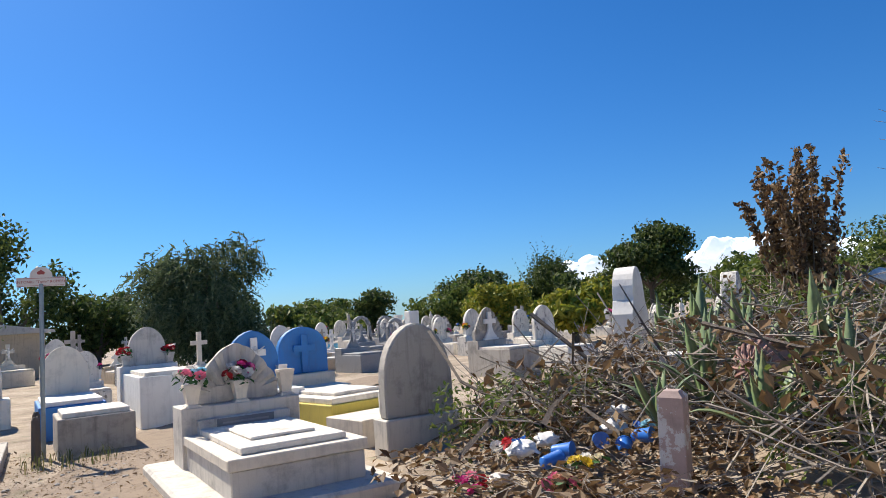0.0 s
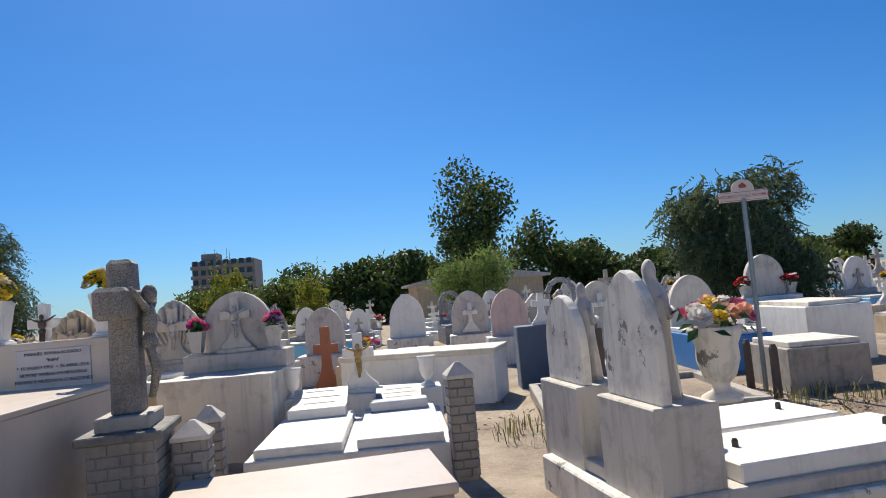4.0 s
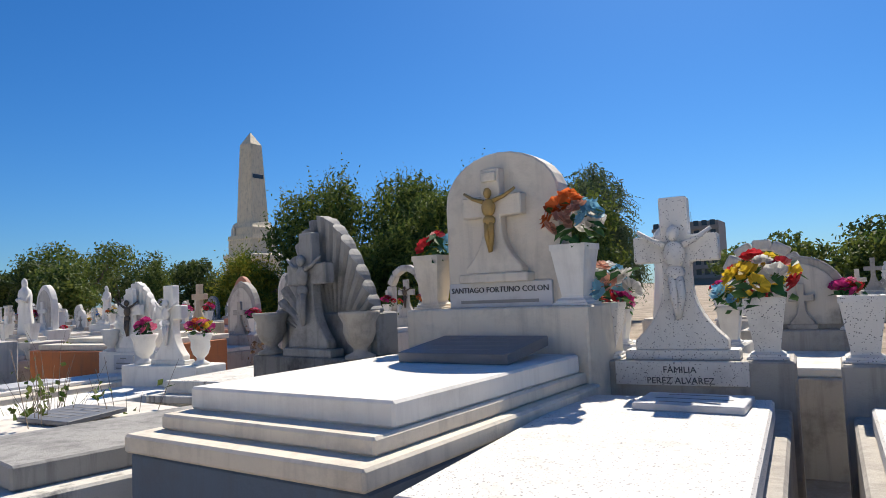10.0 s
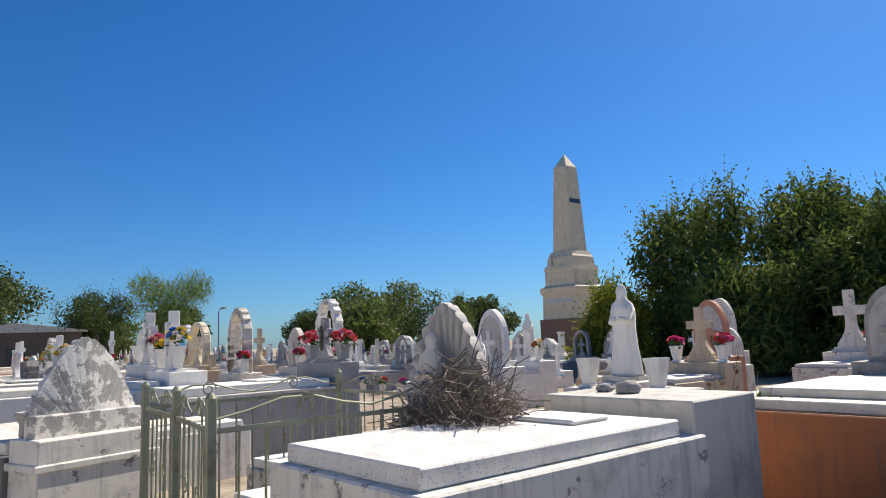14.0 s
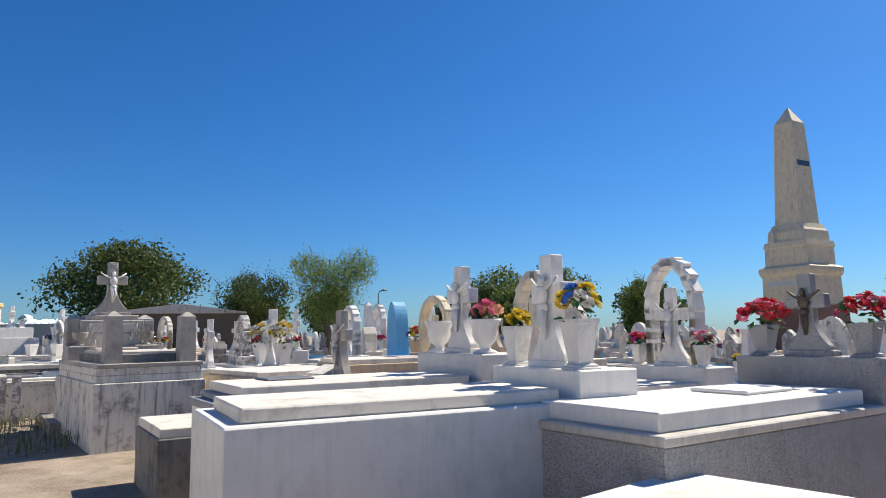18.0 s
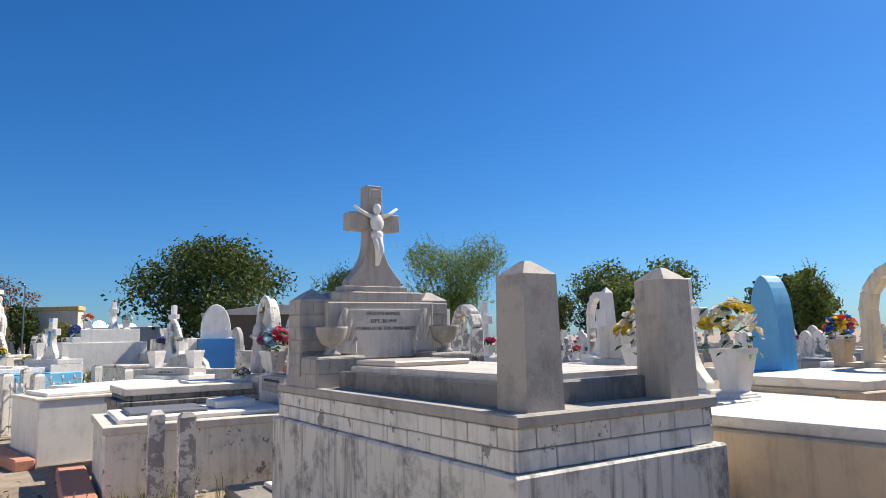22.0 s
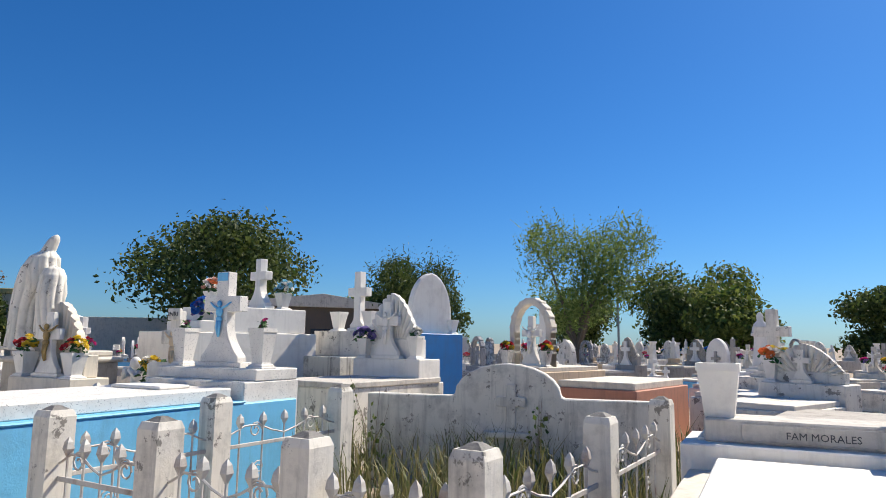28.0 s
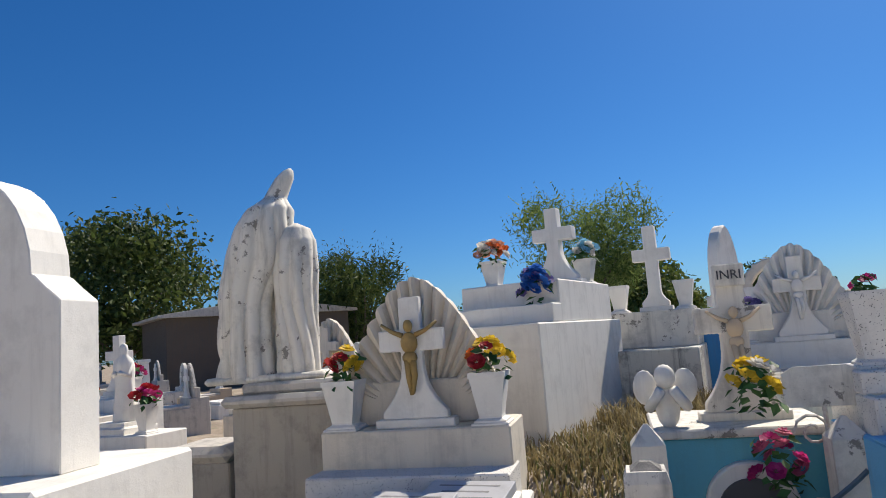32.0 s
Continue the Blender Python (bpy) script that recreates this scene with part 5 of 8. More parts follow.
for sx, yy in ((1.0, -0.1), (1.42, 0.1)):
    p = thing("concrete_post", on(e, sx + 0.2, yy + 0.5), "short weathered white concrete post", "post", "concrete posts")
    part("post", square_lathe([(0.07, -0.05), (0.07, 0.83), (0.04, 0.87)], 0.008), WHITE_PEEL, p)
part("footing", box(-1.1, 2.6, -0.35, -0.05, -0.05, 0.10, 0.02), SALMON, e)
e = grave("rough_plinth", -31.1, 0.1, 6, "low pebble-faced plinth bed")
body(e, 1.9, 1.2, 0.16, PEBBLE)
slab(e, 0.8, 0.3, 0.9, 0.16, 0.04, LIDWHITE, "tablet", x=-0.3)

# small cross overgrown beside the vault
e = grave("overgrown_cross", -32.05, 0.95, 12, "weathered white crucifix on a stepped pedestal with a creeper")
body(e, 1.0, 0.6, 0.72, WHITE_OLD)
slab(e, 0.8, 0.08, 0.55, 0.72, 0.06, GREY, "step")
plaque(e, 0.5, 0.30, 0, 0.0, 0.46, WHITE_OLD, ("M. CEDE  PEPEJO",), 0.045)
cross(e, 0, 0.2, 0.78, 0.88, 0.40, 0.14, 0.1, PALEGREY, 0.42, figure=GREY, steps=2)
square_vase(on(e, -0.42, 0.2, 0.72), 0.28, 0.2, GREY, "grey fluted vase wrapped in creeper")

# mouldy tomb with the niche figure
e = grave("niche_figure_tomb", -35.05, -1.0, 10, "black-streaked stepped tomb with a gothic niche and robed figure")
body(e, 1.14, 1.75, 0.72, STREAKED)
slab(e, 1.18, -0.03, 1.70, 0.72, 0.07, STREAKED, "ledge")
slab(e, 1.06, 0.05, 1.66, 0.79, 0.07, STREAKED, "middle_step")
slab(e, 1.10, 0.02, 1.62, 0.86, 0.09, LIDWHITE)
slab(e, 0.5, 0.85, 1.35, 0.95, 0.03, WHITE, "tablet")
slab(e, 1.20, 1.70, 2.14, 0, 1.02, WHITE_OLD, "head_block")
hs = headstone(e, 0, 2.02, 1.02, 0.64, 1.10, 0.10, WHITE_OLD, "gothic", 0.5)
b = bmesh.new()
ol = arch_outline(0.64, 1.10, "gothic", 0.5)
for (x0, z0), (x1, z1) in zip(ol[1:], ol[2:]):
    tube([(x0 * 0.93, 0, z0), (x1 * 0.93, 0, z1)], 0.05, 6, b)
part("niche_rim", b, WHITE_OLD, e, at=pose(0, 1.99, 1.02))
statue(on(e, 0, 1.90, 1.04), 0.86, PALEGREY, "grey-white robed figure inside the niche", 8)
for sx in (-0.5, 0.48):
    round_vase(on(e, sx, 1.88, 1.02), 0.34, 0.15, WHITE_OLD, "weathered white urn on the tomb", group="weathered urns")
square_vase(on(e, 0.3, 1.56, 0.95), 0.08, 0.12, WHITE_OLD, "little pot of purple and yellow cloth flowers", ("purple", "yellow", "white"), 9, 0.09, 161, tall=0.1, scale=0.7)

# family tomb with two vases on the head block
e = grave("family_tomb", -37.46, -1.85, 36, "white stepped family tomb with two tall vases")
body(e, 1.32, 2.0, 0.72, WHITE)
slab(e, 1.36, -0.03, 1.95, 0.72, 0.06, OFFWHITE, "ledge")
slab(e, 1.05, 0.15, 1.85, 0.78, 0.08, WHITE)
slab(e, 1.44, 1.9, 2.5, 0, 0.92, WHITE, "head_block")
slab(e, 1.2, 2.02, 2.4, 0.92, 0.13, PALEGREY, "upper_block")
plaque(e, 0.8, 0.09, 0, 2.02, 0.985, PALEGREY, ("FAM MORALES",), 0.055)
for sx in (-0.52, 0.52):
    square_vase(on(e, sx, 2.2, 0.92), 0.44, 0.24, WHITE, "tall empty white square vase on the tomb", group="tall white vases")

# plain white box tomb beside the family tomb
e = grave("white_box_grave", -36.18, -2.12, 20, "plain white box tomb with a thin flat lid")
body(e, 1.32, 1.75, 0.78, WHITE)
slab(e, 1.36, -0.04, 1.72, 0.78, 0.04, OFFWHITE, "ledge")
slab(e, 1.08, 0.12, 1.55, 0.82, 0.05, WHITE)
part("kerb", box(-0.9, 0.9, -0.30, -0.06, -0.05, 0.10, 0.02), SALMON, e)

# ---- last stretch ----
def small_post(x, y, rot, w, h, label, mat=WHITE_OLD, group="fence posts"):
    p = thing("concrete_post", pose(x, y, 0, 0, 0, rot), label, "post", group)
    part("post", square_lathe([(w / 2, -0.05), (w / 2, h - 0.04), (w * 0.42, h)], 0.01), mat, p)
    part("cap", square_lathe([(w * 0.36, h - 0.002), (w * 0.12, h + 0.025)], 0.004), DARKGREY, p)
    return p


PLOT_ROT = 31
PO = pose(-40.0, -3.12, 0, 0, 0, PLOT_ROT)


def plot(x, y):
    v = PO @ Vector((x, y, 0))
    return v.x, v.y


PL = [(-1.42, 0.0), (-0.42, 0.0), (0.62, 0.0), (1.42, 0.15), (-1.42, 1.25), (-1.42, 2.75), (1.45, 1.75), (1.45, 3.35)]
small_post(-44.04, -4.46, 35, 0.16, 0.98, "weathered white concrete fence post with a worn cap")
for q in PL:
    small_post(*plot(*q), PLOT_ROT, 0.17, 1.02, "weathered white concrete fence post with a worn cap")
for a, c in ((0, 1), (1, 2), (2, 3), (0, 4), (4, 5), (3, 6), (6, 7)):
    iron_panel(*plot(*PL[a]), *plot(*PL[c]), 0.78, IRONWHITE, "low rusted white iron fence panel with spear tips", 6, True, True)
e = thing("plot_wall", pose(-42.58, 0.38, 0.04, 0, 0, 47), "low white plaster wall with a rounded middle and relief cross", "wall")
part("wall", prism([(-1.6, -0.12), (1.6, -0.12), (1.6, 0.84), (0.62, 0.84)] + [(0.58 * math.cos(math.pi * k / 12), 0.86 + 0.34 * math.sin(math.pi * k / 12)) for k in range(13)] + [(-0.62, 0.84), (-1.6, 0.84)], 0, 0.16, 0.012), WHITE_OLD, e)
part("relief_cross", prism(cross_outline(0.46, 0.32, 0.10, 0.6), -0.05, 0.01, 0.006), WHITE_OLD, e, at=pose(0.05, 0, 0.52))
part("ledge", box(-0.25, 0.25, -0.1, 0.01, 0.42, 0.48, 0.006), WHITE_OLD, e)

# sky-blue tomb with the blue-robed crucifix
e = grave("sky_blue_tomb", -41.90, -4.64, 34, "sky-blue tomb with a speckled white lid and crucifix")
body(e, 1.36, 2.95, 0.90, SKYBLUE)
slab(e, 1.38, -0.02, 2.25, 0.90, 0.02, SKYBLUE, "ledge")
slab(e, 1.14, 0.10, 2.18, 0.92, 0.11, TERRAZZO)
slab(e, 0.62, 1.62, 1.95, 1.03, 0.03, WHITE, "tablet")
slab(e, 1.30, 2.25, 3.0, 0, 1.08, TERRAZZO, "head_block")
slab(e, 1.30, 2.39, 2.98, 1.08, 0.11, TERRAZZO, "upper_step")
cross(e, 0, 2.56, 1.19, 0.94, 0.48, 0.155, 0.12, TERRAZZO, 0.50, figure=SKYBLUE, steps=1, slim=0.66)
part("painted_top", box(-0.07, 0.07, 2.552, 2.564, 2.04, 2.12, 0.003), SKYBLUE, e)
for sx, sd in ((-0.52, 171), (0.52, 172)):
    square_vase(on(e, sx, 2.60, 1.19), 0.38, 0.20, TERRAZZO, "speckled square vase with dried dark stems", ("magenta",), 2, 0.05, sd, tall=0.1, scale=0.6)

# shell grave with a gilded crucifix
e = grave("gilded_shell_grave", -44.80, -5.58, 35, "white grave with a fluted shell and gilded crucifix")
body(e, 1.30, 2.0, 0.58, WHITE)
slab(e, 1.24, 0.0, 1.75, 0.58, 0.05, WHITE)
for xx, yy, tl in ((-0.25, 0.55, 8), (0.1, 0.95, 9), (0.36, 1.15, 10)):
    flat_plaque(e, 0.46, 0.36, xx, yy, 0.63, MARBLEGREY, 4, -8, tl, 0.05)
slab(e, 1.18, 1.55, 1.95, 0.0, 0.76, TERRAZZO, "front_step")
slab(e, 1.16, 1.78, 2.3, 0.0, 0.98, OFFWHITE, "head_block")
shell(e, 0.0, 2.02, 0.98, 0.98, 0.90, OFFWHITE, 0.18, WHITE, GOLD, 19, 0.78)
for sx, sd in ((-0.46, 181), (0.46, 182)):
    square_vase(on(e, sx, 1.90, 0.98), 0.30, 0.22, WHITE, "white square vase with yellow and orange cloth roses", ("yellow", "yellow", "red", "yellow", "orange"), 9, 0.12, sd, "rose vases", tall=0.20, scale=0.85)

# draped figure on a high pedestal
e = grave("pedestal", -47.15, -3.9, 38, "high grey stone pedestal with moulded cap", "pedestal")
body(e, 1.0, 1.0, 1.12, GREY, y0=-0.5)
slab(e, 1.12, -0.56, 0.56, 1.12, 0.08, PALEGREY, "cap", bevel=0.03)
slab(e, 0.9, -0.45, 0.45, 1.20, 0.08, PALEGREY, "upper_cap", bevel=0.02)
for sx in (-1.35, 1.25):
    slab(e, 0.50, -0.3, 0.2, 0.0, 0.72, GREY, "side_wall", x=sx * 0.66)
    slab(e, 0.54, -0.34, 0.24, 0.72, 0.12, PALEGREY, "scroll_cap", bevel=0.05, x=sx * 0.66)
def draped_figure(h, stoop, reach, seed, fat=1.0, head=True, n=120, rows=70):
    """A veiled stooping figure: an upright wrap with deep running folds, bowed head, one mesh; stoops towards -y."""
    b = bmesh.new()
    keys = [(0.0, 0.19), (0.06, 0.185), (0.25, 0.175), (0.45, 0.172), (0.60, 0.18), (0.72, 0.185), (0.80, 0.165), (0.855, 0.085), (0.90, 0.082), (0.95, 0.072), (0.985, 0.045), (1.0, 0.008)]
    if not head:
        keys = [(0.0, 0.18), (0.4, 0.175), (0.7, 0.20), (0.88, 0.205), (0.96, 0.15), (1.0, 0.02)]
    rings = []
    for i in range(rows):
        z = (i / (rows - 1)) ** 0.9
        for (z0, r0), (z1, r1) in zip(keys, keys[1:]):
            if z0 <= z <= z1:
                rad = r0 + (r1 - r0) * (z - z0) / (z1 - z0)
        lean = -stoop * max(0.0, z - 0.35) ** 1.6 * 1.9
        calm = max(0.12, min(1.0, (0.93 - z) * 4))
        ring = []
        for k in range(n):
            a = 6.28318 * k / n
            hang = abs(math.sin(a * 5 + 3.2 * z + 0.8 * math.sin(7 * z + seed) + seed)) ** 0.55
            swag = abs(math.sin(15 * z + 2.2 * math.cos(a - 0.9) + 0.7 * math.sin(3 * a + seed))) ** 0.6
            wide = max(0.0, math.cos(a - 0.6 + 1.5 * (z - 0.5)))
            q = rad * fat * h * (0.84 + calm * (0.22 * hang * (1 - 0.5 * wide) + 0.20 * swag * wide))
            front = max(0.0, -math.sin(a))
            push = reach * h * front * math.exp(-((z - 0.56) / 0.13) ** 2)
            ring.append(b.verts.new((q * math.cos(a) * 0.95, q * math.sin(a) * 0.80 + lean * h - push, z * h)))
        rings.append(ring)
    for p, q in zip(rings, rings[1:]):
        for k in range(n):
            b.faces.new((p[k], p[(k + 1) % n], q[(k + 1) % n], q[k]))
    b.faces.new(rings[0][::-1])
    b.faces.new(rings[-1])
    return b


b = draped_figure(1.60, 0.24, 0.06, 1.0, 0.88)
join(b, draped_figure(1.16, 0.02, 0.0, 4.0, 0.90, False), pose(-0.03, -0.38, 0.0))
box(-0.24, 0.22, -0.60, 0.26, -0.002, 0.05, 0.02, b)
ob = tagged(new("statue", mesh_of("statue", b, WHITE_OLD, True)), "white marble draped figure bending over a draped pillar", "statue")
ob.matrix_basis = pose(-47.42, -4.37, 1.28, 0, 0, 138)

# large white shouldered headstone
e = grave("white_shouldered_tomb", -46.86, -6.02, 36, "big smooth white shouldered headstone on stepped base")
body(e, 1.75, 1.4, 0.66, WHITE, y0=-0.9)
slab(e, 1.6, -0.62, 0.5, 0.66, 0.34, WHITE, "step", bevel=0.02)
headstone(e, 0, -0.25, 1.0, 1.20, 1.50, 0.26, WHITE, "shoulder", 0.95, 0.03)
part("medallion", lathe([(0.10, 0), (0.10, 0.02), (0.08, 0.03)], 20), BRONZE, e, at=pose(0.0, -0.26, 1.95, 90))

# small blue grotto grave with a crucifix and iron plate
e = grave("blue_grotto_grave", -44.09, -3.44, 35, "small blue and white grotto grave with a dark arched niche")
body(e, 0.86, 0.75, 0.86, TEALTOP, y0=0.5)
part("niche", prism(arch_outline(0.46, 0.72, "round"), 0.44, 0.52, 0.01), WHITE, e, at=pose(0, 0, 0.02))
# flat black arch stands in for the shade inside the niche
part("niche_hole", prism(arch_outline(0.36, 0.64, "round"), 0.425, 0.44, 0), INK_AND_SHADE, e, at=pose(0, 0, 0.02))
slab(e, 0.92, 0.46, 1.3, 0.86, 0.05, WHITE_OLD, "coping")
cross(e, 0.06, 0.74, 0.908, 0.86, 0.42, 0.15, 0.09, WHITE_OLD, 0.4, figure=BEIGE, steps=1, slim=0.8)
part("scroll", box(-0.085, 0.085, -0.03, 0.02, 0, 0.13, 0.008), WHITE_OLD, e, at=pose(0.06, 0.735, 1.665, 0, 0, 6))
words("lettering", "INRI", 0.075, pose(0.06, 0.703, 1.73, 0, 0, 6) @ FACE, e)
for sx in (-0.5, 0.42):
    part("corner_post", square_lathe([(0.085, -0.05), (0.085, 0.88), (0.01, 0.98)], 0.006), WHITE_OLD, e, at=pose(sx, 0.25, 0))
b = bmesh.new()
for k in range(22):
    q = k / 21
    tube([(-0.5 + 0.92 * q, 0.16, 0.70 - 0.20 * 4 * q * (1 - q)), (-0.5 + 0.92 * (q + 0.05), 0.16, 0.70 - 0.20 * 4 * (q + 0.05) * (1 - q - 0.05))], 0.012, 5, b)
part("chain", b, STEEL, e)
part("sign_plate", prism([(-0.16, 0), (0.16, 0), (0.18, 0.05), (0.18, 0.17), (0.12, 0.2), (-0.12, 0.2), (-0.18, 0.17), (-0.18, 0.05)], 0.30, 0.31, 0.002), WHITE_OLD, e, at=pose(0.36, 0, 1.02))
part("sign_stem", tube([(0.36, 0.31, 0), (0.36, 0.31, 1.03)], 0.012, 6), IRONWHITE, e)
for k in range(4):
    part("iron_scroll", tube(scroll_points(0.30 + 0.14 * (k % 2), 0.50 + 0.20 * k, 0.09, flip=1 if k % 2 else -1), 0.008, 5), IRONWHITE, e, at=pose(0, 0.33, 0))
bq = thing("wreath", on(e, 0.08, 0.44, 1.02), "hanging yellow, pink and dried cloth flowers", "flowers")
bouquet(bq, 0.0, ("yellow", "yellow", "white"), 12, 0.13, 191, 0.24, 60, scale=0.9)
bq = thing("hanging_flowers", on(e, 0.14, 0.36, 0.56), "faded pink and dried cloth flowers hanging before the niche", "flowers")
bouquet(bq, 0.0, ("pink", "magenta"), 10, 0.12, 192, 0.36, 60, scale=0.8)
b = bmesh.new()
ball(b, (0, 0, 0.11), 0.07, 0.06, 0.12)
ball(b, (0, -0.02, 0.28), 0.06, 0.06, 0.07)
for sx in (-1, 1):
    tube([(sx * 0.05, -0.02, 0.18), (sx * 0.1, -0.09, 0.12), (sx * 0.03, -0.12, 0.22)], 0.03, 6, b)
    ball(b, (sx * 0.11, 0.05, 0.22), 0.07, 0.025, 0.10)
ob = tagged(new("cherub", mesh_of("cherub", b, WHITE, True)), "small white seated cherub figure on the grotto", "statue")
ob.matrix_basis = on(e, -0.36, 0.62, 0.905) @ Matrix.Scale(1.0, 4)

# cross on a tall block
e = grave("tall_cross_tomb", -46.55, -2.80, 20, "tall white tomb with a white cross on a stepped block")
body(e, 1.0, 2.4, 1.56, WHITE)
slab(e, 0.94, 0.62, 2.2, 1.56, 0.37, WHITE, "head_block")
slab(e, 0.96, 0.40, 0.62, 1.56, 0.16, WHITE, "low_step")
cross(e, 0.14, 1.5, 1.928, 0.78, 0.42, 0.13, 0.13, WHITE, 0.44, steps=1)
square_vase(on(e, -0.30, 1.00, 1.928), 0.26, 0.2, WHITE, "white vase with peach and white cloth flowers", ("peach", "white", "orange"), 14, 0.15, 201, tall=0.2)
square_vase(on(e, 0.34, 1.85, 1.928), 0.26, 0.2, WHITE, "white vase with pale blue and white cloth flowers", ("lightblue", "white"), 14, 0.13, 202, tall=0.18)
bq = thing("flower_spray", on(e, 0.30, 0.52, 1.715), "spray of deep blue cloth flowers leaning on the block", "flowers")
bouquet(bq, 0.0, ("blue", "purple", "blue"), 26, 0.13, 203, 0.34, 30)
e = grave("stained_cross_tomb", -46.62, -0.5, 25, "white block tomb with black mould, a cross and two vases")
body(e, 1.15, 1.6, 1.22, WHITEMOULD)
slab(e, 1.1, 0.5, 1.5, 1.22, 0.40, WHITE_OLD, "head_block")
cross(e, 0.12, 0.8, 1.62, 0.98, 0.42, 0.14, 0.13, WHITE, 0.3, steps=1, flare=0.15)
for sx in (-0.28, 0.44):
    square_vase(on(e, sx, 0.8, 1.62), 0.32, 0.22, WHITE, "empty white vase beside the cross", group="empty white vases")
e = grave("angel_shell_tomb", -44.55, -1.24, 27, "white stepped tomb with a shell headstone and crucifix")
body(e, 1.2, 2.1, 0.90, WHITE_OLD)
slab(e, 1.24, -0.02, 2.0, 0.90, 0.07, PALEGREY)
slab(e, 1.2, 1.5, 2.0, 0, 1.22, WHITE, "head_block")
shell(e, 0, 1.66, 1.22, 0.96, 0.92, WHITE, 0.16, WHITE, WHITE, 19, 0.80)
square_vase(on(e, -0.46, 1.6, 1.22), 0.28, 0.18, WHITE, "white vase with purple cloth flowers", ("purple",), 14, 0.15, 211, tall=0.16)
square_vase(on(e, 0.46, 1.6, 1.22), 0.32, 0.18, WHITE, "white vase with small pale flowers", ("white",), 6, 0.07, 212, tall=0.12)
e = grave("blue_based_stone", -46.30, 1.55, 100, "white pointed stone on a bright blue base", "headstone")
body(e, 0.98, 0.62, 1.60, BLUE, name="blue_base")
headstone(e, 0, 0.24, 1.598, 0.86, 1.03, 0.14, WHITE, "gothic", 0.3, 0.02)
square_vase(on(e, 0.36, 0.12, 1.598), 0.24, 0.15, WHITE, "empty white vase on the blue base", group="empty white vases")
e = grave("arched_cross_tomb", -46.9, 3.4, 18, "cream tomb with an arched headstone, cross and red flowers")
body(e, 1.3, 2.2, 0.95, BEIGE)
slab(e, 1.2, 0, 2.0, 0.95, 0.08, OFFWHITE)
arch_ring(e, 0, 0.62, 1.03, 0.98, 1.3, 0.2, OFFWHITE, 0.13, 14)
cross(e, 0, 0.55, 1.03, 0.95, 0.42, 0.13, 0.1, WHITE, 0.4, figure=WHITE, steps=1)
for sx, sd in ((-0.45, 221), (0.45, 222)):
    square_vase(on(e, sx, 0.4, 1.03), 0.30, 0.2, WHITE_OLD, "white vase with red cloth flowers", ("red", "red", "yellow"), 12, 0.12, sd, tall=0.16)
e = grave("salmon_tomb", -44.1, 2.9, 24, "salmon-sided flat tomb with white lids")
body(e, 1.3, 2.2, 0.82, SALMON)
slab(e, 1.2, 0.05, 2.1, 0.82, 0.1, OFFWHITE)
e = grave("dark_low_tomb", -40.2, 2.4, 26, "old dark low tomb overgrown with weeds")
body(e, 1.3, 2.0, 0.66, DARKGREY)
slab(e, 1.3, 0, 1.9, 0.66, 0.08, GREY)

# ---- beyond the first graves ----
p = thing("street_sign", pose(9.02, 5.74, 0.24, 0, 0, -12), "white cemetery street sign on a grey pole", "sign")
part("pole", lathe([(0.03, -0.4), (0.03, 2.15), (0.02, 2.16)], 12), STEEL, p)
pl = part("sign_plate", box(-0.30, 0.30, -0.012, 0.012, 2.12, 2.25, 0.004), SIGNWHITE, p)
part("sign_crest", prism(arch_outline(0.28, 0.15, "round", 0.02), -0.01, 0.01, 0.003), SIGNWHITE, p, at=pose(0, 0, 2.25))
part("border", box(-0.285, 0.285, -0.0135, -0.012, 2.13, 2.135, 0), SIGNRED, p)
part("border", box(-0.285, 0.285, -0.0135, -0.012, 2.235, 2.24, 0), SIGNRED, p)
words("lettering", "ANTONIO \"Toñin\" ROMERO", 0.052, pose(0, -0.0135, 2.185) @ FACE, pl, SIGNRED, 0.001)
part("crest_mark", prism([(-0.04, 0), (0.04, 0), (0.05, 0.03), (0, 0.07), (-0.05, 0.03)], -0.013, -0.009, 0), SIGNRED, p, at=pose(0, 0, 2.29))

e = grave("grey_block_tomb", 9.62, 5.32, -6, "low rough grey concrete block tomb")
body(e, 0.98, 1.2, 0.50, GREY)
slab(e, 0.86, 0.08, 1.1, 0.50, 0.07, LIDWHITE)
for sx, sy in ((-0.75, -0.2), (-0.72, 0.6)):
    q = thing("wooden_post", on(e, sx, sy), "short dark weathered wooden post", "post", "wooden posts")
    part("post", lathe([(0.055, -0.05), (0.05, 0.55), (0.03, 0.6)], 8), BARK_AND_SHADE, q)
e = grave("soil_bed", 7.2, 4.7, -8, "bare soil grave bed with a concrete kerb")
for a in ((-1.2, 1.2, -0.06, 0.06), (-1.2, 1.2, 2.3, 2.42)):
    part("kerb", box(*a, -0.05, 0.14, 0.01), GREY, e)
for sx in (-1.2, 1.08):
    part("kerb", box(sx, sx + 0.12, 0.06, 2.3, -0.05, 0.14, 0.01), GREY, e)
part("soil", box(-1.08, 1.08, 0.06, 2.3, -0.05, 0.06, 0.0), SOIL, e)
e = grave("wooden_cross", 6.9, 5.6, -8, "plain dark wooden cross on a bare grave", "cross")
part("cross", prism(cross_outline(0.95, 0.5, 0.12, 0.68), 0, 0.06, 0.006), BARK_AND_SHADE, e)

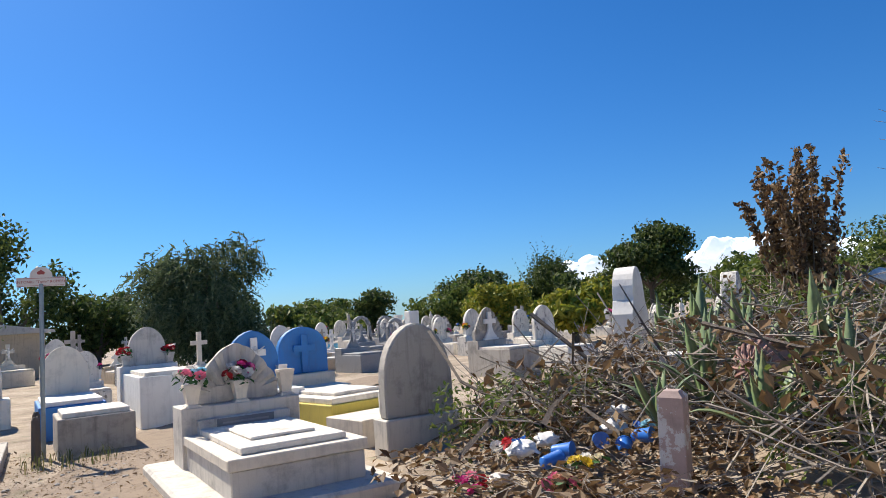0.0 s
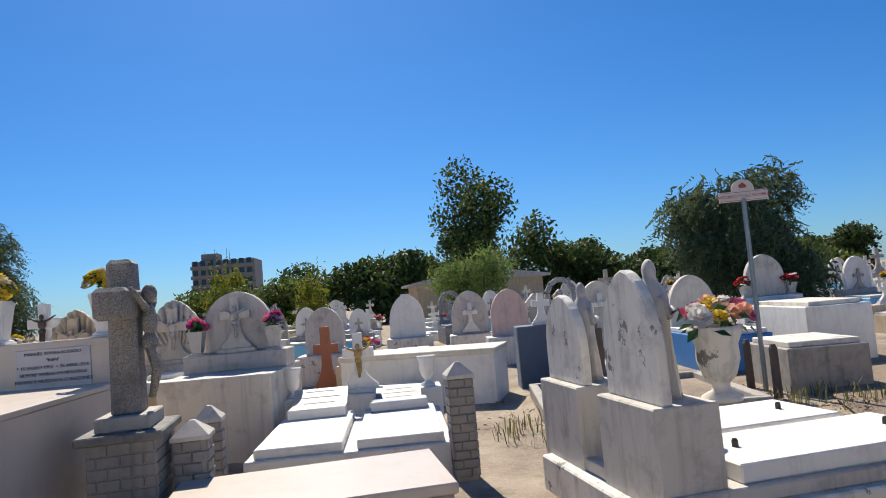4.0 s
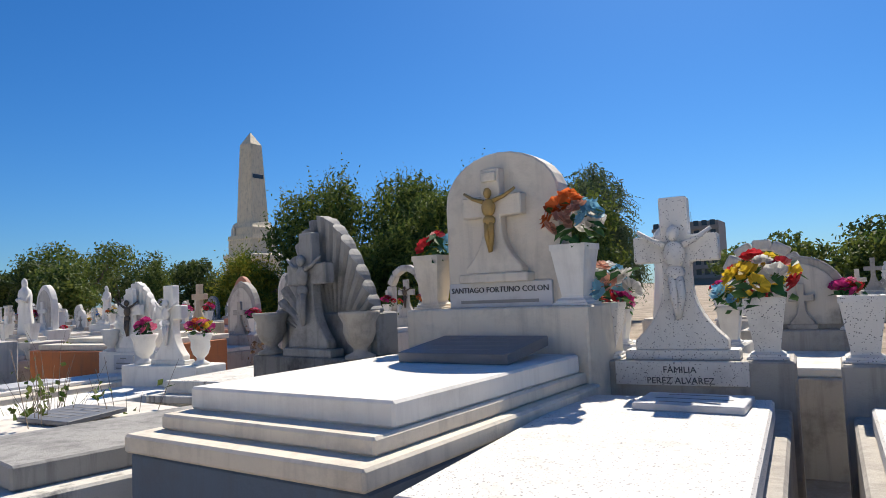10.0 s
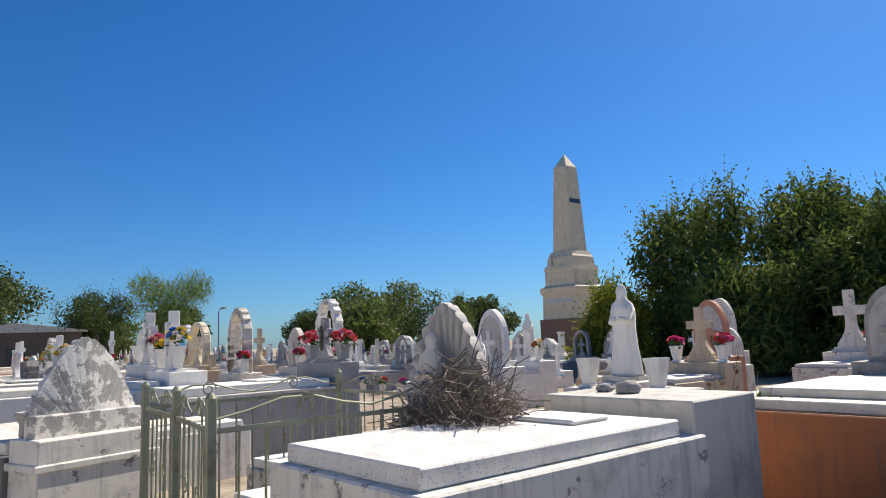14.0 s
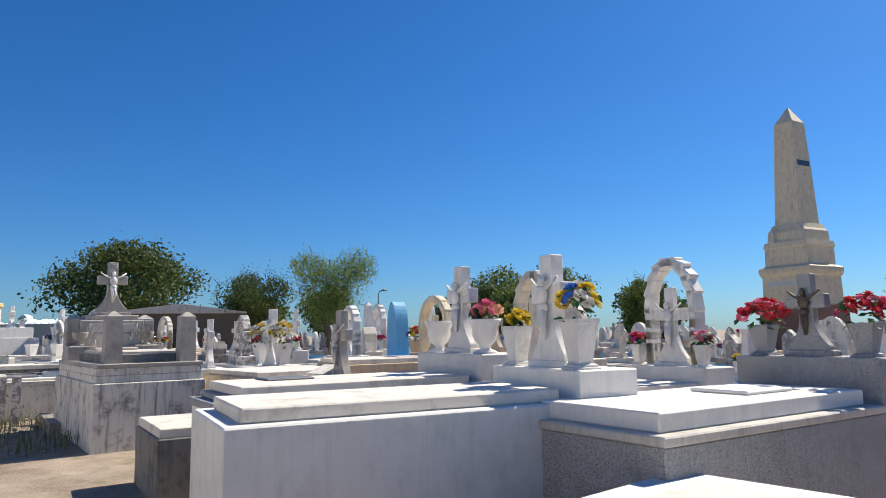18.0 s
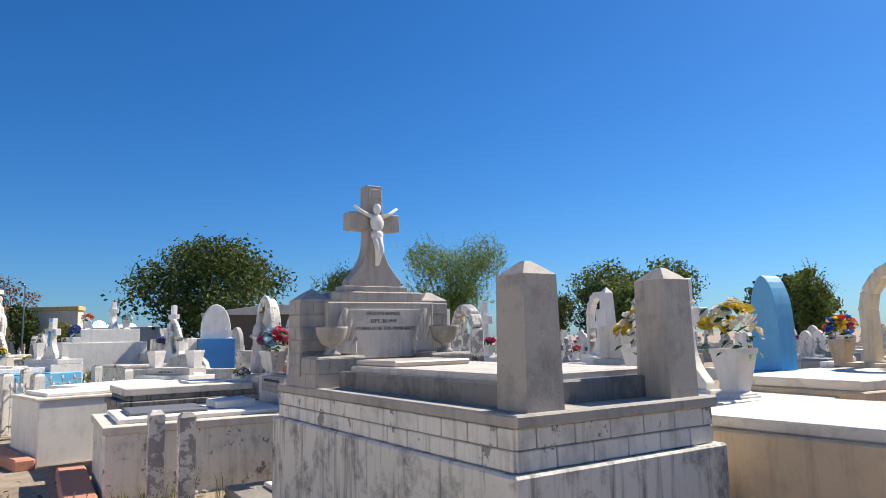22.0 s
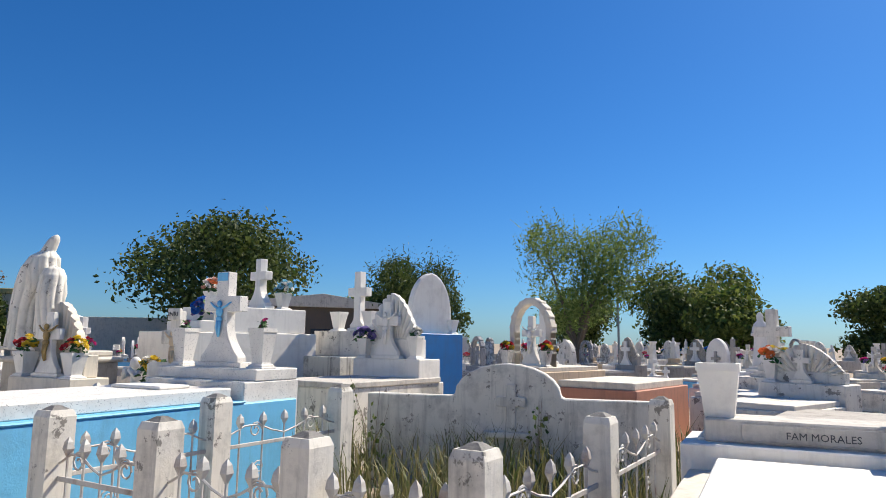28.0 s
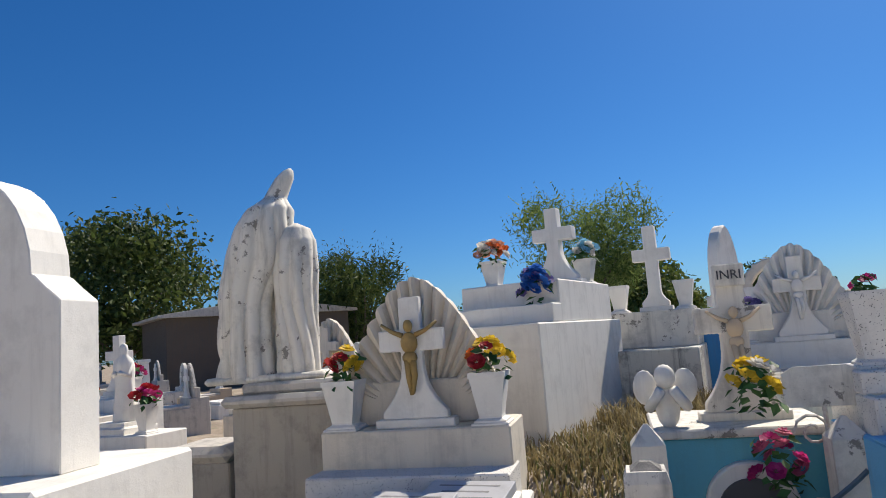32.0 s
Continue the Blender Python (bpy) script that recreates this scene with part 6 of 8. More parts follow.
e = grave("white_box_tomb", 11.2, 7.3, -6, "tall white box tomb with red flower vases")
body(e, 1.0, 2.2, 0.85, WHITE)
slab(e, 0.8, 0.1, 1.9, 0.85, 0.07, LIDWHITE)
slab(e, 1.1, 2.1, 2.6, 0, 0.98, WHITE, "head_block")
headstone(e, 0, 2.3, 0.98, 0.72, 0.78, 0.14, PALEGREY, "gothic", 0.3)
for sx, sd in ((-0.42, 231), (0.42, 232)):
    square_vase(on(e, sx, 2.25, 0.98), 0.22, 0.18, PALEGREY, "grey vase with red cloth flowers", ("red", "red", "white"), 12, 0.13, sd, tall=0.16)
e = grave("blue_front_tomb", 9.7, 7.5, -6, "white tomb with a bright blue base and flat lid")
body(e, 1.0, 2.0, 0.52, BLUE)
slab(e, 0.9, 0.05, 1.9, 0.52, 0.07, WHITE)
headstone(e, 0, 1.9, 0.5, 0.82, 1.0, 0.16, OFFWHITE, "gothic", 0.4)
e = grave("blue_gothic_tomb", 11.9, 4.6, -6, "white tomb with a blue gothic headstone and white crucifix")
body(e, 1.05, 1.5, 0.55, WHITE)
slab(e, 0.9, -0.2, 0.65, 0.3, 0.30, WHITE, "lid")
slab(e, 1.0, 0.7, 1.2, 0.0, 0.66, WHITE, "head_block")
headstone(e, 0, 0.9, 0.66, 0.86, 0.86, 0.14, BLUE, "gothic", 0.3)
cross(e, 0, 0.8, 0.66, 0.74, 0.38, 0.11, 0.06, WHITE, 0.36, figure=WHITE, steps=1)
for sx in (-0.45, 0.45):
    square_vase(on(e, sx, 0.85, 0.66), 0.26, 0.16, WHITE, "white vase beside the blue headstone")
e = grave("blue_shell_tomb", 13.0, 5.0, -4, "tomb with a blue round headstone and blue cross")
body(e, 1.0, 1.6, 0.5, OFFWHITE)
slab(e, 1.0, 0.6, 1.1, 0, 0.70, OFFWHITE, "head_block")
headstone(e, 0, 0.8, 0.70, 0.92, 0.82, 0.14, BLUE, "round", 0.4)
cross(e, 0, 0.72, 0.72, 0.66, 0.4, 0.12, 0.05, BLUE, None, steps=0)
e = grave("far_white_cross", 12.82, 1.95, 0, "white crucifix on a white base", "cross")
body(e, 0.8, 0.5, 0.6, WHITE)
cross(e, 0, 0.1, 0.6, 1.02, 0.5, 0.16, 0.12, WHITE, 0.4, figure=WHITE, steps=1)
e = grave("tall_white_stone", 16.9, 1.4, 20, "tall smooth white stone with rounded top", "headstone")
headstone(e, 0, 0, 0, 0.9, 2.1, 0.34, WHITE, "shoulder", 1.55, 0.03)
e = grave("tall_white_stone", 19.4, 1.0, 20, "white pointed stone with bare dark patches", "headstone")
headstone(e, 0, 0, 0, 0.7, 1.95, 0.3, WHITE_PEEL, "gothic", 1.2, 0.02)
e = grave("slate_tomb", 7.0, 7.9, -5, "slate-blue tomb block with white crosses")
body(e, 1.25, 0.5, 0.92, SLATE)
cross(e, -0.2, 0.1, 0.92, 0.5, 0.28, 0.1, 0.08, WHITE, 0.26, steps=1)
e = grave("cross_stone", 7.6, 6.7, -5, "small white cross tomb with blue and white steps")
body(e, 0.9, 1.6, 0.28, BLUE)
slab(e, 0.7, 0.1, 1.2, 0.28, 0.08, WHITE)
cross(e, 0, 1.3, 0.28, 0.85, 0.4, 0.14, 0.1, PALEGREY, 0.4, steps=2)
e = grave("long_white_tomb", 4.75, 7.35, -20, "long low white tomb with a small bench slab")
body(e, 2.3, 1.0, 0.66, WHITE)
slab(e, 2.36, -0.03, 1.0, 0.66, 0.07, OFFWHITE)
part("bench", box(-0.45, 0.35, -0.5, -0.2, 0.28, 0.34, 0.01), WHITE, e)
for sx in (-0.35, 0.2):
    part("bench_leg", box(sx, sx + 0.12, -0.48, -0.22, -0.02, 0.285, 0.01), WHITE, e)
for i, (x, y, w, hh, mt) in enumerate(((4.9, 14.5, 0.9, 1.2, WHITE), (6.4, 13.6, 0.9, 1.15, PALEGREY), (7.0, 11.6, 0.8, 1.1, PINK), (8.6, 10.4, 0.8, 1.1, OFFWHITE), (3.1, 11.2, 0.8, 1.05, PALEGREY))):
    e = grave("headstone_tomb", x, y, -4, "plain tomb with a pointed " + ("pink" if mt is PINK else "pale") + " headstone")
    body(e, 1.05, 0.8, 0.55, WHITE_OLD)
    headstone(e, 0, 0.4, 0.55, w, hh - 0.1, 0.16, mt, "gothic", 0.4)
    if i % 2:
        cross(e, 0, 0.3, 0.6, 0.7, 0.36, 0.1, 0.06, WHITE, 0.34, figure=WHITE, steps=1)
# tombs left of the crucifix grave
e = grave("beige_cross_tomb", 2.55, 4.9, -4, "grey tomb with a pale stone crucifix headstone and flowers")
body(e, 1.2, 1.6, 0.85, PALEGREY)
slab(e, 1.2, 0.8, 1.3, 0.85, 0.2, PALEGREY, "head_block")
headstone(e, 0, 1.0, 1.05, 0.8, 0.72, 0.14, PALEGREY, "gothic", 0.3)
cross(e, 0, 0.9, 1.05, 0.66, 0.36, 0.1, 0.06, PALEGREY, 0.36, figure=PALEGREY, steps=1)
for sx, cs, sd in ((-0.45, ("pink", "magenta"), 241), (0.45, ("magenta", "pink", "purple"), 242)):
    square_vase(on(e, sx, 0.9, 1.05), 0.28, 0.18, PALEGREY, "grey vase with pink cloth flowers", cs, 10, 0.1, sd, tall=0.15)
e = grave("beige_bench_tomb", 4.3, 8.8, -6, "beige tomb with dark stepped lids")
body(e, 1.6, 2.0, 0.5, BEIGE)
slab(e, 1.5, 0.05, 1.9, 0.5, 0.06, OFFWHITE)
slab(e, 0.7, 0.3, 1.6, 0.56, 0.05, LIDWHITE, "upper_lid", x=-0.35)
slab(e, 0.6, 0.3, 1.6, 0.56, 0.05, LIDWHITE, "upper_lid", x=0.4)
e = grave("terracotta_cross", 3.3, 9.6, -5, "terracotta-red cross on two steps", "cross")
cross(e, 0, 0, 0.0, 1.15, 0.42, 0.16, 0.12, TERRACOTTA, 0.42, steps=2)
round_vase(pose(4.0, 9.7, 0), 0.75, 0.16, TERRACOTTA, "tall terracotta pot with mixed cloth flowers", ("red", "pink", "yellow", "orange"), 14, 0.2, 251)

# ---- distance: trees, monument, buildings, hills ----
def limbs(x, y, base, tips, r, seed):
    """Trunk splitting into limbs that reach the given tips."""
    rng = random.Random(seed)
    b = bmesh.new()
    fork = Vector((x, y, base))
    tube([(x, y, -0.2), (x + rng.uniform(-0.1, 0.1), y, base * 0.5), fork], r, 8, b, r * 0.75)
    for tip in tips:
        q = Vector(tip)
        mid = fork.lerp(q, 0.5) + Vector((rng.uniform(-0.3, 0.3), rng.uniform(-0.3, 0.3), 0.25))
        tube([fork, mid, q], r * 0.5, 6, b, r * 0.12)
    return b


def tree(x, y, top, w, leaf, count, size, label, base=None, blobs=12, seed=1, style="round", bark=None, squash=1.0, aspect=0.55, lift=0.0):
    """Trunk, limbs and a crown of many leaves over an uneven heap of clumps."""
    rng = np.random.RandomState(seed)
    e = thing("tree", pose(x, y, 0), label, "tree", "trees")
    z0 = base if base is not None else top * 0.28
    cz, hz, rw = (top + z0) / 2, (top - z0) / 2, w / 2
    heap = []
    for i in range(blobs):
        a, q = rng.rand() * 6.283, rng.rand() ** 0.5
        zz = rng.uniform(-0.75, 0.72)
        rr = rw * 0.72 * q * math.sqrt(max(0.05, 1 - zz * zz * 0.8))
        k = rng.uniform(0.26, 0.42)
        heap.append((rr * math.cos(a), rr * math.sin(a) * squash, cz + zz * hz, rw * k, rw * k, min(hz, rw) * k * 1.05))
    heap.append((0, 0, cz + lift, rw * 0.62, rw * 0.62 * squash, hz * 0.66))
    if style == "airy":
        heap = heap[:-1]
    part("trunk", limbs(0, 0, max(0.6, z0 * 0.9), [h[:3] for h in heap[:9]], 0.05 + w * 0.022, seed), bark or BARK_AND_SHADE, e)
    c, n = crown_points(heap, count, rng, 0.35)
    s = size * (0.6 + 0.8 * rng.rand(count))
    if style in ("weep", "sprig"):
        up = -1.0 if style == "weep" else 1.0
        k = 5
        m = (count if style == "weep" else count * 2 // 5) // k
        plain_c, plain_n, plain_s = c[m:m + (0 if style == "weep" else count * 3 // 5)], n[m:m + (0 if style == "weep" else count * 3 // 5)], s[m:m + (0 if style == "weep" else count * 3 // 5)]
        c0 = c[:m]
        out = (c0 - np.array([0, 0, cz]))
        out /= np.linalg.norm(out, axis=1)[:, None] + 1e-6
        d = out * 0.55 + np.array([0, 0, up * 0.8]) + rng.normal(size=(m, 3)) * (0.28 if style == "weep" else 0.6)
        c = np.concatenate([c0 + d * size * (1.5 if style == "weep" else 1.0) * j for j in range(k)])
        n = np.repeat(np.cross(d, rng.normal(size=(m, 3)))[None], k, 0).reshape(-1, 3)
        s = np.concatenate([s[:m] * (1.15 - 0.12 * j) for j in range(k)])
        c, n, s = np.concatenate([c, plain_c]), np.concatenate([n, plain_n]), np.concatenate([s, plain_s * 1.25])
    keep = c[:, 2] > 0.15
    part("crown", quads("crown", c[keep], n[keep], s[keep], leaf, seed=seed, aspect=aspect), leaf, e)
    return e


# tall airy tree and the trees behind the first graves
tree(12.2, 42.6, 10.6, 9.0, LEAF_MANGO, 9000, 0.16, "tall airy dark-leaved tree with open crown", 1.6, 17, 3, "airy")
tree(15.6, 17.6, 4.55, 4.5, LEAF_GREYGREEN, 26000, 0.10, "round weeping tree with fine dense green leaves", 0.4, 13, 4, "weep", aspect=0.3)
tree(4.6, 48.4, 5.2, 9.5, LEAF_MANGO, 7000, 0.2, "dark green spreading tree at the far side", 0.5, 12, 5)
tree(8.7, 29.3, 3.6, 4.6, LEAF_LIGHT, 7000, 0.10, "light feathery green tree behind the graves", 0.3, 9, 6, "sprig", aspect=0.28)
tree(19.7, 46.0, 5.3, 5.6, LEAF_MANGO, 5500, 0.17, "dark round tree far behind the graves", 0.4, 9, 7)
tree(28.5, 50.0, 4.2, 6.0, LEAF_MANGO, 5000, 0.18, "dark low tree far behind the graves", 0.3, 9, 8)
tree(36.9, 48.4, 3.8, 5.2, LEAF_BUSH, 4500, 0.18, "green bushy tree far behind the graves", 0.3, 8, 9)
tree(43.1, 50.7, 4.7, 6.5, LEAF_MANGO, 4500, 0.18, "dark green tree in the far row", 0.4, 9, 10)
tree(47.2, 40.0, 6.4, 7.0, LEAF_MANGO, 5000, 0.18, "tall dark tree in the far row", 0.6, 10, 11)
tree(55.5, 49.6, 6.5, 8.5, LEAF_MANGO, 5000, 0.2, "broad dark tree in the far row", 0.6, 10, 12)
tree(36.0, 25.6, 3.2, 6.0, LEAF_YELLOW, 6000, 0.13, "yellow-green bushy tree in full sun", 0.2, 10, 13)
tree(33.6, 22.6, 3.4, 4.6, LEAF_YELLOW, 6000, 0.12, "yellow-green sunlit shrubby tree", 0.2, 9, 14)
tree(44.8, 29.4, 5.8, 5.4, LEAF_MANGO, 5000, 0.16, "dark pointed tree in the far row", 0.4, 10, 15, "sprig", aspect=0.3)
tree(35.8, 17.2, 3.4, 3.2, LEAF_YELLOW, 4500, 0.11, "sunny yellow-green young tree", 0.2, 7, 16)
tree(48.5, 22.8, 7.0, 7.4, LEAF_MANGO, 9000, 0.15, "round dark tree with a bare lower trunk", 2.6, 14, 17)
tree(52.0, 16.0, 4.6, 8.0, LEAF_BUSH, 5000, 0.18, "green spreading tree below the hills", 0.4, 9, 18)
tree(40.0, 8.0, 3.4, 7.0, LEAF_BUSH, 5000, 0.15, "green hedge tree beyond the brush", 0.2, 9, 19)
tree(46.0, -2.0, 5.2, 8.0, LEAF_MANGO, 5000, 0.18, "dark tree beyond the brush", 0.4, 9, 20)
tree(17.3, 42.4, 5.0, 6.8, LEAF_MANGO, 6500, 0.16, "dark wide tree beside the airy tree", 0.3, 11, 21)
tree(7.4, 50.7, 5.0, 5.0, LEAF_MANGO, 4500, 0.18, "dark tree at the far edge", 0.4, 9, 22)
tree(-3.0, 44.0, 4.0, 8.0, LEAF_BUSH, 5500, 0.17, "green bushy tree at the far edge", 0.3, 10, 23)
tree(-1.0, 21.5, 3.1, 1.8, LEAF_YELLOW, 1700, 0.09, "slender yellow-green shrub between the graves", 0.3, 5, 24, "sprig", aspect=0.3)
tree(2.2, 19.0, 2.9, 1.5, LEAF_YELLOW, 1500, 0.085, "slender yellow-flowering shrub between the graves", 0.3, 5, 25, "sprig", aspect=0.3)
for i, (x, y, top, w, lf) in enumerate(((22, 40, 3.6, 7, LEAF_MANGO), (30, 36, 3.2, 6, LEAF_BUSH), (25, 30, 2.6, 4, LEAF_BUSH), (34, 44, 4.2, 8, LEAF_MANGO), (40, 36, 4.0, 6, LEAF_BUSH), (41, 30, 3.6, 6, LEAF_YELLOW), (43, 24, 4.4, 6, LEAF_MANGO), (46, 14, 4.0, 7, LEAF_BUSH),
                                        (52, 36, 5.6, 9, LEAF_MANGO), (58, 28, 5.8, 10, LEAF_MANGO), (62, 12, 6.0, 12, LEAF_MANGO), (30, 14, 2.4, 4, LEAF_YELLOW), (50, 6, 4.6, 9, LEAF_BUSH), (0, 52, 4.8, 9, LEAF_MANGO), (-9, 52, 4.6, 9, LEAF_BUSH))):
    tree(x, y, top, w, lf, 4500, 0.17, "sunlit yellow-green tree in the far belt" if lf is LEAF_YELLOW else "green bushy tree in the far belt of trees", 0.1, 10, 80 + i)
# hedge row in front of the monument
for i, (x, y, top, w, lf) in enumerate(((-25.4, 25.6, 7.2, 6.8, LEAF_BUSH), (-21.6, 27.2, 8.0, 6.8, LEAF_BUSH), (-17.0, 28.2, 7.1, 6.2, LEAF_MANGO),
                                        (-12.8, 25.4, 5.4, 5.0, LEAF_BUSH), (-27.6, 22.4, 3.4, 3.4, LEAF_YELLOW), (-22.5, 23.2, 4.0, 4.6, LEAF_BUSH), (-17.2, 24.2, 3.6, 4.6, LEAF_YELLOW), (-19.4, 25.4, 5.6, 5.0, LEAF_BUSH))):
    tree(x, y, top, w, lf, 24000, 0.115, "dense tangled green hedge tree with " + ("yellow flowers" if lf is LEAF_YELLOW else "upright shoots"), -0.7, 20, 30 + i, "sprig", aspect=0.36)
tree(-12.6, 28.0, 6.9, 4.9, LEAF_GREYGREEN, 22000, 0.10, "grey-green willowy tree behind the hedge", 1.0, 12, 41, "weep", aspect=0.26)
# trees round the far end
tree(-88.0, 6.0, 10.6, 16.5, LEAF_MANGO, 17000, 0.19, "big round dark mango tree", 1.6, 26, 43)
tree(-74.0, 14.2, 6.8, 7.4, LEAF_MANGO, 9000, 0.14, "dark fine-leaved spreading tree", 0.6, 12, 44, "sprig", aspect=0.26)
tree(-59.5, 15.4, 7.3, 7.4, LEAF_LIGHT, 13000, 0.09, "feathery light green tree with airy shoots", 1.4, 15, 45, "sprig", aspect=0.26)
for i, (x, y, top, w) in enumerate(((-82, 47, 9.2, 14), (-92, 60, 10.0, 14), (-77, 41, 7.4, 9), (-69.5, 38, 6.0, 8), (-95.5, 45, 6.8, 9), (-101, 30, 7.5, 9), (-96, 20, 6.0, 10), (-66, 52, 6.4, 9))):
    tree(x, y, top, w, LEAF_MANGO if i % 3 else LEAF_BUSH, 6500, 0.2, "dark broad tree in the far belt of trees", 0.5, 13, 50 + i)
tree(-52.8, 36.0, 5.4, 3.4, LEAF_BUSH, 6000, 0.11, "slim bright green tree beyond the tombs", 0.3, 8, 60, "sprig", aspect=0.36)
tree(-118, -21, 15.0, 10, LEAF_MANGO, 6000, 0.26, "tall dark tree behind the gatehouse", 3.0, 13, 61)
tree(-112, -13, 9.5, 7, LEAF_DRY, 1500, 0.16, "leafless brown tree behind the gatehouse", 2.5, 12, 62, "airy")
tree(-95, -9.2, 5.4, 3.4, LEAF_MANGO, 3500, 0.16, "small dark tree beside the gatehouse", 0.6, 8, 63)
tree(-86, -6, 3.4, 4.2, LEAF_YELLOW, 3000, 0.14, "sunny yellow-green shrub below the big tree", 0.2, 7, 64)

# monument
ob = thing("obelisk_monument", pose(-39.3, 34.2, 0) @ Matrix.Scale(0.84, 4), "cream stone obelisk on a stepped plinth", "monument")
part("base", square_lathe([(1.95, -0.1), (1.95, 0.5), (1.8, 0.55), (1.8, 3.1)], 0.02), stone("red_brown_base", (0.22, 0.12, 0.09), stain=0.4), ob, "red-brown base")
part("plinth", square_lathe([(1.66, 3.1), (1.62, 3.2), (1.58, 4.9), (1.66, 5.0), (1.72, 5.2), (1.72, 5.45), (1.5, 5.6)], 0.02), CREAMSTONE, ob)
part("tier", square_lathe([(1.42, 5.6), (1.40, 6.7), (1.46, 6.8), (1.40, 7.1)], 0.02), CREAMSTONE, ob)
part("tier", square_lathe([(1.26, 7.1), (1.22, 7.75), (1.12, 7.9), (1.02, 8.2)], 0.02), CREAMSTONE, ob)
part("shaft", square_lathe([(0.90, 8.2), (0.76, 11.7), (0.76, 11.72), (0.62, 14.8), (0.02, 15.9)], 0.01), CREAMSTONE, ob)
part("band", square_lathe([(0.785, 11.68), (0.78, 11.78)], 0.0), CREAMSTONE, ob)
part("tablet", box(-0.6, 0.6, -0.02, 0.02, 0, 0.34, 0.005), GLASSDARK, ob, "dark bronze tablet", at=pose(0.755, 0, 11.9, 0, 0, 90))
part("lettering", box(-1.25, 1.25, -0.02, 0.01, 0, 0.26, 0.0), MARBLEGREY, ob, at=pose(0, -1.60, 4.35))
tagged(new("statue", mesh_of("statue", hooded_figure(0.95, 0.03, 5), OFFWHITE, True)), "small white figure on the monument's ledge", "statue").matrix_basis = pose(-40.0, 33.07, 5.95) @ Matrix.Scale(0.84, 4)

# apartment tower
tw = thing("apartment_tower", pose(-45, 216, 0) @ Matrix.Diagonal((0.74, 1.0, 1.06, 1)), "distant grey apartment block with dark window bands", "building")
part("body", box(-13, 13, 0, 14, -0.5, 18.2, 0.05), BUILDGREY, tw)
for fl in range(6):
    part("balcony", box(-13.3, 13.3, -1.0, 0.02, 1.8 + fl * 2.8, 2.8 + fl * 2.8, 0.04), BUILDGREY, tw)
    for k in range(8):
        part("window", box(-12.6 + k * 3.2, -10.6 + k * 3.2, -0.06, 0.05, 2.9 + fl * 2.8, 4.4 + fl * 2.8, 0.02), GLASSDARK, tw)
part("roof_house", box(-10, -3, 3, 9, 18.2, 20.6, 0.05), BUILDGREY, tw)
for k in range(5):
    part("mast", lathe([(0.12, 18.2), (0.08, 21.5 + (k % 2))], 6), BUILDGREY, tw, at=pose(-9 + k * 2.6, 5 + 5 * (k % 2), 0))

# sheds between the trees
# the first shed's wall is coloured dark to imitate shade under trees
for x, y, w, l, hh, rz, wall_mat in ((-75.5, 8.6, 9.0, 5.0, 3.3, 84, BARK_AND_SHADE), (9.5, 36, 7, 4, 2.2, 4, BEIGE)):
    sh = thing("shed", pose(x, y, 0, 0, 0, rz), "low shed with a pale metal roof among trees", "shed", "sheds")
    part("wall", box(-w / 2, w / 2, -l / 2, l / 2, -0.1, hh, 0.02), wall_mat, sh)
    part("roof", prism([(-w / 2 - 0.4, hh), (w / 2 + 0.4, hh), (w / 2 + 0.4, hh + 0.12), (0, hh + 0.75), (-w / 2 - 0.4, hh + 0.12)], -l / 2 - 0.3, l / 2 + 0.3, 0.01), PALEGREY, sh)
    part("door", box(-0.6, 0.6, -l / 2 - 0.05, -l / 2 + 0.02, 0, 2.1, 0.01), GLASSDARK, sh)

# gatehouse at the far end
gh = thing("gatehouse", pose(-99.5, -14.6, 0, 0, 0, 66), "yellow and white ornate gatehouse with arch and cornice", "building")
GATEYELLOW = stone("gate_yellow_plaster", (0.66, 0.50, 0.20), stain=0.3, streak=0.3)
for sx in (-1, 1):
    part("pier", box(sx * 1.9 - 0.7, sx * 1.9 + 0.7, -0.8, 0.8, -0.1, 6.3, 0.03), GATEYELLOW, gh)
    part("pilaster", box(sx * 1.9 - 0.25, sx * 1.9 + 0.25, -0.92, -0.78, 0, 5.9, 0.02), OFFWHITE, gh)
    part("turret", box(sx * 1.55 - 0.55, sx * 1.55 + 0.55, -0.6, 0.6, 7.0, 8.0, 0.04), GATEYELLOW, gh)
    part("turret_cap", box(sx * 1.55 - 0.7, sx * 1.55 + 0.7, -0.75, 0.75, 8.0, 8.25, 0.04), OFFWHITE, gh)
    part("wing", box(sx * 6.6 - 4.0, sx * 6.6 + 4.0, -0.5, 0.5, -0.1, 4.6, 0.03), OFFWHITE, gh)
    part("wing_cornice", box(sx * 6.6 - 4.1, sx * 6.6 + 4.1, -0.65, 0.65, 4.6, 5.0, 0.03), GATEYELLOW, gh)
    for k in range(3):
        part("niche", box(sx * 6.6 - 3.2 + k * 2.4, sx * 6.6 - 1.9 + k * 2.4, -0.54, -0.48, 0.8, 3.6, 0.02), GATEYELLOW, gh)
    part("wall", box(sx * 15.5 - 5.0, sx * 15.5 + 5.0, -0.3, 0.3, -0.1, 3.0, 0.03), OFFWHITE, gh)
arch_pts = [(-1.25, 6.4), (-1.25, 3.9)] + [(-1.25 * math.cos(math.pi * k / 10), 3.9 + 1.25 * math.sin(math.pi * k / 10)) for k in range(1, 10)] + [(1.25, 3.9), (1.25, 6.4)]
part("arch", prism(arch_pts, -0.7, 0.7, 0.0), GATEYELLOW, gh)
part("cornice", box(-2.9, 2.9, -1.05, 1.05, 6.3, 6.7, 0.03), OFFWHITE, gh)
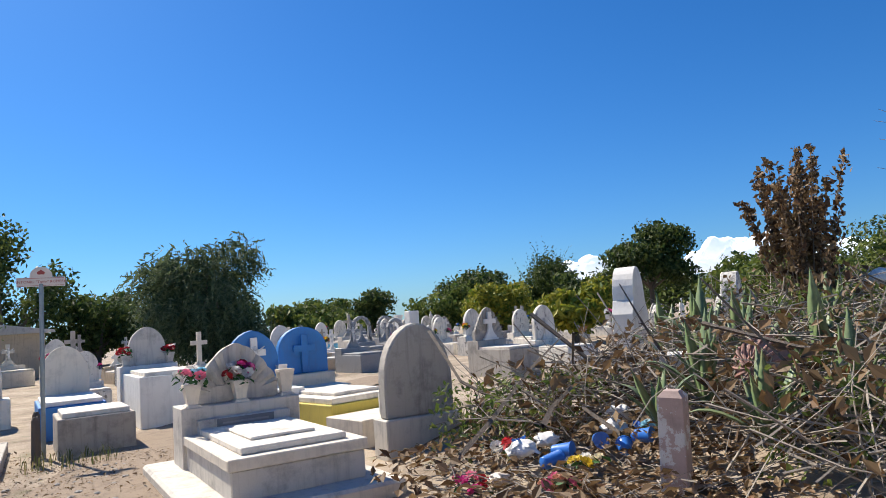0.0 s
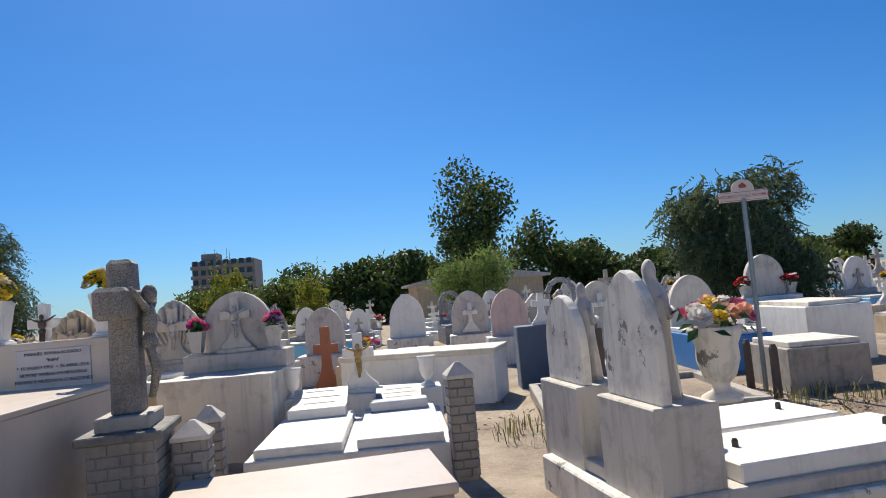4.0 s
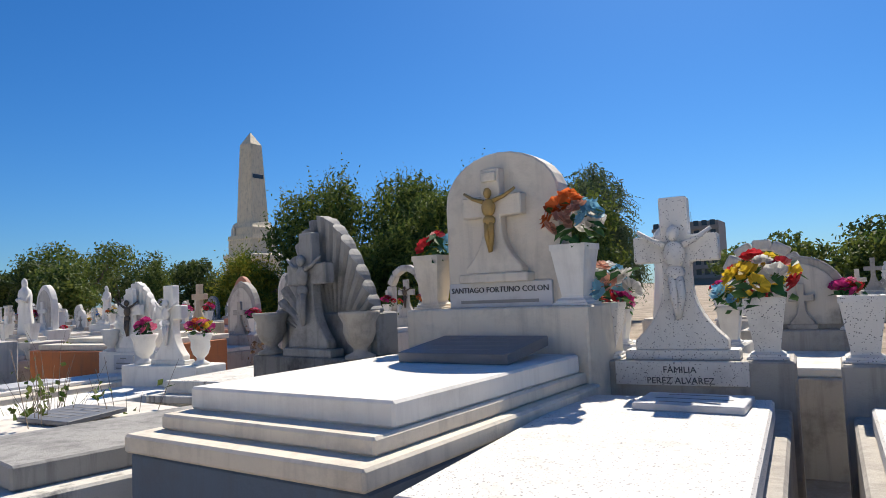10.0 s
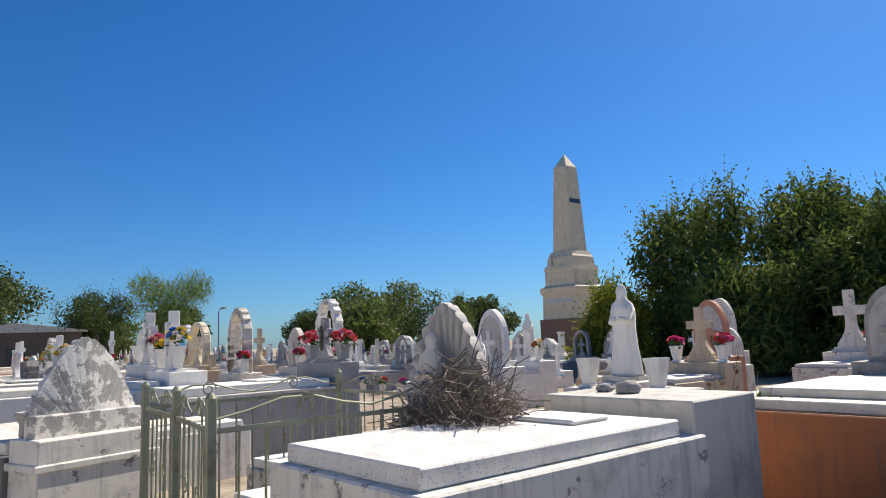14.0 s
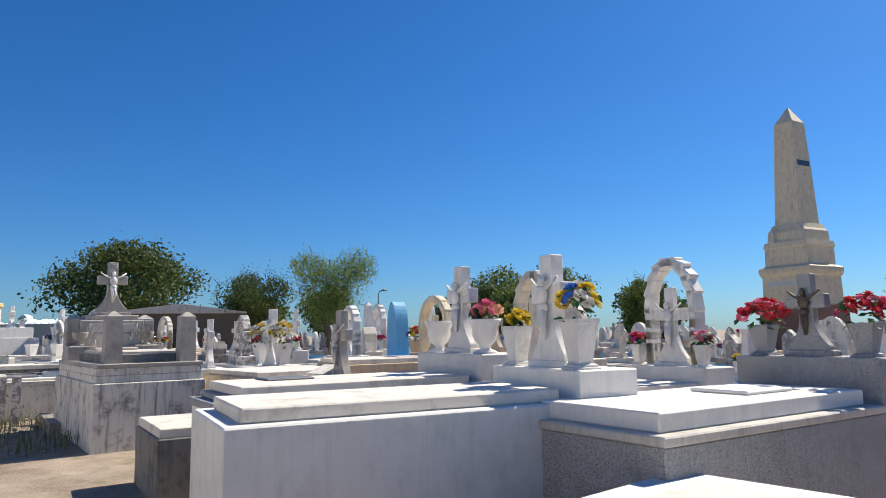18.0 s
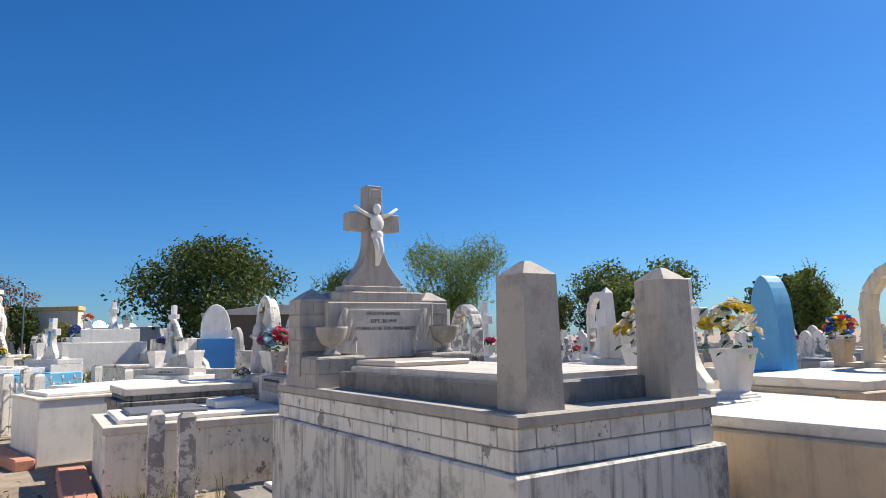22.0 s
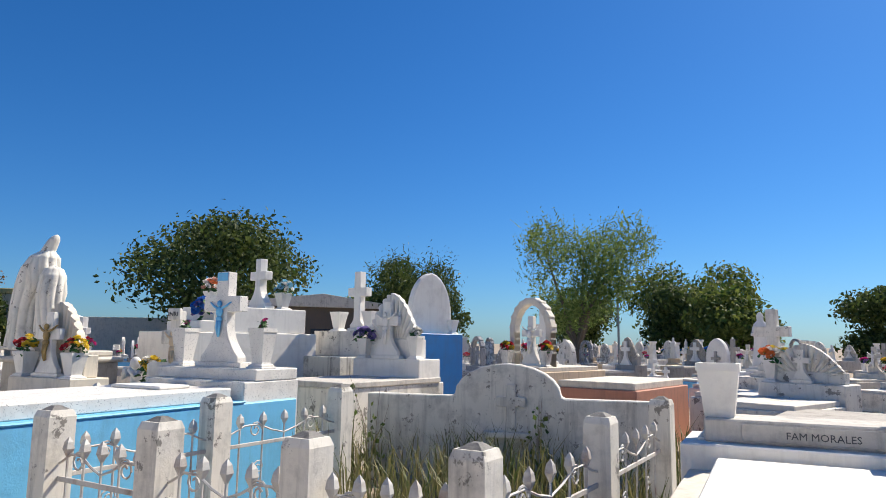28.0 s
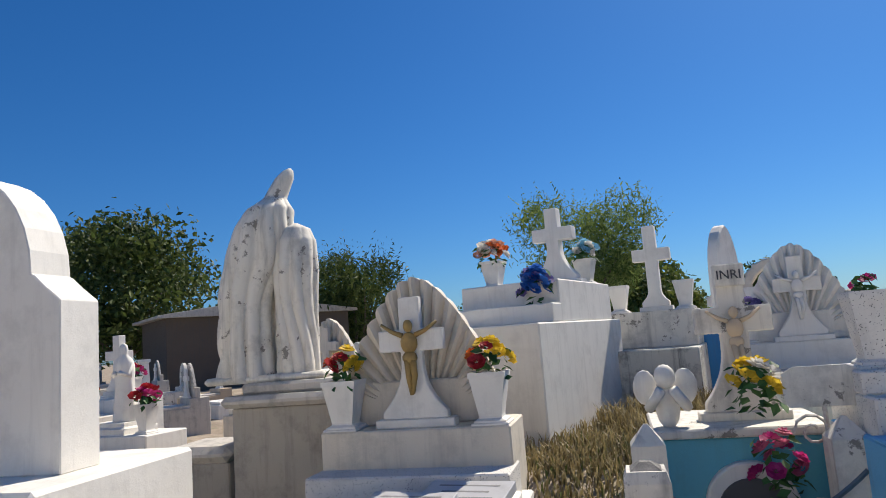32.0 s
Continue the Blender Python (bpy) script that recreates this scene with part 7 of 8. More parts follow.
part("parapet", box(-2.3, 2.3, -0.7, 0.7, 6.7, 7.0, 0.03), GATEYELLOW, gh)
for k in range(11):
    part("bracket", box(-2.6 + k * 0.5, -2.4 + k * 0.5, -1.0, -0.79, 5.9, 6.3, 0.02), OFFWHITE, gh)

# street lamps
for x, y, hh in ((-88.0, -8.5, 6.2), (-70.0, -8.0, 5.0), (-62, 20, 4.5)):
    lp = thing("street_lamp", pose(x, y, 0), "slim grey street lamp post", "street lamp", "street lamps")
    part("post", tube([(0, 0, -0.1), (0, 0, hh * 0.6), (0, 0, hh - 0.2), (0.25, 0, hh), (0.8, 0, hh + 0.05)], 0.06, 8, None, 0.035), STEEL, lp)
    part("lamp_head", box(0.7, 1.25, -0.12, 0.12, hh - 0.02, hh + 0.1, 0.03), STEEL, lp)

# hills
def hills():
    b = bmesh.new()
    rows = []
    for j, (dist, k) in enumerate(((430, 0.0), (520, 0.75), (600, 1.0), (760, 0.5))):
        rows.append([b.verts.new((dist * math.sin(a), dist * math.cos(a), -1 + k * (22 + 17 * noise.noise((a * 7.0, 0, 3)) + 6 * noise.noise((a * 25, j, 0))) * max(0.0, min(1.0, (a - 0.75) * 4))))
                     for a in [0.6 + i * 0.02 for i in range(75)]])
    for p, q in zip(rows, rows[1:]):
        for i in range(len(p) - 1):
            b.faces.new((p[i], p[i + 1], q[i + 1], q[i]))
    bmesh.ops.recalc_face_normals(b, faces=b.faces[:])
    return tagged(new("backdrop_hills", mesh_of("hills", b, stone("hazy_green_hills", (0.075, 0.105, 0.085), (0.04, 0.06, 0.04), stain=0.5, streak=0, rough=1.0), True)), "hazy green wooded hills", kind="structure")


hills()


def cloud(x, y, z, w, h, seed, mat):
    rng = random.Random(seed)
    b = bmesh.new()
    for k in range(90):
        u = rng.uniform(-1, 1)
        r = h * rng.uniform(0.07, 0.24) * (1.1 - abs(u) * 0.6)
        ball(b, (u * w / 2, rng.uniform(-0.2, 0.2) * h, rng.uniform(0, 0.6) * h * rng.uniform(0.5, 1.0) * (1 - abs(u) ** 1.5)), r * 1.5, r, r, 14, 9)
    for v in b.verts:
        q = noise.noise_vector(v.co * (7.0 / h)) * h * 0.07
        v.co += q
        v.co.z = max(v.co.z, -h * 0.05)
    c = new("backdrop_cloud", mesh_of("cloud", b, mat, True))
    c.matrix_basis = pose(x, y, z, 0, 0, -math.degrees(math.atan2(x, y)))
    return tagged(c, "low white cumulus cloud over the horizon", kind="structure")


cm, cns, cls = nodes_of("cloud_white_glow")
cns["Principled BSDF"].inputs["Base Color"].default_value = (0.8, 0.8, 0.8, 1)
cns["Principled BSDF"].inputs["Roughness"].default_value = 1.0
# pale blue emission stands in for sunlight scattered through the clouds
cns["Principled BSDF"].inputs["Emission Color"].default_value = (0.75, 0.85, 1.0, 1)
cns["Principled BSDF"].inputs["Emission Strength"].default_value = 0.55
cloud(925, 470, 40, 190, 80, 3, cm)
cloud(735, 590, 38, 130, 48, 4, cm)
cloud(1000, 380, 40, 150, 45, 5, cm)
cloud(-900, -20, 14, 120, 20, 6, cm)
cloud(-900, -130, 18, 90, 22, 7, cm)

# ---- tombs of the middle distance ----
def mid_tomb(x, y, top, kind, mat, label, flowers=(), rot=-2, hb=0.72, w=1.1, figure=None, seed=1, lid=None):
    """A tomb whose headpiece stands at (x, y) and ends at the height top."""
    e = grave(kind + "_tomb", x, y, rot, label)
    part("body", box(-w / 2, w / 2, -1.7, 0.3, -0.05, hb, 0.012), mat, e)
    part("lid", box(-w * 0.46, w * 0.46, -1.64, -0.3, hb - 0.001, hb + 0.07, 0.01), lid or LIDWHITE, e)
    part("head_block", box(-w / 2 - 0.004, w / 2 + 0.004, -0.26, 0.304, -0.05, hb + 0.26, 0.012), mat, e)
    z = hb + 0.259
    h = top - z
    if kind == "arch":
        arch_ring(e, 0, 0.02, z, 0.98, h, 0.2, mat, 0.14, 12)
        cross(e, 0, -0.06, z, h * 0.72, h * 0.36, h * 0.11, 0.08, mat, h * 0.36, figure=figure, steps=1)
    elif kind == "cross":
        cross(e, 0, -0.06, z, h, h * 0.5, h * 0.15, 0.12, mat, h * 0.46, figure=figure, steps=2)
    elif kind in ("gothic", "round"):
        headstone(e, 0, -0.06, z, 0.78, h, 0.15, mat, kind, h * 0.45, rim=PALEGREY if kind == "gothic" else None)
        cross(e, 0, -0.13, z, h * 0.62, h * 0.32, h * 0.09, 0.06, mat, h * 0.3, steps=1)
    elif kind == "shell":
        shell(e, 0, -0.06, z, 1.0, h, mat, 0.15, mat, figure, 15)
    elif kind == "pillar":
        part("pillar", square_lathe([(0.2, z), (0.2, z + 0.1), (0.15, z + 0.14), (0.1, top - 0.12), (0.01, top)]), mat, e)
    elif kind == "figure":
        part("pedestal", square_lathe([(0.22, z), (0.22, z + 0.06), (0.18, z + 0.08), (0.18, z + 0.12)]), mat, e)
        statue(pose(0, 0, z + 0.118), h - 0.118, WHITE, "", seed, 0.02, True, e)
    elif kind == "block":
        part("block", prism([(-0.36, z), (0.36, z), (0.36, top - 0.2), (0.24, top), (-0.36, top - 0.06)], -0.2, 0.2, 0.015), mat, e)
    for i, (sx, cs) in enumerate(flowers):
        square_vase(on(e, sx, -0.1, z - 0.001), 0.30, 0.18, WHITE, "white vase with cloth flowers" if cs else "empty white flared vase", cs, 12 if cs else 0, 0.14, 700 + seed * 3 + i, tall=0.18, scale=1.1)
    return e


R, PK, YL, WB = ("red", "red", "magenta"), ("pink", "magenta", "red"), ("yellow", "orange", "white"), ("white", "lightblue", "yellow")
mid_tomb(-24.42, 7.95, 2.52, "arch", WHITE, "white tomb with a tall lumpy arch over a crucifix", ((-0.6, PK), (0.6, ("pink", "white"))), w=1.5, figure=WHITE, seed=1)
mid_tomb(-25.65, 6.42, 2.39, "arch", OFFWHITE, "pale tomb with a cream arch and cross", ((0.5, PK),), seed=2)
mid_tomb(-33.56, 6.62, 2.21, "arch", WHITE, "white tomb with a slender white arch", seed=3)
mid_tomb(-40.6, 7.4, 2.36, "cross", WHITE, "white tomb with a broad white cross", ((0.45, R),), seed=4)
mid_tomb(-39.0, 9.8, 2.52, "arch", WHITE, "white tomb with a gothic arch headpiece", ((0.5, R),), seed=5)
mid_tomb(-37.3, 8.7, 2.5, "pillar", WHITE, "white tomb with a slim tapering pillar", seed=6)
mid_tomb(-38.3, 11.4, 2.62, "round", WHITE, "white tomb with a tall rounded stone", ((0.4, R),), seed=7)
mid_tomb(-36.5, 8.3, 1.7, "block", OFFWHITE, "cream tomb with a slanted block", ((0.4, ()),), seed=8)
mid_tomb(-35.9, 4.5, 2.05, "arch", WHITE_PEEL, "old peeling tomb with a creeper-hung arch", seed=9)
mid_tomb(-34.4, 3.4, 1.9, "cross", WHITE, "white tomb with a figure on the cross", seed=10, figure=WHITE, hb=0.5)
mid_tomb(-11.85, 12.33, 2.11, "arch", PALEGREY, "grey tomb with an arch, bronze figure and red flowers", ((-0.45, PK), (0.5, ("red", "orange", "pink"))), figure=BRONZE, seed=11)
mid_tomb(-12.1, 17.2, 2.0, "shell", WHITE, "white tomb with a shell headstone and figure", seed=12, figure=WHITE)
mid_tomb(-15.33, 6.17, 2.02, "figure", PALEGREY, "grey tomb with a pale robed figure between vases", ((-0.42, ()), (0.42, ())), w=1.3, seed=13)
mid_tomb(-17.64, 11.6, 1.95, "cross", BEIGE, "yellowed stone cross between vases of red flowers", ((-0.45, R), (0.45, R)), seed=14)
mid_tomb(-14.73, 11.97, 2.11, "gothic", GREY, "grey tomb with a deep pointed niche stone", seed=15)
mid_tomb(-13.5, 9.2, 1.85, "gothic", GREY, "weathered grey tomb with pink flowers", ((0.4, PK),), seed=16, hb=0.6)
mid_tomb(-12.5, 10.8, 1.94, "gothic", PALEGREY, "grey tomb with a pointed stone and dark red flowers", ((-0.45, R), (0.45, PK)), seed=17)
mid_tomb(-16.9, 16.4, 2.3, "cross", WHITE_OLD, "old white tomb with a tall cross", ((0.4, R),), seed=18)
mid_tomb(-20.6, 17.8, 2.4, "gothic", WHITE_OLD, "pale tomb with a pointed white stone", seed=19)
mid_tomb(-18.9, 14.2, 2.2, "gothic", SALMON, "faded pink tomb with a pointed stone", ((0.4, R),), seed=20, lid=PINK)
mid_tomb(-2.42, 7.1, 2.15, "arch", PALEGREY, "grey tomb with a scalloped arch over a crucifix", ((-0.5, YL),), figure=PALEGREY, seed=21)
mid_tomb(-4.88, 6.0, 2.16, "figure", WHITE_OLD, "white tomb with a tall robed figure", ((0.45, WB), (-0.45, R)), seed=22)
mid_tomb(-0.80, 8.5, 1.92, "cross", WHITE, "white block tomb with a bronze figure on the cross", ((-0.42, YL), (0.45, ("peach", "yellow", "pink"))), figure=BRONZE, seed=23, w=1.3, lid=WHITE)
mid_tomb(-4.5, 9.4, 1.97, "arch", PALEGREY, "grey arch tomb with red flowers", ((-0.5, R), (0.4, R)), seed=24)
mid_tomb(-4.0, 7.6, 1.7, "gothic", GREY, "grey pointed stone with pink flowers", ((0.4, PK), (-0.4, R)), seed=25)
mid_tomb(-7.3, 8.4, 1.9, "cross", WHITE, "white crucifix tomb with mixed flowers", ((-0.4, WB), (0.4, YL)), figure=WHITE, seed=26)
mid_tomb(-8.4, 13.4, 1.9, "shell", OFFWHITE, "pale shell-headed tomb with red flowers", ((0.5, R),), seed=27)
mid_tomb(-20.9, 9.6, 2.1, "gothic", WHITE, "white pointed stone on a plain tomb", ((-0.4, R),), seed=28)
mid_tomb(-22.4, 12.2, 2.1, "figure", WHITE, "white tomb with a slender robed figure", ((0.4, YL),), seed=29)
mid_tomb(-27.6, 8.8, 2.0, "gothic", OFFWHITE, "rounded pale stone on a plain tomb", ((0.4, PK),), seed=30)
mid_tomb(-31.2, 9.4, 2.1, "cross", BEIGE, "beige tomb with a broad stone cross", seed=31)

mid_tomb(-43.4, 6.0, 2.05, "cross", WHITE_OLD, "old white tomb with a flared cross", ((0.42, R),), rot=14, seed=32)
mid_tomb(-42.2, 5.0, 1.5, "shell", WHITE_OLD, "white tomb with a small shell stone", ((-0.42, YL),), rot=12, seed=33)
mid_tomb(-39.4, 5.6, 1.8, "cross", GREY, "mould-dark tomb with a grey cross and weeds", ((0.42, R),), rot=16, seed=34, w=1.3)
mid_tomb(-38.0, 4.2, 1.35, "block", DARKGREY, "blackened low tomb with a square block", (), rot=14, seed=35)
mid_tomb(-44.8, 7.6, 2.1, "figure", WHITE, "white tomb with a small robed figure", ((0.4, WB),), rot=12, seed=36)
mid_tomb(-48.6, 5.4, 2.2, "cross", WHITE, "tall white cross on a plain tomb", ((-0.4, R),), rot=14, seed=37)
mid_tomb(-50.2, 2.6, 2.0, "gothic", PALEGREY, "pale pointed stone on a plain tomb", (), rot=16, seed=38)
mid_tomb(-51.4, -1.2, 1.9, "shell", OFFWHITE, "cream tomb with a shell stone", (), rot=22, seed=39)
mid_tomb(-50.4, -4.4, 1.7, "figure", WHITE, "white tomb with a small seated-looking figure", ((0.4, R),), rot=26, seed=40, hb=0.5)
mid_tomb(-53.5, -3.6, 1.9, "cross", WHITE, "white tomb with a plain cross", ((0.4, R),), rot=24, seed=41)
mid_tomb(-52.0, -7.0, 1.6, "shell", BEIGE, "beige tomb with a low shell stone", (), rot=30, seed=42, hb=0.5)

# ---- the field of graves further off ----
def far_proto(kind, i):
    """One kind of modest tomb for the wide field."""
    paint = (WHITE, WHITE_OLD, OFFWHITE, GREY, WHITE_PEEL, BEIGE, GREYTERR, PALEGREY)[i % 8]
    names = {"cross": "white tomb with a tall plain cross", "crucifix": "pale tomb with a flared crucifix", "gothic": "tomb with a pointed pale headstone",
             "round": "tomb with a rounded pale headstone", "shell": "tomb with a fluted shell headstone", "arch": "tomb with an open stone arch and cross",
             "figure": "tomb with a pale robed figure", "double": "wide tomb with double lids and low cross", "grey": "grey weathered tomb with a stone cross", "column": "tomb with a broken square column",
             "blue": "tomb with a sky-blue base and white stone", "shrine": "tomb with a small gabled shrine"}
    e = grave(kind + "_tomb", 0, 0, 0, names[kind], group="graves of the far field")
    w, l = 1.05 + 0.1 * (i % 3), 2.0
    hb = 0.34 + 0.13 * (i % 4)
    base = SKYBLUE if kind == "blue" else paint
    body(e, w, l, hb, base)
    slab(e, w * 0.94, 0.06, 1.45, hb, 0.07, LIDWHITE if i % 2 else paint)
    slab(e, w, 1.45, 1.98, hb - 0.01, 0.26, paint, "head_block")
    z = hb + 0.25
    if kind in ("cross", "grey"):
        cross(e, 0, 1.62, z, 1.0 + 0.15 * (i % 3), 0.56, 0.15, 0.13, GREY if kind == "grey" else paint, 0.46 if i % 2 else None, steps=2)
    elif kind == "crucifix":
        cross(e, 0, 1.62, z, 0.95, 0.5, 0.15, 0.1, paint, 0.5, figure=WHITE, steps=1)
    elif kind in ("gothic", "round", "blue"):
        headstone(e, 0, 1.62, z, 0.82, 0.95 + 0.12 * (i % 2), 0.15, WHITE if kind == "blue" else paint, "gothic" if kind != "round" else "round", 0.45)
        cross(e, 0, 1.55, z, 0.66, 0.34, 0.09, 0.06, paint, 0.32, steps=1)
    elif kind == "shell":
        shell(e, 0, 1.6, z, 1.0, 0.95, paint, 0.14, WHITE, None, 13)
    elif kind == "arch":
        arch_ring(e, 0, 1.7, z, 0.9, 1.1, 0.18, paint, 0.14, 12)
        cross(e, 0, 1.65, z, 0.75, 0.4, 0.11, 0.08, paint, 0.36, steps=1)
    elif kind == "figure":
        part("pedestal", square_lathe([(0.24, z - 0.002), (0.24, z + 0.1), (0.19, z + 0.14), (0.19, z + 0.3), (0.23, z + 0.34)]), paint, e)
        statue(pose(0, 1.7, z + 0.335), 0.95, WHITE, "", i, 0.02, True, e)
        e.children[-2].matrix_basis = pose(0, 1.7, 0)
    elif kind == "double":
        cross(e, 0, 1.62, z, 0.6, 0.36, 0.12, 0.1, WHITE, 0.36, steps=2)
    elif kind == "column":
        part("column", square_lathe([(0.2, z - 0.002), (0.2, z + 0.12), (0.14, z + 0.18), (0.11, z + 1.1), (0.15, z + 1.14), (0.15, z + 1.22)]), paint, e, at=pose(0, 1.7, 0))
    elif kind == "shrine":
        part("shrine", prism([(-0.4, z - 0.002), (0.4, z - 0.002), (0.4, z + 0.75), (0, z + 1.15), (-0.4, z + 0.75)], 1.5, 1.95, 0.015), paint, e)
        part("niche", prism([(-0.2, z + 0.1), (0.2, z + 0.1), (0.2, z + 0.6), (0, z + 0.8), (-0.2, z + 0.6)], 1.485, 1.502, 0.002), GREY, e)
    return e, z


def keep_out(x, y):
    """Ground that is kept free: lanes, hedge, monument, buildings."""
    if math.hypot(x + 39.3, y - 34.2) < 4.0 or (-30 < x < -6 and y > 20.5) or (-31 < x < -28 and y > 22):
        return True
    for a, c in (((8, -4), (12.4, 7.2)), ((12.4, 7.2), (18, 10.5)), ((18, 10.5), (30, 13))):
        p, q, r = Vector(a), Vector(c), Vector((x, y + 1.0))
        k = max(0, min(1, (r - p).dot(q - p) / (q - p).length_squared))
        if (p + (q - p) * k - r).length < 1.8:
            return True
    if -11.8 < x < -6.6 and y < 10.0:
        return True
    if (-81 < x < -66 and 3 < y < 13) or (5 < x < 14 and y > 32) or math.hypot(x - 15.6, y - 17.6) < 2.0 or math.hypot(x + 56.6, y - 13.6) < 1.2:
        return True
    return False


def lane_y(x):
    """The near edge of the graves along the lane."""
    pts = [(-80, -27), (-64, -17.5), (-52, -10.5), (-47, -5.5), (-44, 1.5), (-37, 3.2), (-30, 5.0), (-19, 5.5), (0, 6.5), (8, 7.5), (20, 5.0), (60, 2)]
    for (x0, y0), (x1, y1) in zip(pts, pts[1:]):
        if x0 <= x <= x1:
            return y0 + (y1 - y0) * (x - x0) / (x1 - x0)
    return 30


def field():
    kinds = ["cross", "gothic", "crucifix", "shell", "round", "figure", "arch", "grey", "column", "gothic", "cross", "blue", "shrine", "double", "crucifix", "shell"]
    protos = [far_proto(k, i) for i, k in enumerate(kinds)]
    sets = (("red", "red", "pink"), ("yellow", "orange"), ("pink", "white", "magenta"), ("blue", "white"), ("red", "white", "yellow"), ("magenta", "purple"))
    vases = [square_vase(pose(0, 0, 0), 0.30, 0.17, WHITE, "white vase with faded cloth flowers" if i % 2 else "white vase with bright cloth flowers", s, 6, 0.12, 900 + i, "vases of the far field", 0.17, 1.35) for i, s in enumerate(sets)]
    taken = [(o.matrix_basis.translation.x, o.matrix_basis.translation.y + (1.0 if o.matrix_basis.translation.z < 0.05 else 0.0)) for o in scene.objects if o.parent is None and o.name.split(".")[0] not in ("ground", "path", "path_lane", "sun", "camera", "tree")]
    rng = random.Random(77)
    used = [0] * len(protos)
    y = -24.0
    row = 0
    while y < 41:
        x = -79.0 + rng.uniform(0, 1.5)
        while x < 36:
            px, py = x + rng.uniform(-0.3, 0.3), y + rng.uniform(-0.5, 0.5)
            x += rng.choice((1.9, 2.2, 2.6, 3.4)) * (1.0 if y < 22 else 1.35)
            if py < lane_y(px) or keep_out(px, py + 1.0) or (y > 26 and rng.random() < 0.25):
                continue
            if min((px - a) ** 2 + (py + 1.0 - c) ** 2 for a, c in taken) < 1.95 ** 2:
                continue
            k = rng.randrange(len(protos))
            e, z = protos[k]
            m = pose(px, py, 0, 0, 0, rng.gauss(-3, 4)) @ Matrix.Scale(rng.uniform(0.8, 1.0) if y < 22 else 1.0, 4)
            if used[k]:
                copy_thing(e, m)
            else:
                e.matrix_basis = m
            used[k] += 1
            if rng.random() < 0.36 and row < 22:
                for sx in ((-0.38,), (0.38,), (-0.38, 0.38))[rng.randrange(3)]:
                    copy_thing(vases[rng.randrange(len(vases))], m @ pose(sx, 1.6, z - 0.001))
        y += rng.choice((2.5, 2.9, 3.3))
        row += 1
    for i, v in enumerate(vases):
        v.matrix_basis = pose(-33.0 + i * 1.1, 12.2, 0.0)
    for (e, z), n in zip(protos, used):
        if not n:
            e.matrix_basis = pose(-60 + protos.index((e, z)) * 2.0, 33.0, 0)


field()

# ---- brush heap, weeds, litter ----
def mound():
    b = bmesh.new()
    n, m = 34, 26
    vs = []
    for i in range(n):
        col = []
        for j in range(m):
            x, y = 10.4 + 13.0 * i / (n - 1), -6.4 + 7.6 * j / (m - 1)
            edge = min(1.0, i / 7, (n - 1 - i) / 5, j / 6, (m - 1 - j) / 4)
            z = -0.06 + (edge * edge * (3 - 2 * edge)) * (0.34 + 0.16 * noise.noise((x * 0.7, y * 0.7, 2))) + 0.03 * noise.noise((x * 3, y * 3, 0)) * edge
            col.append(b.verts.new((x, y, z)))
        vs.append(col)
    for i in range(n - 1):
        for j in range(m - 1):
            b.faces.new((vs[i][j], vs[i + 1][j], vs[i + 1][j + 1], vs[i][j + 1]))
    return tagged(new("earth_mound", mesh_of("earth_mound", b, SOIL, True)), "low mound of brown earth under dead branches", kind="structure")


mound()


def sticks(name, spots, count, seed, mat, label, length=(0.5, 1.5), r=(0.004, 0.014), flat=0.45, category="brush"):
    """A heap of crooked dead branches over ellipsoid spots."""
    rng = random.Random(seed)
    verts, faces = [], []
    for k in range(count):
        cx, cy, cz, rx, ry, rz = spots[rng.randrange(len(spots))]
        a, q = rng.uniform(0, 6.283), math.sqrt(rng.random())
        p = Vector((cx + rx * q * math.cos(a), cy + ry * q * math.sin(a), max(0.05, cz + rz * rng.uniform(-1, 1) * math.sqrt(max(0, 1 - q * q)))))
        d = Vector((rng.gauss(0, 1), rng.gauss(0, 1), rng.gauss(0, flat))).normalized()
        ln, w = rng.uniform(*length), rng.uniform(*r)
        rings = []
        for s in range(4):
            c = p + d * ln * (s / 3 - 0.5) + Vector((rng.gauss(0, 1), rng.gauss(0, 1), rng.gauss(0, 0.7))) * ln * 0.06
            c.z = max(0.03, c.z)
            u = d.cross(Vector((0.2, 0.1, 1))).normalized()
            v = d.cross(u)
            ww = w * (1 - 0.25 * s)
            base = len(verts)
            for h in range(3):
                g = 2.0944 * h
                verts.append(c + u * math.cos(g) * ww + v * math.sin(g) * ww)
            rings.append(base)
        for i0, i1 in zip(rings, rings[1:]):
            for h in range(3):
                faces.append((i0 + h, i0 + (h + 1) % 3, i1 + (h + 1) % 3, i1 + h))
    me = bpy.data.meshes.new(name)
    me.from_pydata([tuple(v) for v in verts], [], faces)
    me.materials.append(mat)
    return tagged(new(name, me), label, category, kind="stuff")


GREYTWIG = stone("grey_dead_branches", (0.30, 0.26, 0.215), stain=0.4, streak=0.0, bump=0.4)
HEAP = [(13.4, -0.4, 0.5, 1.6, 1.0, 0.45), (15.0, -1.0, 0.75, 2.0, 1.4, 0.55), (14.0, -2.6, 0.7, 1.8, 1.2, 0.6), (16.5, -2.4, 0.9, 2.4, 1.6, 0.75), (18.5, -1.0, 1.0, 2.4, 1.6, 0.85), (13.0, -3.8, 0.6, 1.4, 1.2, 0.55)]
sticks("brush_heap", HEAP, 2300, 11, GREYTWIG, "heap of grey dead branches and stalks", (0.4, 1.7), (0.004, 0.013))
sticks("brush_heap_thick", HEAP[:4], 60, 12, BARK_AND_SHADE, "thicker crooked dead branches on the heap", (1.2, 2.6), (0.018, 0.035), 0.3)
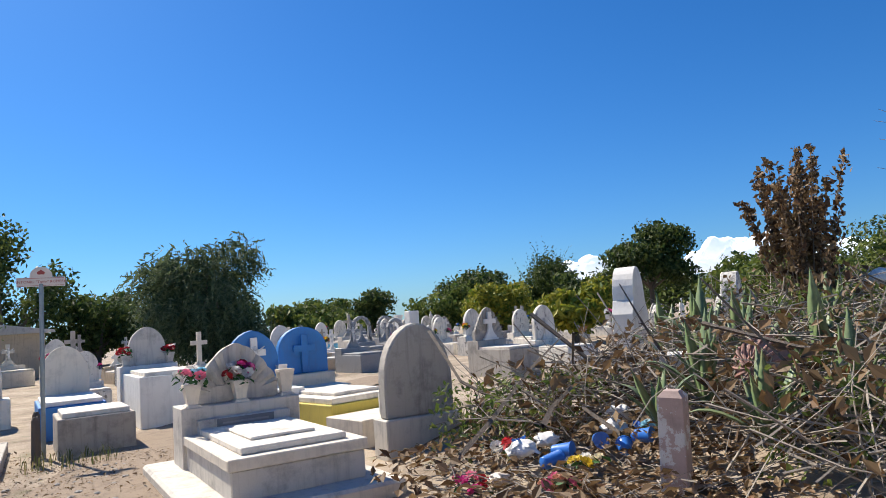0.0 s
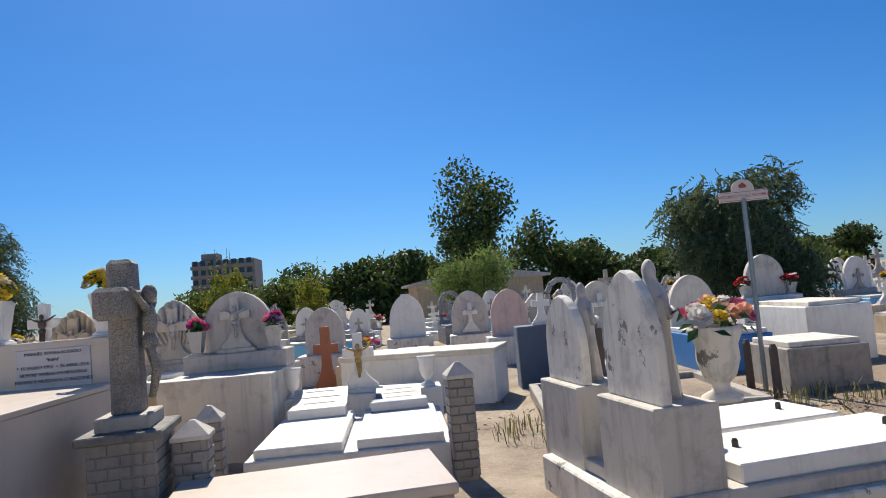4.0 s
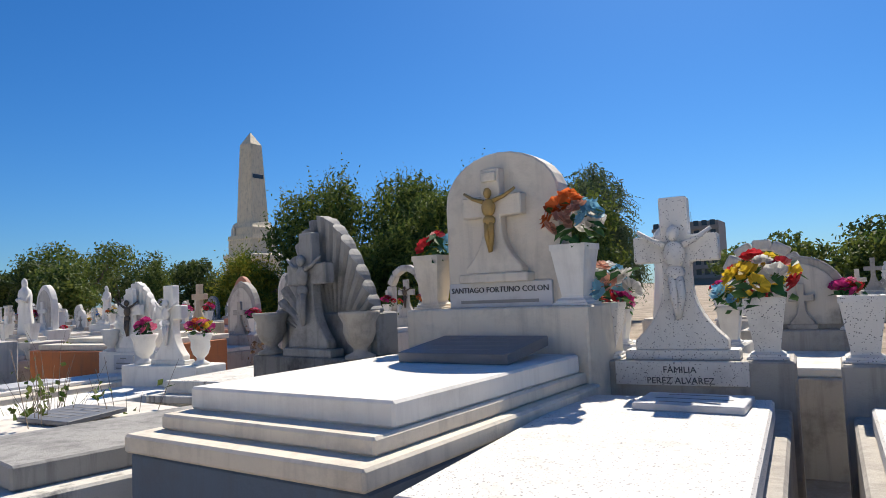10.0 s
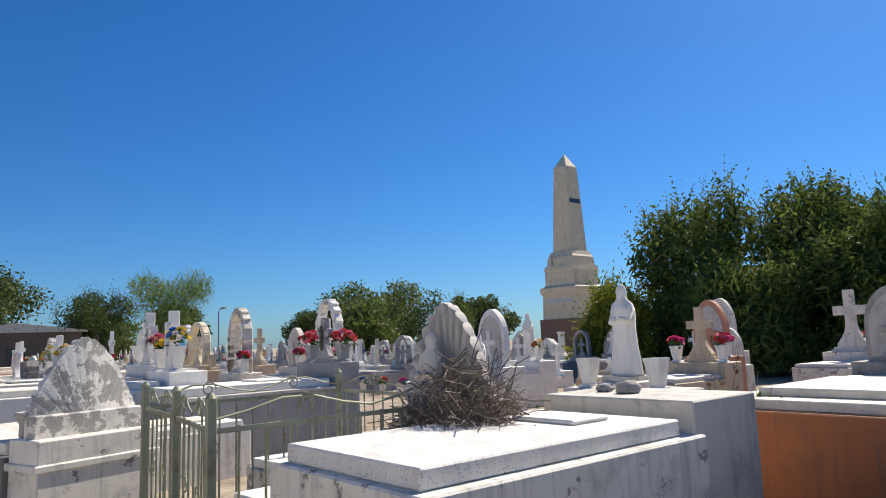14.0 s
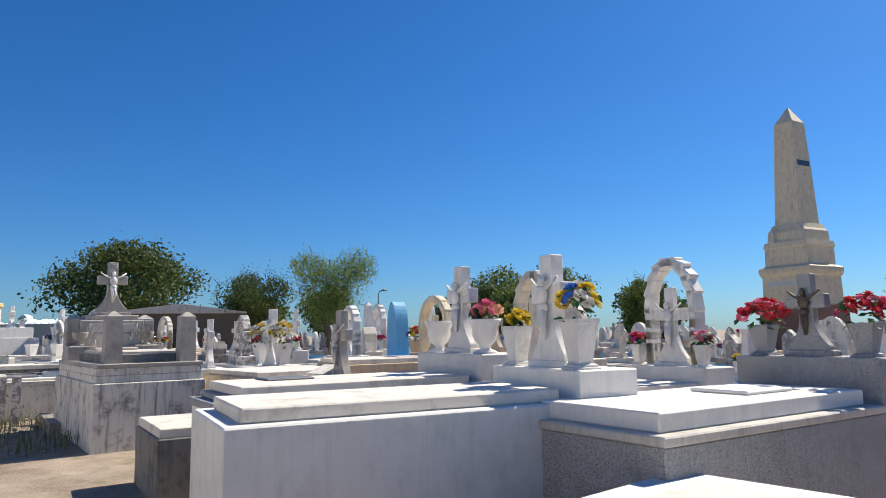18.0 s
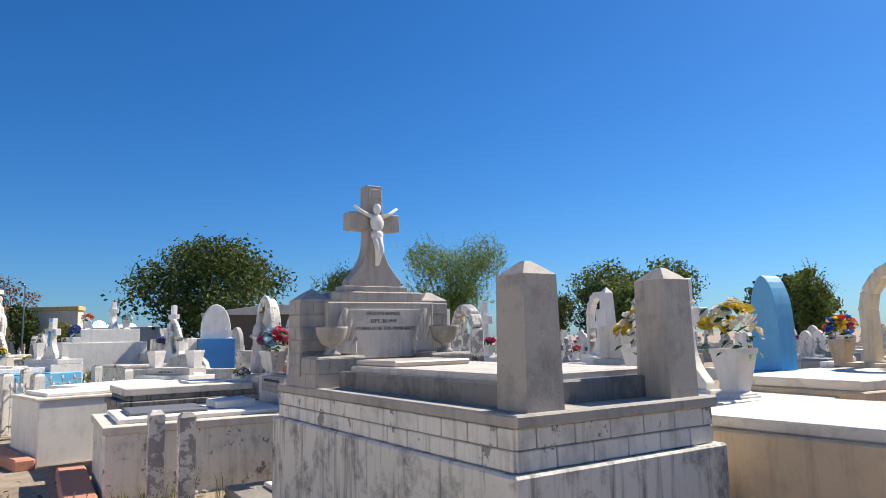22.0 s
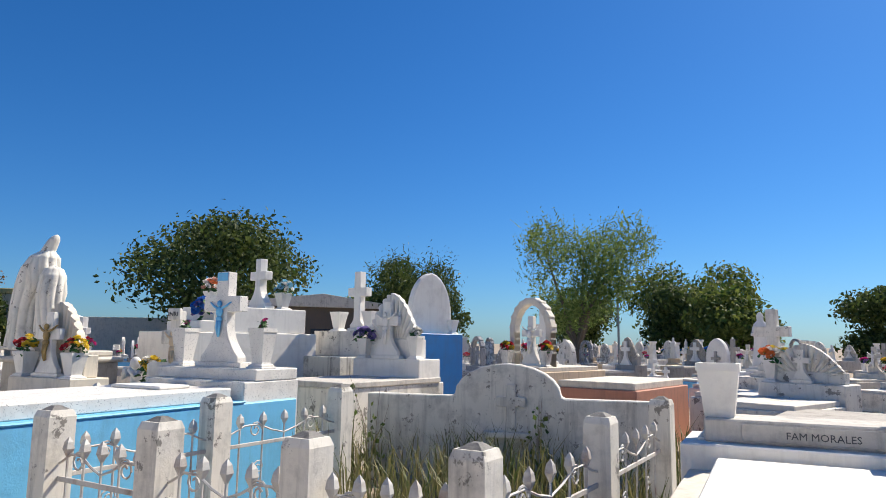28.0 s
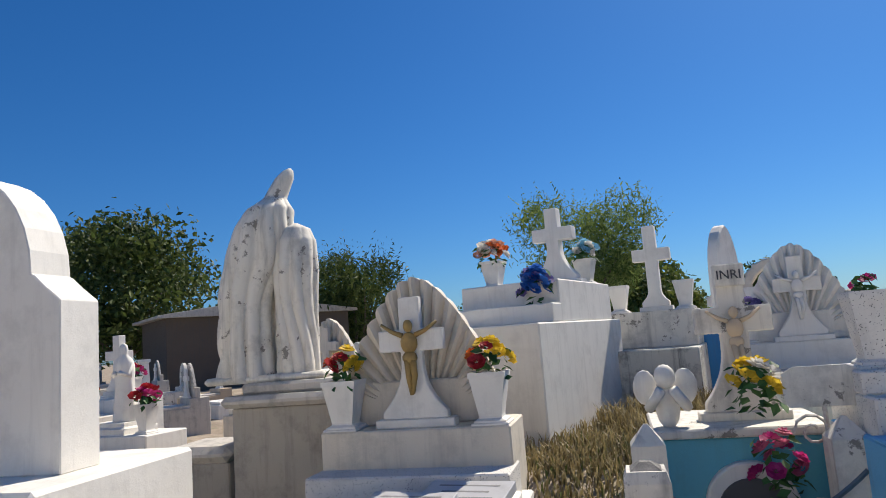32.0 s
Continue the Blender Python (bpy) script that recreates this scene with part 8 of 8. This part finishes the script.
sticks("ground_twigs", [(11.6, -1.6, 0.32, 1.3, 1.3, 0.05), (10.6, -2.4, 0.2, 1.0, 1.2, 0.06)], 420, 13, GREYTWIG, "scattered twigs and stalks on the earth", (0.15, 0.6), (0.003, 0.008), 0.08)


def leaf_mat_scatter(name, spots, count, size, mat, label, seed, up=0.4, category="leaves", aspect=0.5):
    rng = np.random.RandomState(seed)
    sp = np.array(spots)[rng.randint(len(spots), size=count)]
    a, q = rng.rand(count) * 6.283, np.sqrt(rng.rand(count))
    c = np.stack([sp[:, 0] + sp[:, 3] * q * np.cos(a), sp[:, 1] + sp[:, 4] * q * np.sin(a), np.maximum(0.02, sp[:, 2] + sp[:, 5] * (2 * rng.rand(count) - 1))], 1)
    n = np.stack([rng.normal(size=count) * up, rng.normal(size=count) * up, np.ones(count)], 1)
    return tagged(new(name, quads(name, c, n, size * (0.5 + rng.rand(count)), mat, seed=seed, aspect=aspect)), label, category, kind="stuff")


leaf_mat_scatter("dead_leaves", [(11.6, -1.4, 0.33, 1.5, 1.5, 0.06), (10.8, -2.8, 0.24, 1.3, 1.3, 0.06), (13.2, -1.6, 0.45, 1.5, 1.5, 0.1)], 3200, 0.05, LEAF_DRY, "brown dead leaves and chips on the earth", 21, 0.6)
leaf_mat_scatter("brush_leaves", HEAP, 4200, 0.06, LEAF_DRY, "dry brown leaves caught in the branches", 22, 2.0)
leaf_mat_scatter("green_creepers", [(12.6, -0.2, 0.5, 1.2, 0.8, 0.35), (15.6, -2.6, 1.0, 1.6, 1.4, 0.5), (17.5, -0.6, 1.3, 2.2, 1.6, 0.4), (13.0, -3.4, 0.6, 1.2, 0.9, 0.45)], 5200, 0.034, LEAF_BUSH, "green weeds and creepers growing through the brush", 23, 1.4)


# agave plants
def agave_leaf(key, ln, w, droop):
    if key in MESHES:
        return MESHES[key]
    b = bmesh.new()
    rows = []
    for i in range(8):
        t = i / 7
        ww = w * (0.55 + 1.1 * t - 1.65 * t * t * t) * (1 - t ** 6) + 0.002
        r, z = ln * t * math.cos(0.5 + 0.2 * t) * (0.55 + 0.45 * droop), ln * (t * 0.95 - droop * t * t * 0.75)
        rows.append([b.verts.new((r, s * ww, z + (0.25 * ww if s else 0))) for s in (-1, 0, 1)] + [b.verts.new((r + 0.012, 0, z - 0.012 * (1 - t)))])
    for p, q in zip(rows, rows[1:]):
        b.faces.new((p[0], p[1], q[1], q[0]))
        b.faces.new((p[1], p[2], q[2], q[1]))
        b.faces.new((p[2], p[3], q[3], q[2]))
        b.faces.new((p[3], p[0], q[0], q[3]))
    MESHES[key] = mesh_of("leaf", b, AGAVE, True)
    return MESHES[key]


AGAVE = stone("agave_green", (0.13, 0.19, 0.085), grime=(0.24, 0.21, 0.10), stain=0.5, streak=0.0, rough=0.5, bump=0.1)
rng = random.Random(31)
for i, (x, y, z, s) in enumerate(((13.1, -1.9, 0.4, 1.0), (13.9, -2.6, 0.45, 1.1), (14.6, -1.5, 0.5, 1.1), (15.3, -0.6, 0.55, 1.2), (15.9, -1.9, 0.5, 1.2), (16.6, -0.4, 0.5, 1.2), (17.2, -1.4, 0.5, 1.1), (14.2, -3.4, 0.4, 1.0),
                                     (12.9, -3.2, 0.35, 0.9), (12.2, -2.9, 0.3, 0.75), (15.0, -2.9, 0.5, 1.1), (16.2, 0.5, 0.4, 1.1), (18.2, -0.2, 0.5, 1.2), (12.3, -1.95, 0.3, 0.7), (17.9, -2.4, 0.5, 1.3))):
    ag = thing("agave_plant", pose(x, y, z + 0.18), "grey-green agave with long drooping pointed leaves", "plant", "agaves in the brush")
    for k in range(13):
        key = ("agave", k % 4)
        me = agave_leaf(key, (0.72, 0.62, 0.8, 0.55)[k % 4], (0.05, 0.045, 0.055, 0.04)[k % 4], (0.15, 0.5, 0.85, 0.3)[k % 4])
        part("leaf", me, AGAVE, ag, at=pose(0, 0, 0, 0, 0, k * 137.5 + rng.uniform(-15, 15)) @ pose(0, 0, 0, 0, rng.uniform(-22, 12), 0) @ Matrix.Scale(1.25 * s * rng.uniform(0.8, 1.15), 4))

# dry brown shrub and a bare sapling
sh = thing("dry_shrub", pose(17.2, -1.1, 0.3), "tall dry shrub with rusty brown seed spikes", "shrub")
b = bmesh.new()
pts, nrm, sz = [], [], []
for k in range(38):
    a, sp = rng.uniform(0, 6.283), rng.uniform(0.1, 0.75)
    tip = Vector((sp * math.cos(a), sp * math.sin(a), rng.uniform(1.7, 3.1)))
    tube([(0.05 * math.cos(a), 0.05 * math.sin(a), -0.2), (tip.x * 0.5, tip.y * 0.5, tip.z * 0.5), tuple(tip)], 0.014, 5, b, 0.004)
    for j in range(110):
        t = rng.uniform(0.6, 1.02)
        pts.append((tip.x * t + rng.gauss(0, 0.035), tip.y * t + rng.gauss(0, 0.035), tip.z * t + rng.gauss(0, 0.03)))
        nrm.append((rng.gauss(0, 1), rng.gauss(0, 1), rng.gauss(0, 0.5)))
        sz.append(rng.uniform(0.03, 0.065))
part("stem", b, DRYWOOD, sh)
part("seed_head", quads("seed_head", pts, nrm, sz, LEAF_DRY, seed=4), LEAF_DRY, sh, "rusty brown seed heads")
sp = thing("bare_sapling", pose(15.2, -3.2, 0.3), "thin bare pale sapling with open twigs", "shrub")
b = bmesh.new()
for k in range(26):
    z = rng.uniform(0.9, 2.7)
    a = rng.uniform(0, 6.283)
    q = Vector((0.1 * z * 0.4, 0, z))
    tube([tuple(q), (q.x + 0.22 * math.cos(a), q.y + 0.22 * math.sin(a), z + 0.2), (q.x + 0.4 * math.cos(a), q.y + 0.4 * math.sin(a), z + 0.28)], 0.006, 4, b, 0.002)
tube([(0, 0, -0.2), (0.04, 0.02, 1.0), (0.08, 0, 2.0), (0.12, 0, 3.0)], 0.014, 5, b, 0.004)
part("stems", b, DRYWOOD, sp)

# trash and lost flowers
BLUEPLASTIC = plain("blue_plastic", (0.03, 0.16, 0.55), 0.35)
WHITECLOTH = plain("white_cloth", (0.75, 0.74, 0.72), 0.8)
for i, (x, y, z, rz) in enumerate(((11.55, -1.45, 0.38, 20), (11.25, -1.62, 0.36, 80), (12.05, -1.50, 0.40, -40), (12.2, -1.75, 0.42, 10), (11.95, -1.85, 0.36, 130))):
    bt = thing("plastic_cup", pose(x, y, z, 84, 0, rz), "crushed blue plastic cup lying on rubbish", "litter", "litter cups")
    part("cup", lathe([(0.045, 0), (0.05, 0.01), (0.062, 0.16), (0.066, 0.165), (0.060, 0.165), (0.046, 0.02)], 14), BLUEPLASTIC, bt, smooth=True)
    part("rim", lathe([(0.064, 0.158), (0.069, 0.162), (0.069, 0.17), (0.062, 0.17)], 14), BLUEPLASTIC, bt)
for i, (x, y, z, s) in enumerate(((11.4, -1.25, 0.40, 0.12), (11.75, -1.2, 0.42, 0.10), (12.35, -1.45, 0.45, 0.11), (10.9, -1.5, 0.30, 0.08), (12.75, -1.2, 0.5, 0.12), (17.4, -2.0, 1.6, 0.2))):
    b = bmesh.new()
    bmesh.ops.create_icosphere(b, subdivisions=3, radius=1.0)
    for v in b.verts:
        q = noise.noise_vector(v.co * 1.7 + Vector((i * 3, 0, 0))) * 0.45 + noise.noise_vector(v.co * 5 + Vector((i, 0, 0))) * 0.14
        v.co = (v.co + q) * s
        v.co.z *= 0.55
    me = mesh_of("cloth", b, WHITECLOTH if i != 3 else MARBLE, True)
    cl = tagged(new("rag", me), "crumpled white rag lying on the rubbish", "litter", "rags")
    cl.matrix_basis = pose(x, y, z)
for i, (x, y, z, cols, n) in enumerate(((10.75, -1.35, 0.24, ("pink", "magenta", "red"), 9), (10.35, -1.75, 0.16, ("pink", "red"), 6), (11.0, -2.0, 0.28, ("pink", "peach"), 8), (11.4, -1.9, 0.33, ("yellow", "cream", "white"), 9), (11.5, -1.05, 0.36, ("red", "blue", "white"), 8), (12.5, -1.7, 0.42, ("lightblue", "white", "blue"), 7), (13.3, -1.4, 0.6, ("white", "yellow"), 5), (9.95, -2.1, 0.04, ("pink", "magenta"), 5))):
    fl = thing("fallen_flowers", pose(x, y, z, 12, 8, i * 40), "thrown-away faded cloth flowers on the rubbish heap", "flowers", "lost flowers")
    bouquet(fl, 0.0, cols, n, 0.16, 400 + i, 0.06, 14, scale=0.9)
bs = thing("wicker_ball", pose(12.95, -2.55, 0.72), "rusty pinkish wire basket ball in the brush", "basket")
PINKWIRE = stone("rusty_pink_wire", (0.34, 0.18, 0.14), stain=0.4)
for k in range(9):
    part("hoop", tube([(0.24 * math.cos(j * 0.3491), 0.24 * math.sin(j * 0.3491) * math.cos(k * 0.349), 0.2 + 0.24 * math.sin(j * 0.3491) * math.sin(k * 0.349)) for j in range(19)], 0.014, 5), PINKWIRE, bs)
part("shell", lathe([(0.02, -0.03), (0.14, 0.02), (0.215, 0.12), (0.225, 0.2), (0.2, 0.3), (0.12, 0.4), (0.02, 0.43)], 18), stone("faded_pink_plaster", (0.40, 0.25, 0.21), stain=0.5), bs, smooth=True)
pt = thing("concrete_post", pose(11.62, -2.5, 0, 3, -2, 20), "short peeling pink and white concrete post", "post")
part("post", square_lathe([(0.09, -0.1), (0.085, 0.86), (0.05, 0.9)], 0.01), stone("pink_peeling_post", (0.45, 0.33, 0.29), stain=0.4, peel=0.4, peel_col=(0.6, 0.58, 0.55)), pt)
for x, y, h, r in ((14.2, -0.9, 0.3, 0.22), (16.0, -1.4, 0.34, 0.2)):
    round_vase(pose(x, y, 0.62), h, r, WHITECLOTH, "white plastic flower pot lying in the brush")

# dry brush caught on the fence
sticks("dry_brush", [(-14.65, 3.4, 1.0, 0.42, 0.35, 0.4), (-14.45, 3.25, 0.75, 0.4, 0.3, 0.4), (-15.0, 3.5, 0.85, 0.4, 0.3, 0.3)], 2400, 14, stone("brown_dead_brush", (0.17, 0.125, 0.09), stain=0.3, streak=0.0), "tangled ball of dry brown brush on the fence", (0.15, 0.5), (0.0025, 0.006), 0.9)


def blades(name, spots, label, seed, mat=GRASSY, rise=lambda x, y: 0.0):
    """Grass and weeds: narrow bent blades over patches (x, y, radius, count, height)."""
    rng = np.random.RandomState(seed)
    vs, fs = [], []
    for x, y, r, count, hh in spots:
        for _ in range(count):
            a, q = rng.rand() * 6.283, math.sqrt(rng.rand()) * r
            bx, by = x + q * math.cos(a), y + q * math.sin(a)
            h, w, t = hh * rng.uniform(0.35, 1.1), rng.uniform(0.003, 0.008), rng.rand() * 6.283
            lx, ly = math.cos(t) * h * rng.uniform(0.1, 0.65), math.sin(t) * h * rng.uniform(0.1, 0.65)
            px, py = -math.sin(t) * w, math.cos(t) * w
            k, g = len(vs), rise(bx, by)
            vs += [(bx - px, by - py, g - 0.03), (bx + px, by + py, g - 0.03), (bx + lx * 0.35 + px, by + ly * 0.35 + py, g + h * 0.6), (bx + lx * 0.35 - px, by + ly * 0.35 - py, g + h * 0.6), (bx + lx, by + ly, g + h * rng.uniform(0.75, 1.0))]
            fs += [(k, k + 1, k + 2, k + 3), (k + 3, k + 2, k + 4)]
    me = bpy.data.meshes.new(name)
    me.from_pydata(vs, [], fs)
    me.materials.append(mat)
    return tagged(new(name, me), label, "grass", kind="stuff")


gr = random.Random(8)
spots = [(-12.2, 4.9, 0.35, 260, 0.5), (-11.4, 4.5, 0.4, 240, 0.55), (-12.6, 5.0, 0.4, 240, 0.45), (-12.35, 2.3, 0.12, 60, 0.7), (-12.85, 3.6, 0.22, 160, 0.55), (-13.0, 4.3, 0.35, 300, 0.5), (-14.5, 5.6, 0.5, 240, 0.6), (-9.6, 3.3, 0.25, 120, 0.8), (-9.8, 3.6, 0.3, 140, 0.7), (-9.2, 3.2, 0.3, 140, 0.7), (-10.2, 4.9, 0.4, 160, 0.5),
         (-16.6, 1.0, 0.8, 260, 0.25), (-15.8, 0.9, 0.6, 180, 0.22), (-18.6, 1.2, 0.7, 200, 0.3), (-29.0, 0.0, 0.9, 260, 0.22), (-31.5, -0.6, 1.2, 320, 0.25), (-29.5, 2.6, 0.6, 160, 0.3), (-33.0, 1.5, 0.8, 240, 0.45), (-40.6, -0.4, 0.9, 500, 0.5), (-41.8, -0.9, 0.9, 520, 0.6), (-42.4, 0.2, 0.7, 420, 0.7), (-41.2, 0.9, 0.8, 420, 0.55), (-40.0, -1.6, 0.8, 300, 0.4),
         (-43.2, -1.4, 0.5, 300, 0.75), (-43.6, -0.4, 0.3, 160, 0.7), (-42.5, 2.4, 0.6, 260, 0.6), (-41.2, 3.0, 0.8, 240, 0.5), (12.9, 0.9, 0.5, 160, 0.4), (12.4, -0.3, 0.4, 160, 0.35), (14.0, 1.6, 0.8, 260, 0.5), (3.1, 5.6, 0.6, 120, 0.3), (6.1, 4.6, 0.7, 160, 0.22), (9.2, 4.8, 0.6, 120, 0.2), (-0.6, 5.5, 0.5, 110, 0.3)]
blades("weeds", spots, "green and straw-coloured grass and weeds between tombs", 9)
def bank_z(x, y):
    """Height of the grassy bank behind the grotto grave."""
    u, v = max(-1.0, min(1.0, (x + 46.9) / 2.3)), max(-1.0, min(1.0, (y + 1.5) / 3.0))
    k = max(0.0, min(1.0, 2.2 * (1 - abs(u)))) * max(0.0, min(1.0, 2.4 * (1 - abs(v))))
    return -0.06 + 0.66 * k * k * (3 - 2 * k) + 0.03 * k * noise.noise((x * 3, y * 3, 1))


def grassy_bank():
    b = bmesh.new()
    vs = [[b.verts.new((-49.2 + 4.6 * i / 40, -4.5 + 6.0 * j / 50, bank_z(-49.2 + 4.6 * i / 40, -4.5 + 6.0 * j / 50))) for j in range(51)] for i in range(41)]
    for i in range(40):
        for j in range(50):
            b.faces.new((vs[i][j], vs[i + 1][j], vs[i + 1][j + 1], vs[i][j + 1]))
    return tagged(new("earth_bank", mesh_of("earth_bank", b, SOIL, True)), "low bank of dry earth grown with cut grass", kind="structure")


grassy_bank()
YELLOW_GRASS = leafy("dry_yellow_grass", (0.16, 0.12, 0.05), (0.34, 0.26, 0.12), (0.46, 0.38, 0.20), 0.3)
blades("dry_grass", [(-33.6, 2.0, 0.7, 220, 0.4), (-30.4, 2.4, 0.5, 160, 0.35)], "short dry yellow grass between the tombs", 10, YELLOW_GRASS)
blades("bank_grass", [(-45.8, -2.4, 0.8, 1800, 0.16), (-45.3, -3.0, 0.6, 1200, 0.12), (-45.9, -1.3, 0.6, 1200, 0.26), (-46.0, -0.8, 0.5, 700, 0.3)], "short dry yellow grass on the earth bank", 11, YELLOW_GRASS, bank_z)
blades("bank_weeds", [(-45.4, -2.9, 0.7, 700, 0.09), (-45.7, -2.2, 0.6, 400, 0.12)], "short green weeds on the earth bank", 12, GRASSY, bank_z)


def tall_weed(x, y, h, seed, leaf=LEAF_BUSH, z=0.0):
    rg = random.Random(seed)
    e = thing("tall_weed", pose(x, y, z), "thin tall weed with sparse heart-shaped leaves", "weed", "tall weeds")
    b = bmesh.new()
    pts, nn, ss = [], [], []
    for k in range(6):
        a = rg.uniform(0, 6.283)
        tip = (0.35 * h * math.cos(a) * rg.random(), 0.35 * h * math.sin(a) * rg.random(), h * rg.uniform(0.6, 1.05))
        tube([(0.03 * math.cos(a), 0.03 * math.sin(a), -0.05), (tip[0] * 0.4, tip[1] * 0.4, tip[2] * 0.55), tip], 0.005, 4, b, 0.002)
        for j in range(9):
            t = rg.uniform(0.1, 0.9)
            pts.append((tip[0] * t + rg.gauss(0, 0.04), tip[1] * t + rg.gauss(0, 0.04), tip[2] * t))
            nn.append((rg.gauss(0, 1), rg.gauss(0, 1), rg.gauss(0, 0.7)))
            ss.append(rg.uniform(0.018, 0.045))
    part("stem", b, DRYWOOD, e)
    part("foliage", quads("foliage", pts, nn, ss, leaf, seed=seed, aspect=0.75), leaf, e)


for i, (x, y, h) in enumerate(((-9.55, 3.35, 1.15), (-9.25, 3.2, 1.2), (-8.15, 2.5, 1.25), (-8.0, 3.0, 1.2), (-9.9, 3.5, 1.05), (-14.0, 5.9, 1.2), (-12.9, 6.6, 1.3), (-11.6, 6.4, 1.3), (-43.2, -0.9, 1.1), (-42.2, 0.5, 0.9), (-16.9, 6.2, 1.2), (-33.9, 1.4, 1.3))):
    tall_weed(x, y, h, 500 + i)
for i, (x, y, h) in enumerate(((-11.2, 7.6, 1.4), (-12.4, 8.4, 1.5), (-15.4, 8.2, 1.4))):
    tall_weed(x, y, h, 540 + i, LEAF_DRY)
leaf_mat_scatter("creeper", [(-32.45, 0.98, 0.72, 0.14, 0.06, 0.3), (-32.3, 0.95, 0.5, 0.12, 0.05, 0.3)], 150, 0.03, LEAF_MANGO, "dark creeper climbing the crucifix", 24, 2.0, "creeper", 0.7)

# litter on the ground
leaf_mat_scatter("fallen_leaves", [(x, y, 0.03, 2.2, 1.4, 0.01) for x, y in ((8, -3), (4, -1.5), (-4, -1.2), (-10, -0.9), (-16, 0.6), (-19, -1), (-24, -1.2), (-29, -1.4), (-32, -1.6), (-38, -4), (-42, -0.4), (-46, -1.8), (9, 3.5), (7, 5.5))], 4200, 0.028, LEAF_DRY, "dry leaves and straw scattered on the ground", 26, 0.35)


LEAF_CHIP = leafy("bleached_wood_chips", (0.14, 0.085, 0.045), (0.26, 0.17, 0.10), (0.40, 0.31, 0.20))
leaf_mat_scatter("path_litter", [(7.6, -1.5, 0.02, 2.6, 2.2, 0.008), (9.0, 2.2, 0.02, 1.6, 2.6, 0.008), (8.2, 4.4, 0.02, 2.0, 1.6, 0.008), (11.6, 3.6, 0.02, 1.6, 1.6, 0.008), (6.2, 0.4, 0.02, 1.6, 1.6, 0.008), (10.2, -1.2, 0.02, 1.4, 1.0, 0.008)], 11000, 0.013, LEAF_CHIP, "brown leaf litter and wood chips beside the footpath", 27, 0.5)


def pebbles():
    rg = random.Random(61)
    b = bmesh.new()
    for x, y, r, n in ((8.2, 0, 1.4, 60), (9.3, 3.0, 1.2, 60), (-16, 0.7, 1.6, 60), (-19, -0.2, 1.6, 90), (-29.5, -0.3, 1.6, 90), (-32, -1, 1.4, 60), (-46, -1.8, 1.0, 40), (11.2, -2, 1.4, 70), (2.6, 2.2, 0.5, 20)):
        for _ in range(n):
            a, q, s = rg.uniform(0, 6.283), math.sqrt(rg.random()) * r, rg.uniform(0.012, 0.045)
            c = bmesh.new()
            bmesh.ops.create_icosphere(c, subdivisions=1, radius=s)
            for v in c.verts:
                v.co *= rg.uniform(0.75, 1.2)
                v.co.z *= 0.6
            join(b, c, pose(x + q * math.cos(a), y + q * math.sin(a), 0.01))
    return tagged(new("pebbles", mesh_of("pebbles", b, ROCK)), "grey pebbles and concrete crumbs on the ground", "pebbles", kind="stuff")


pebbles()
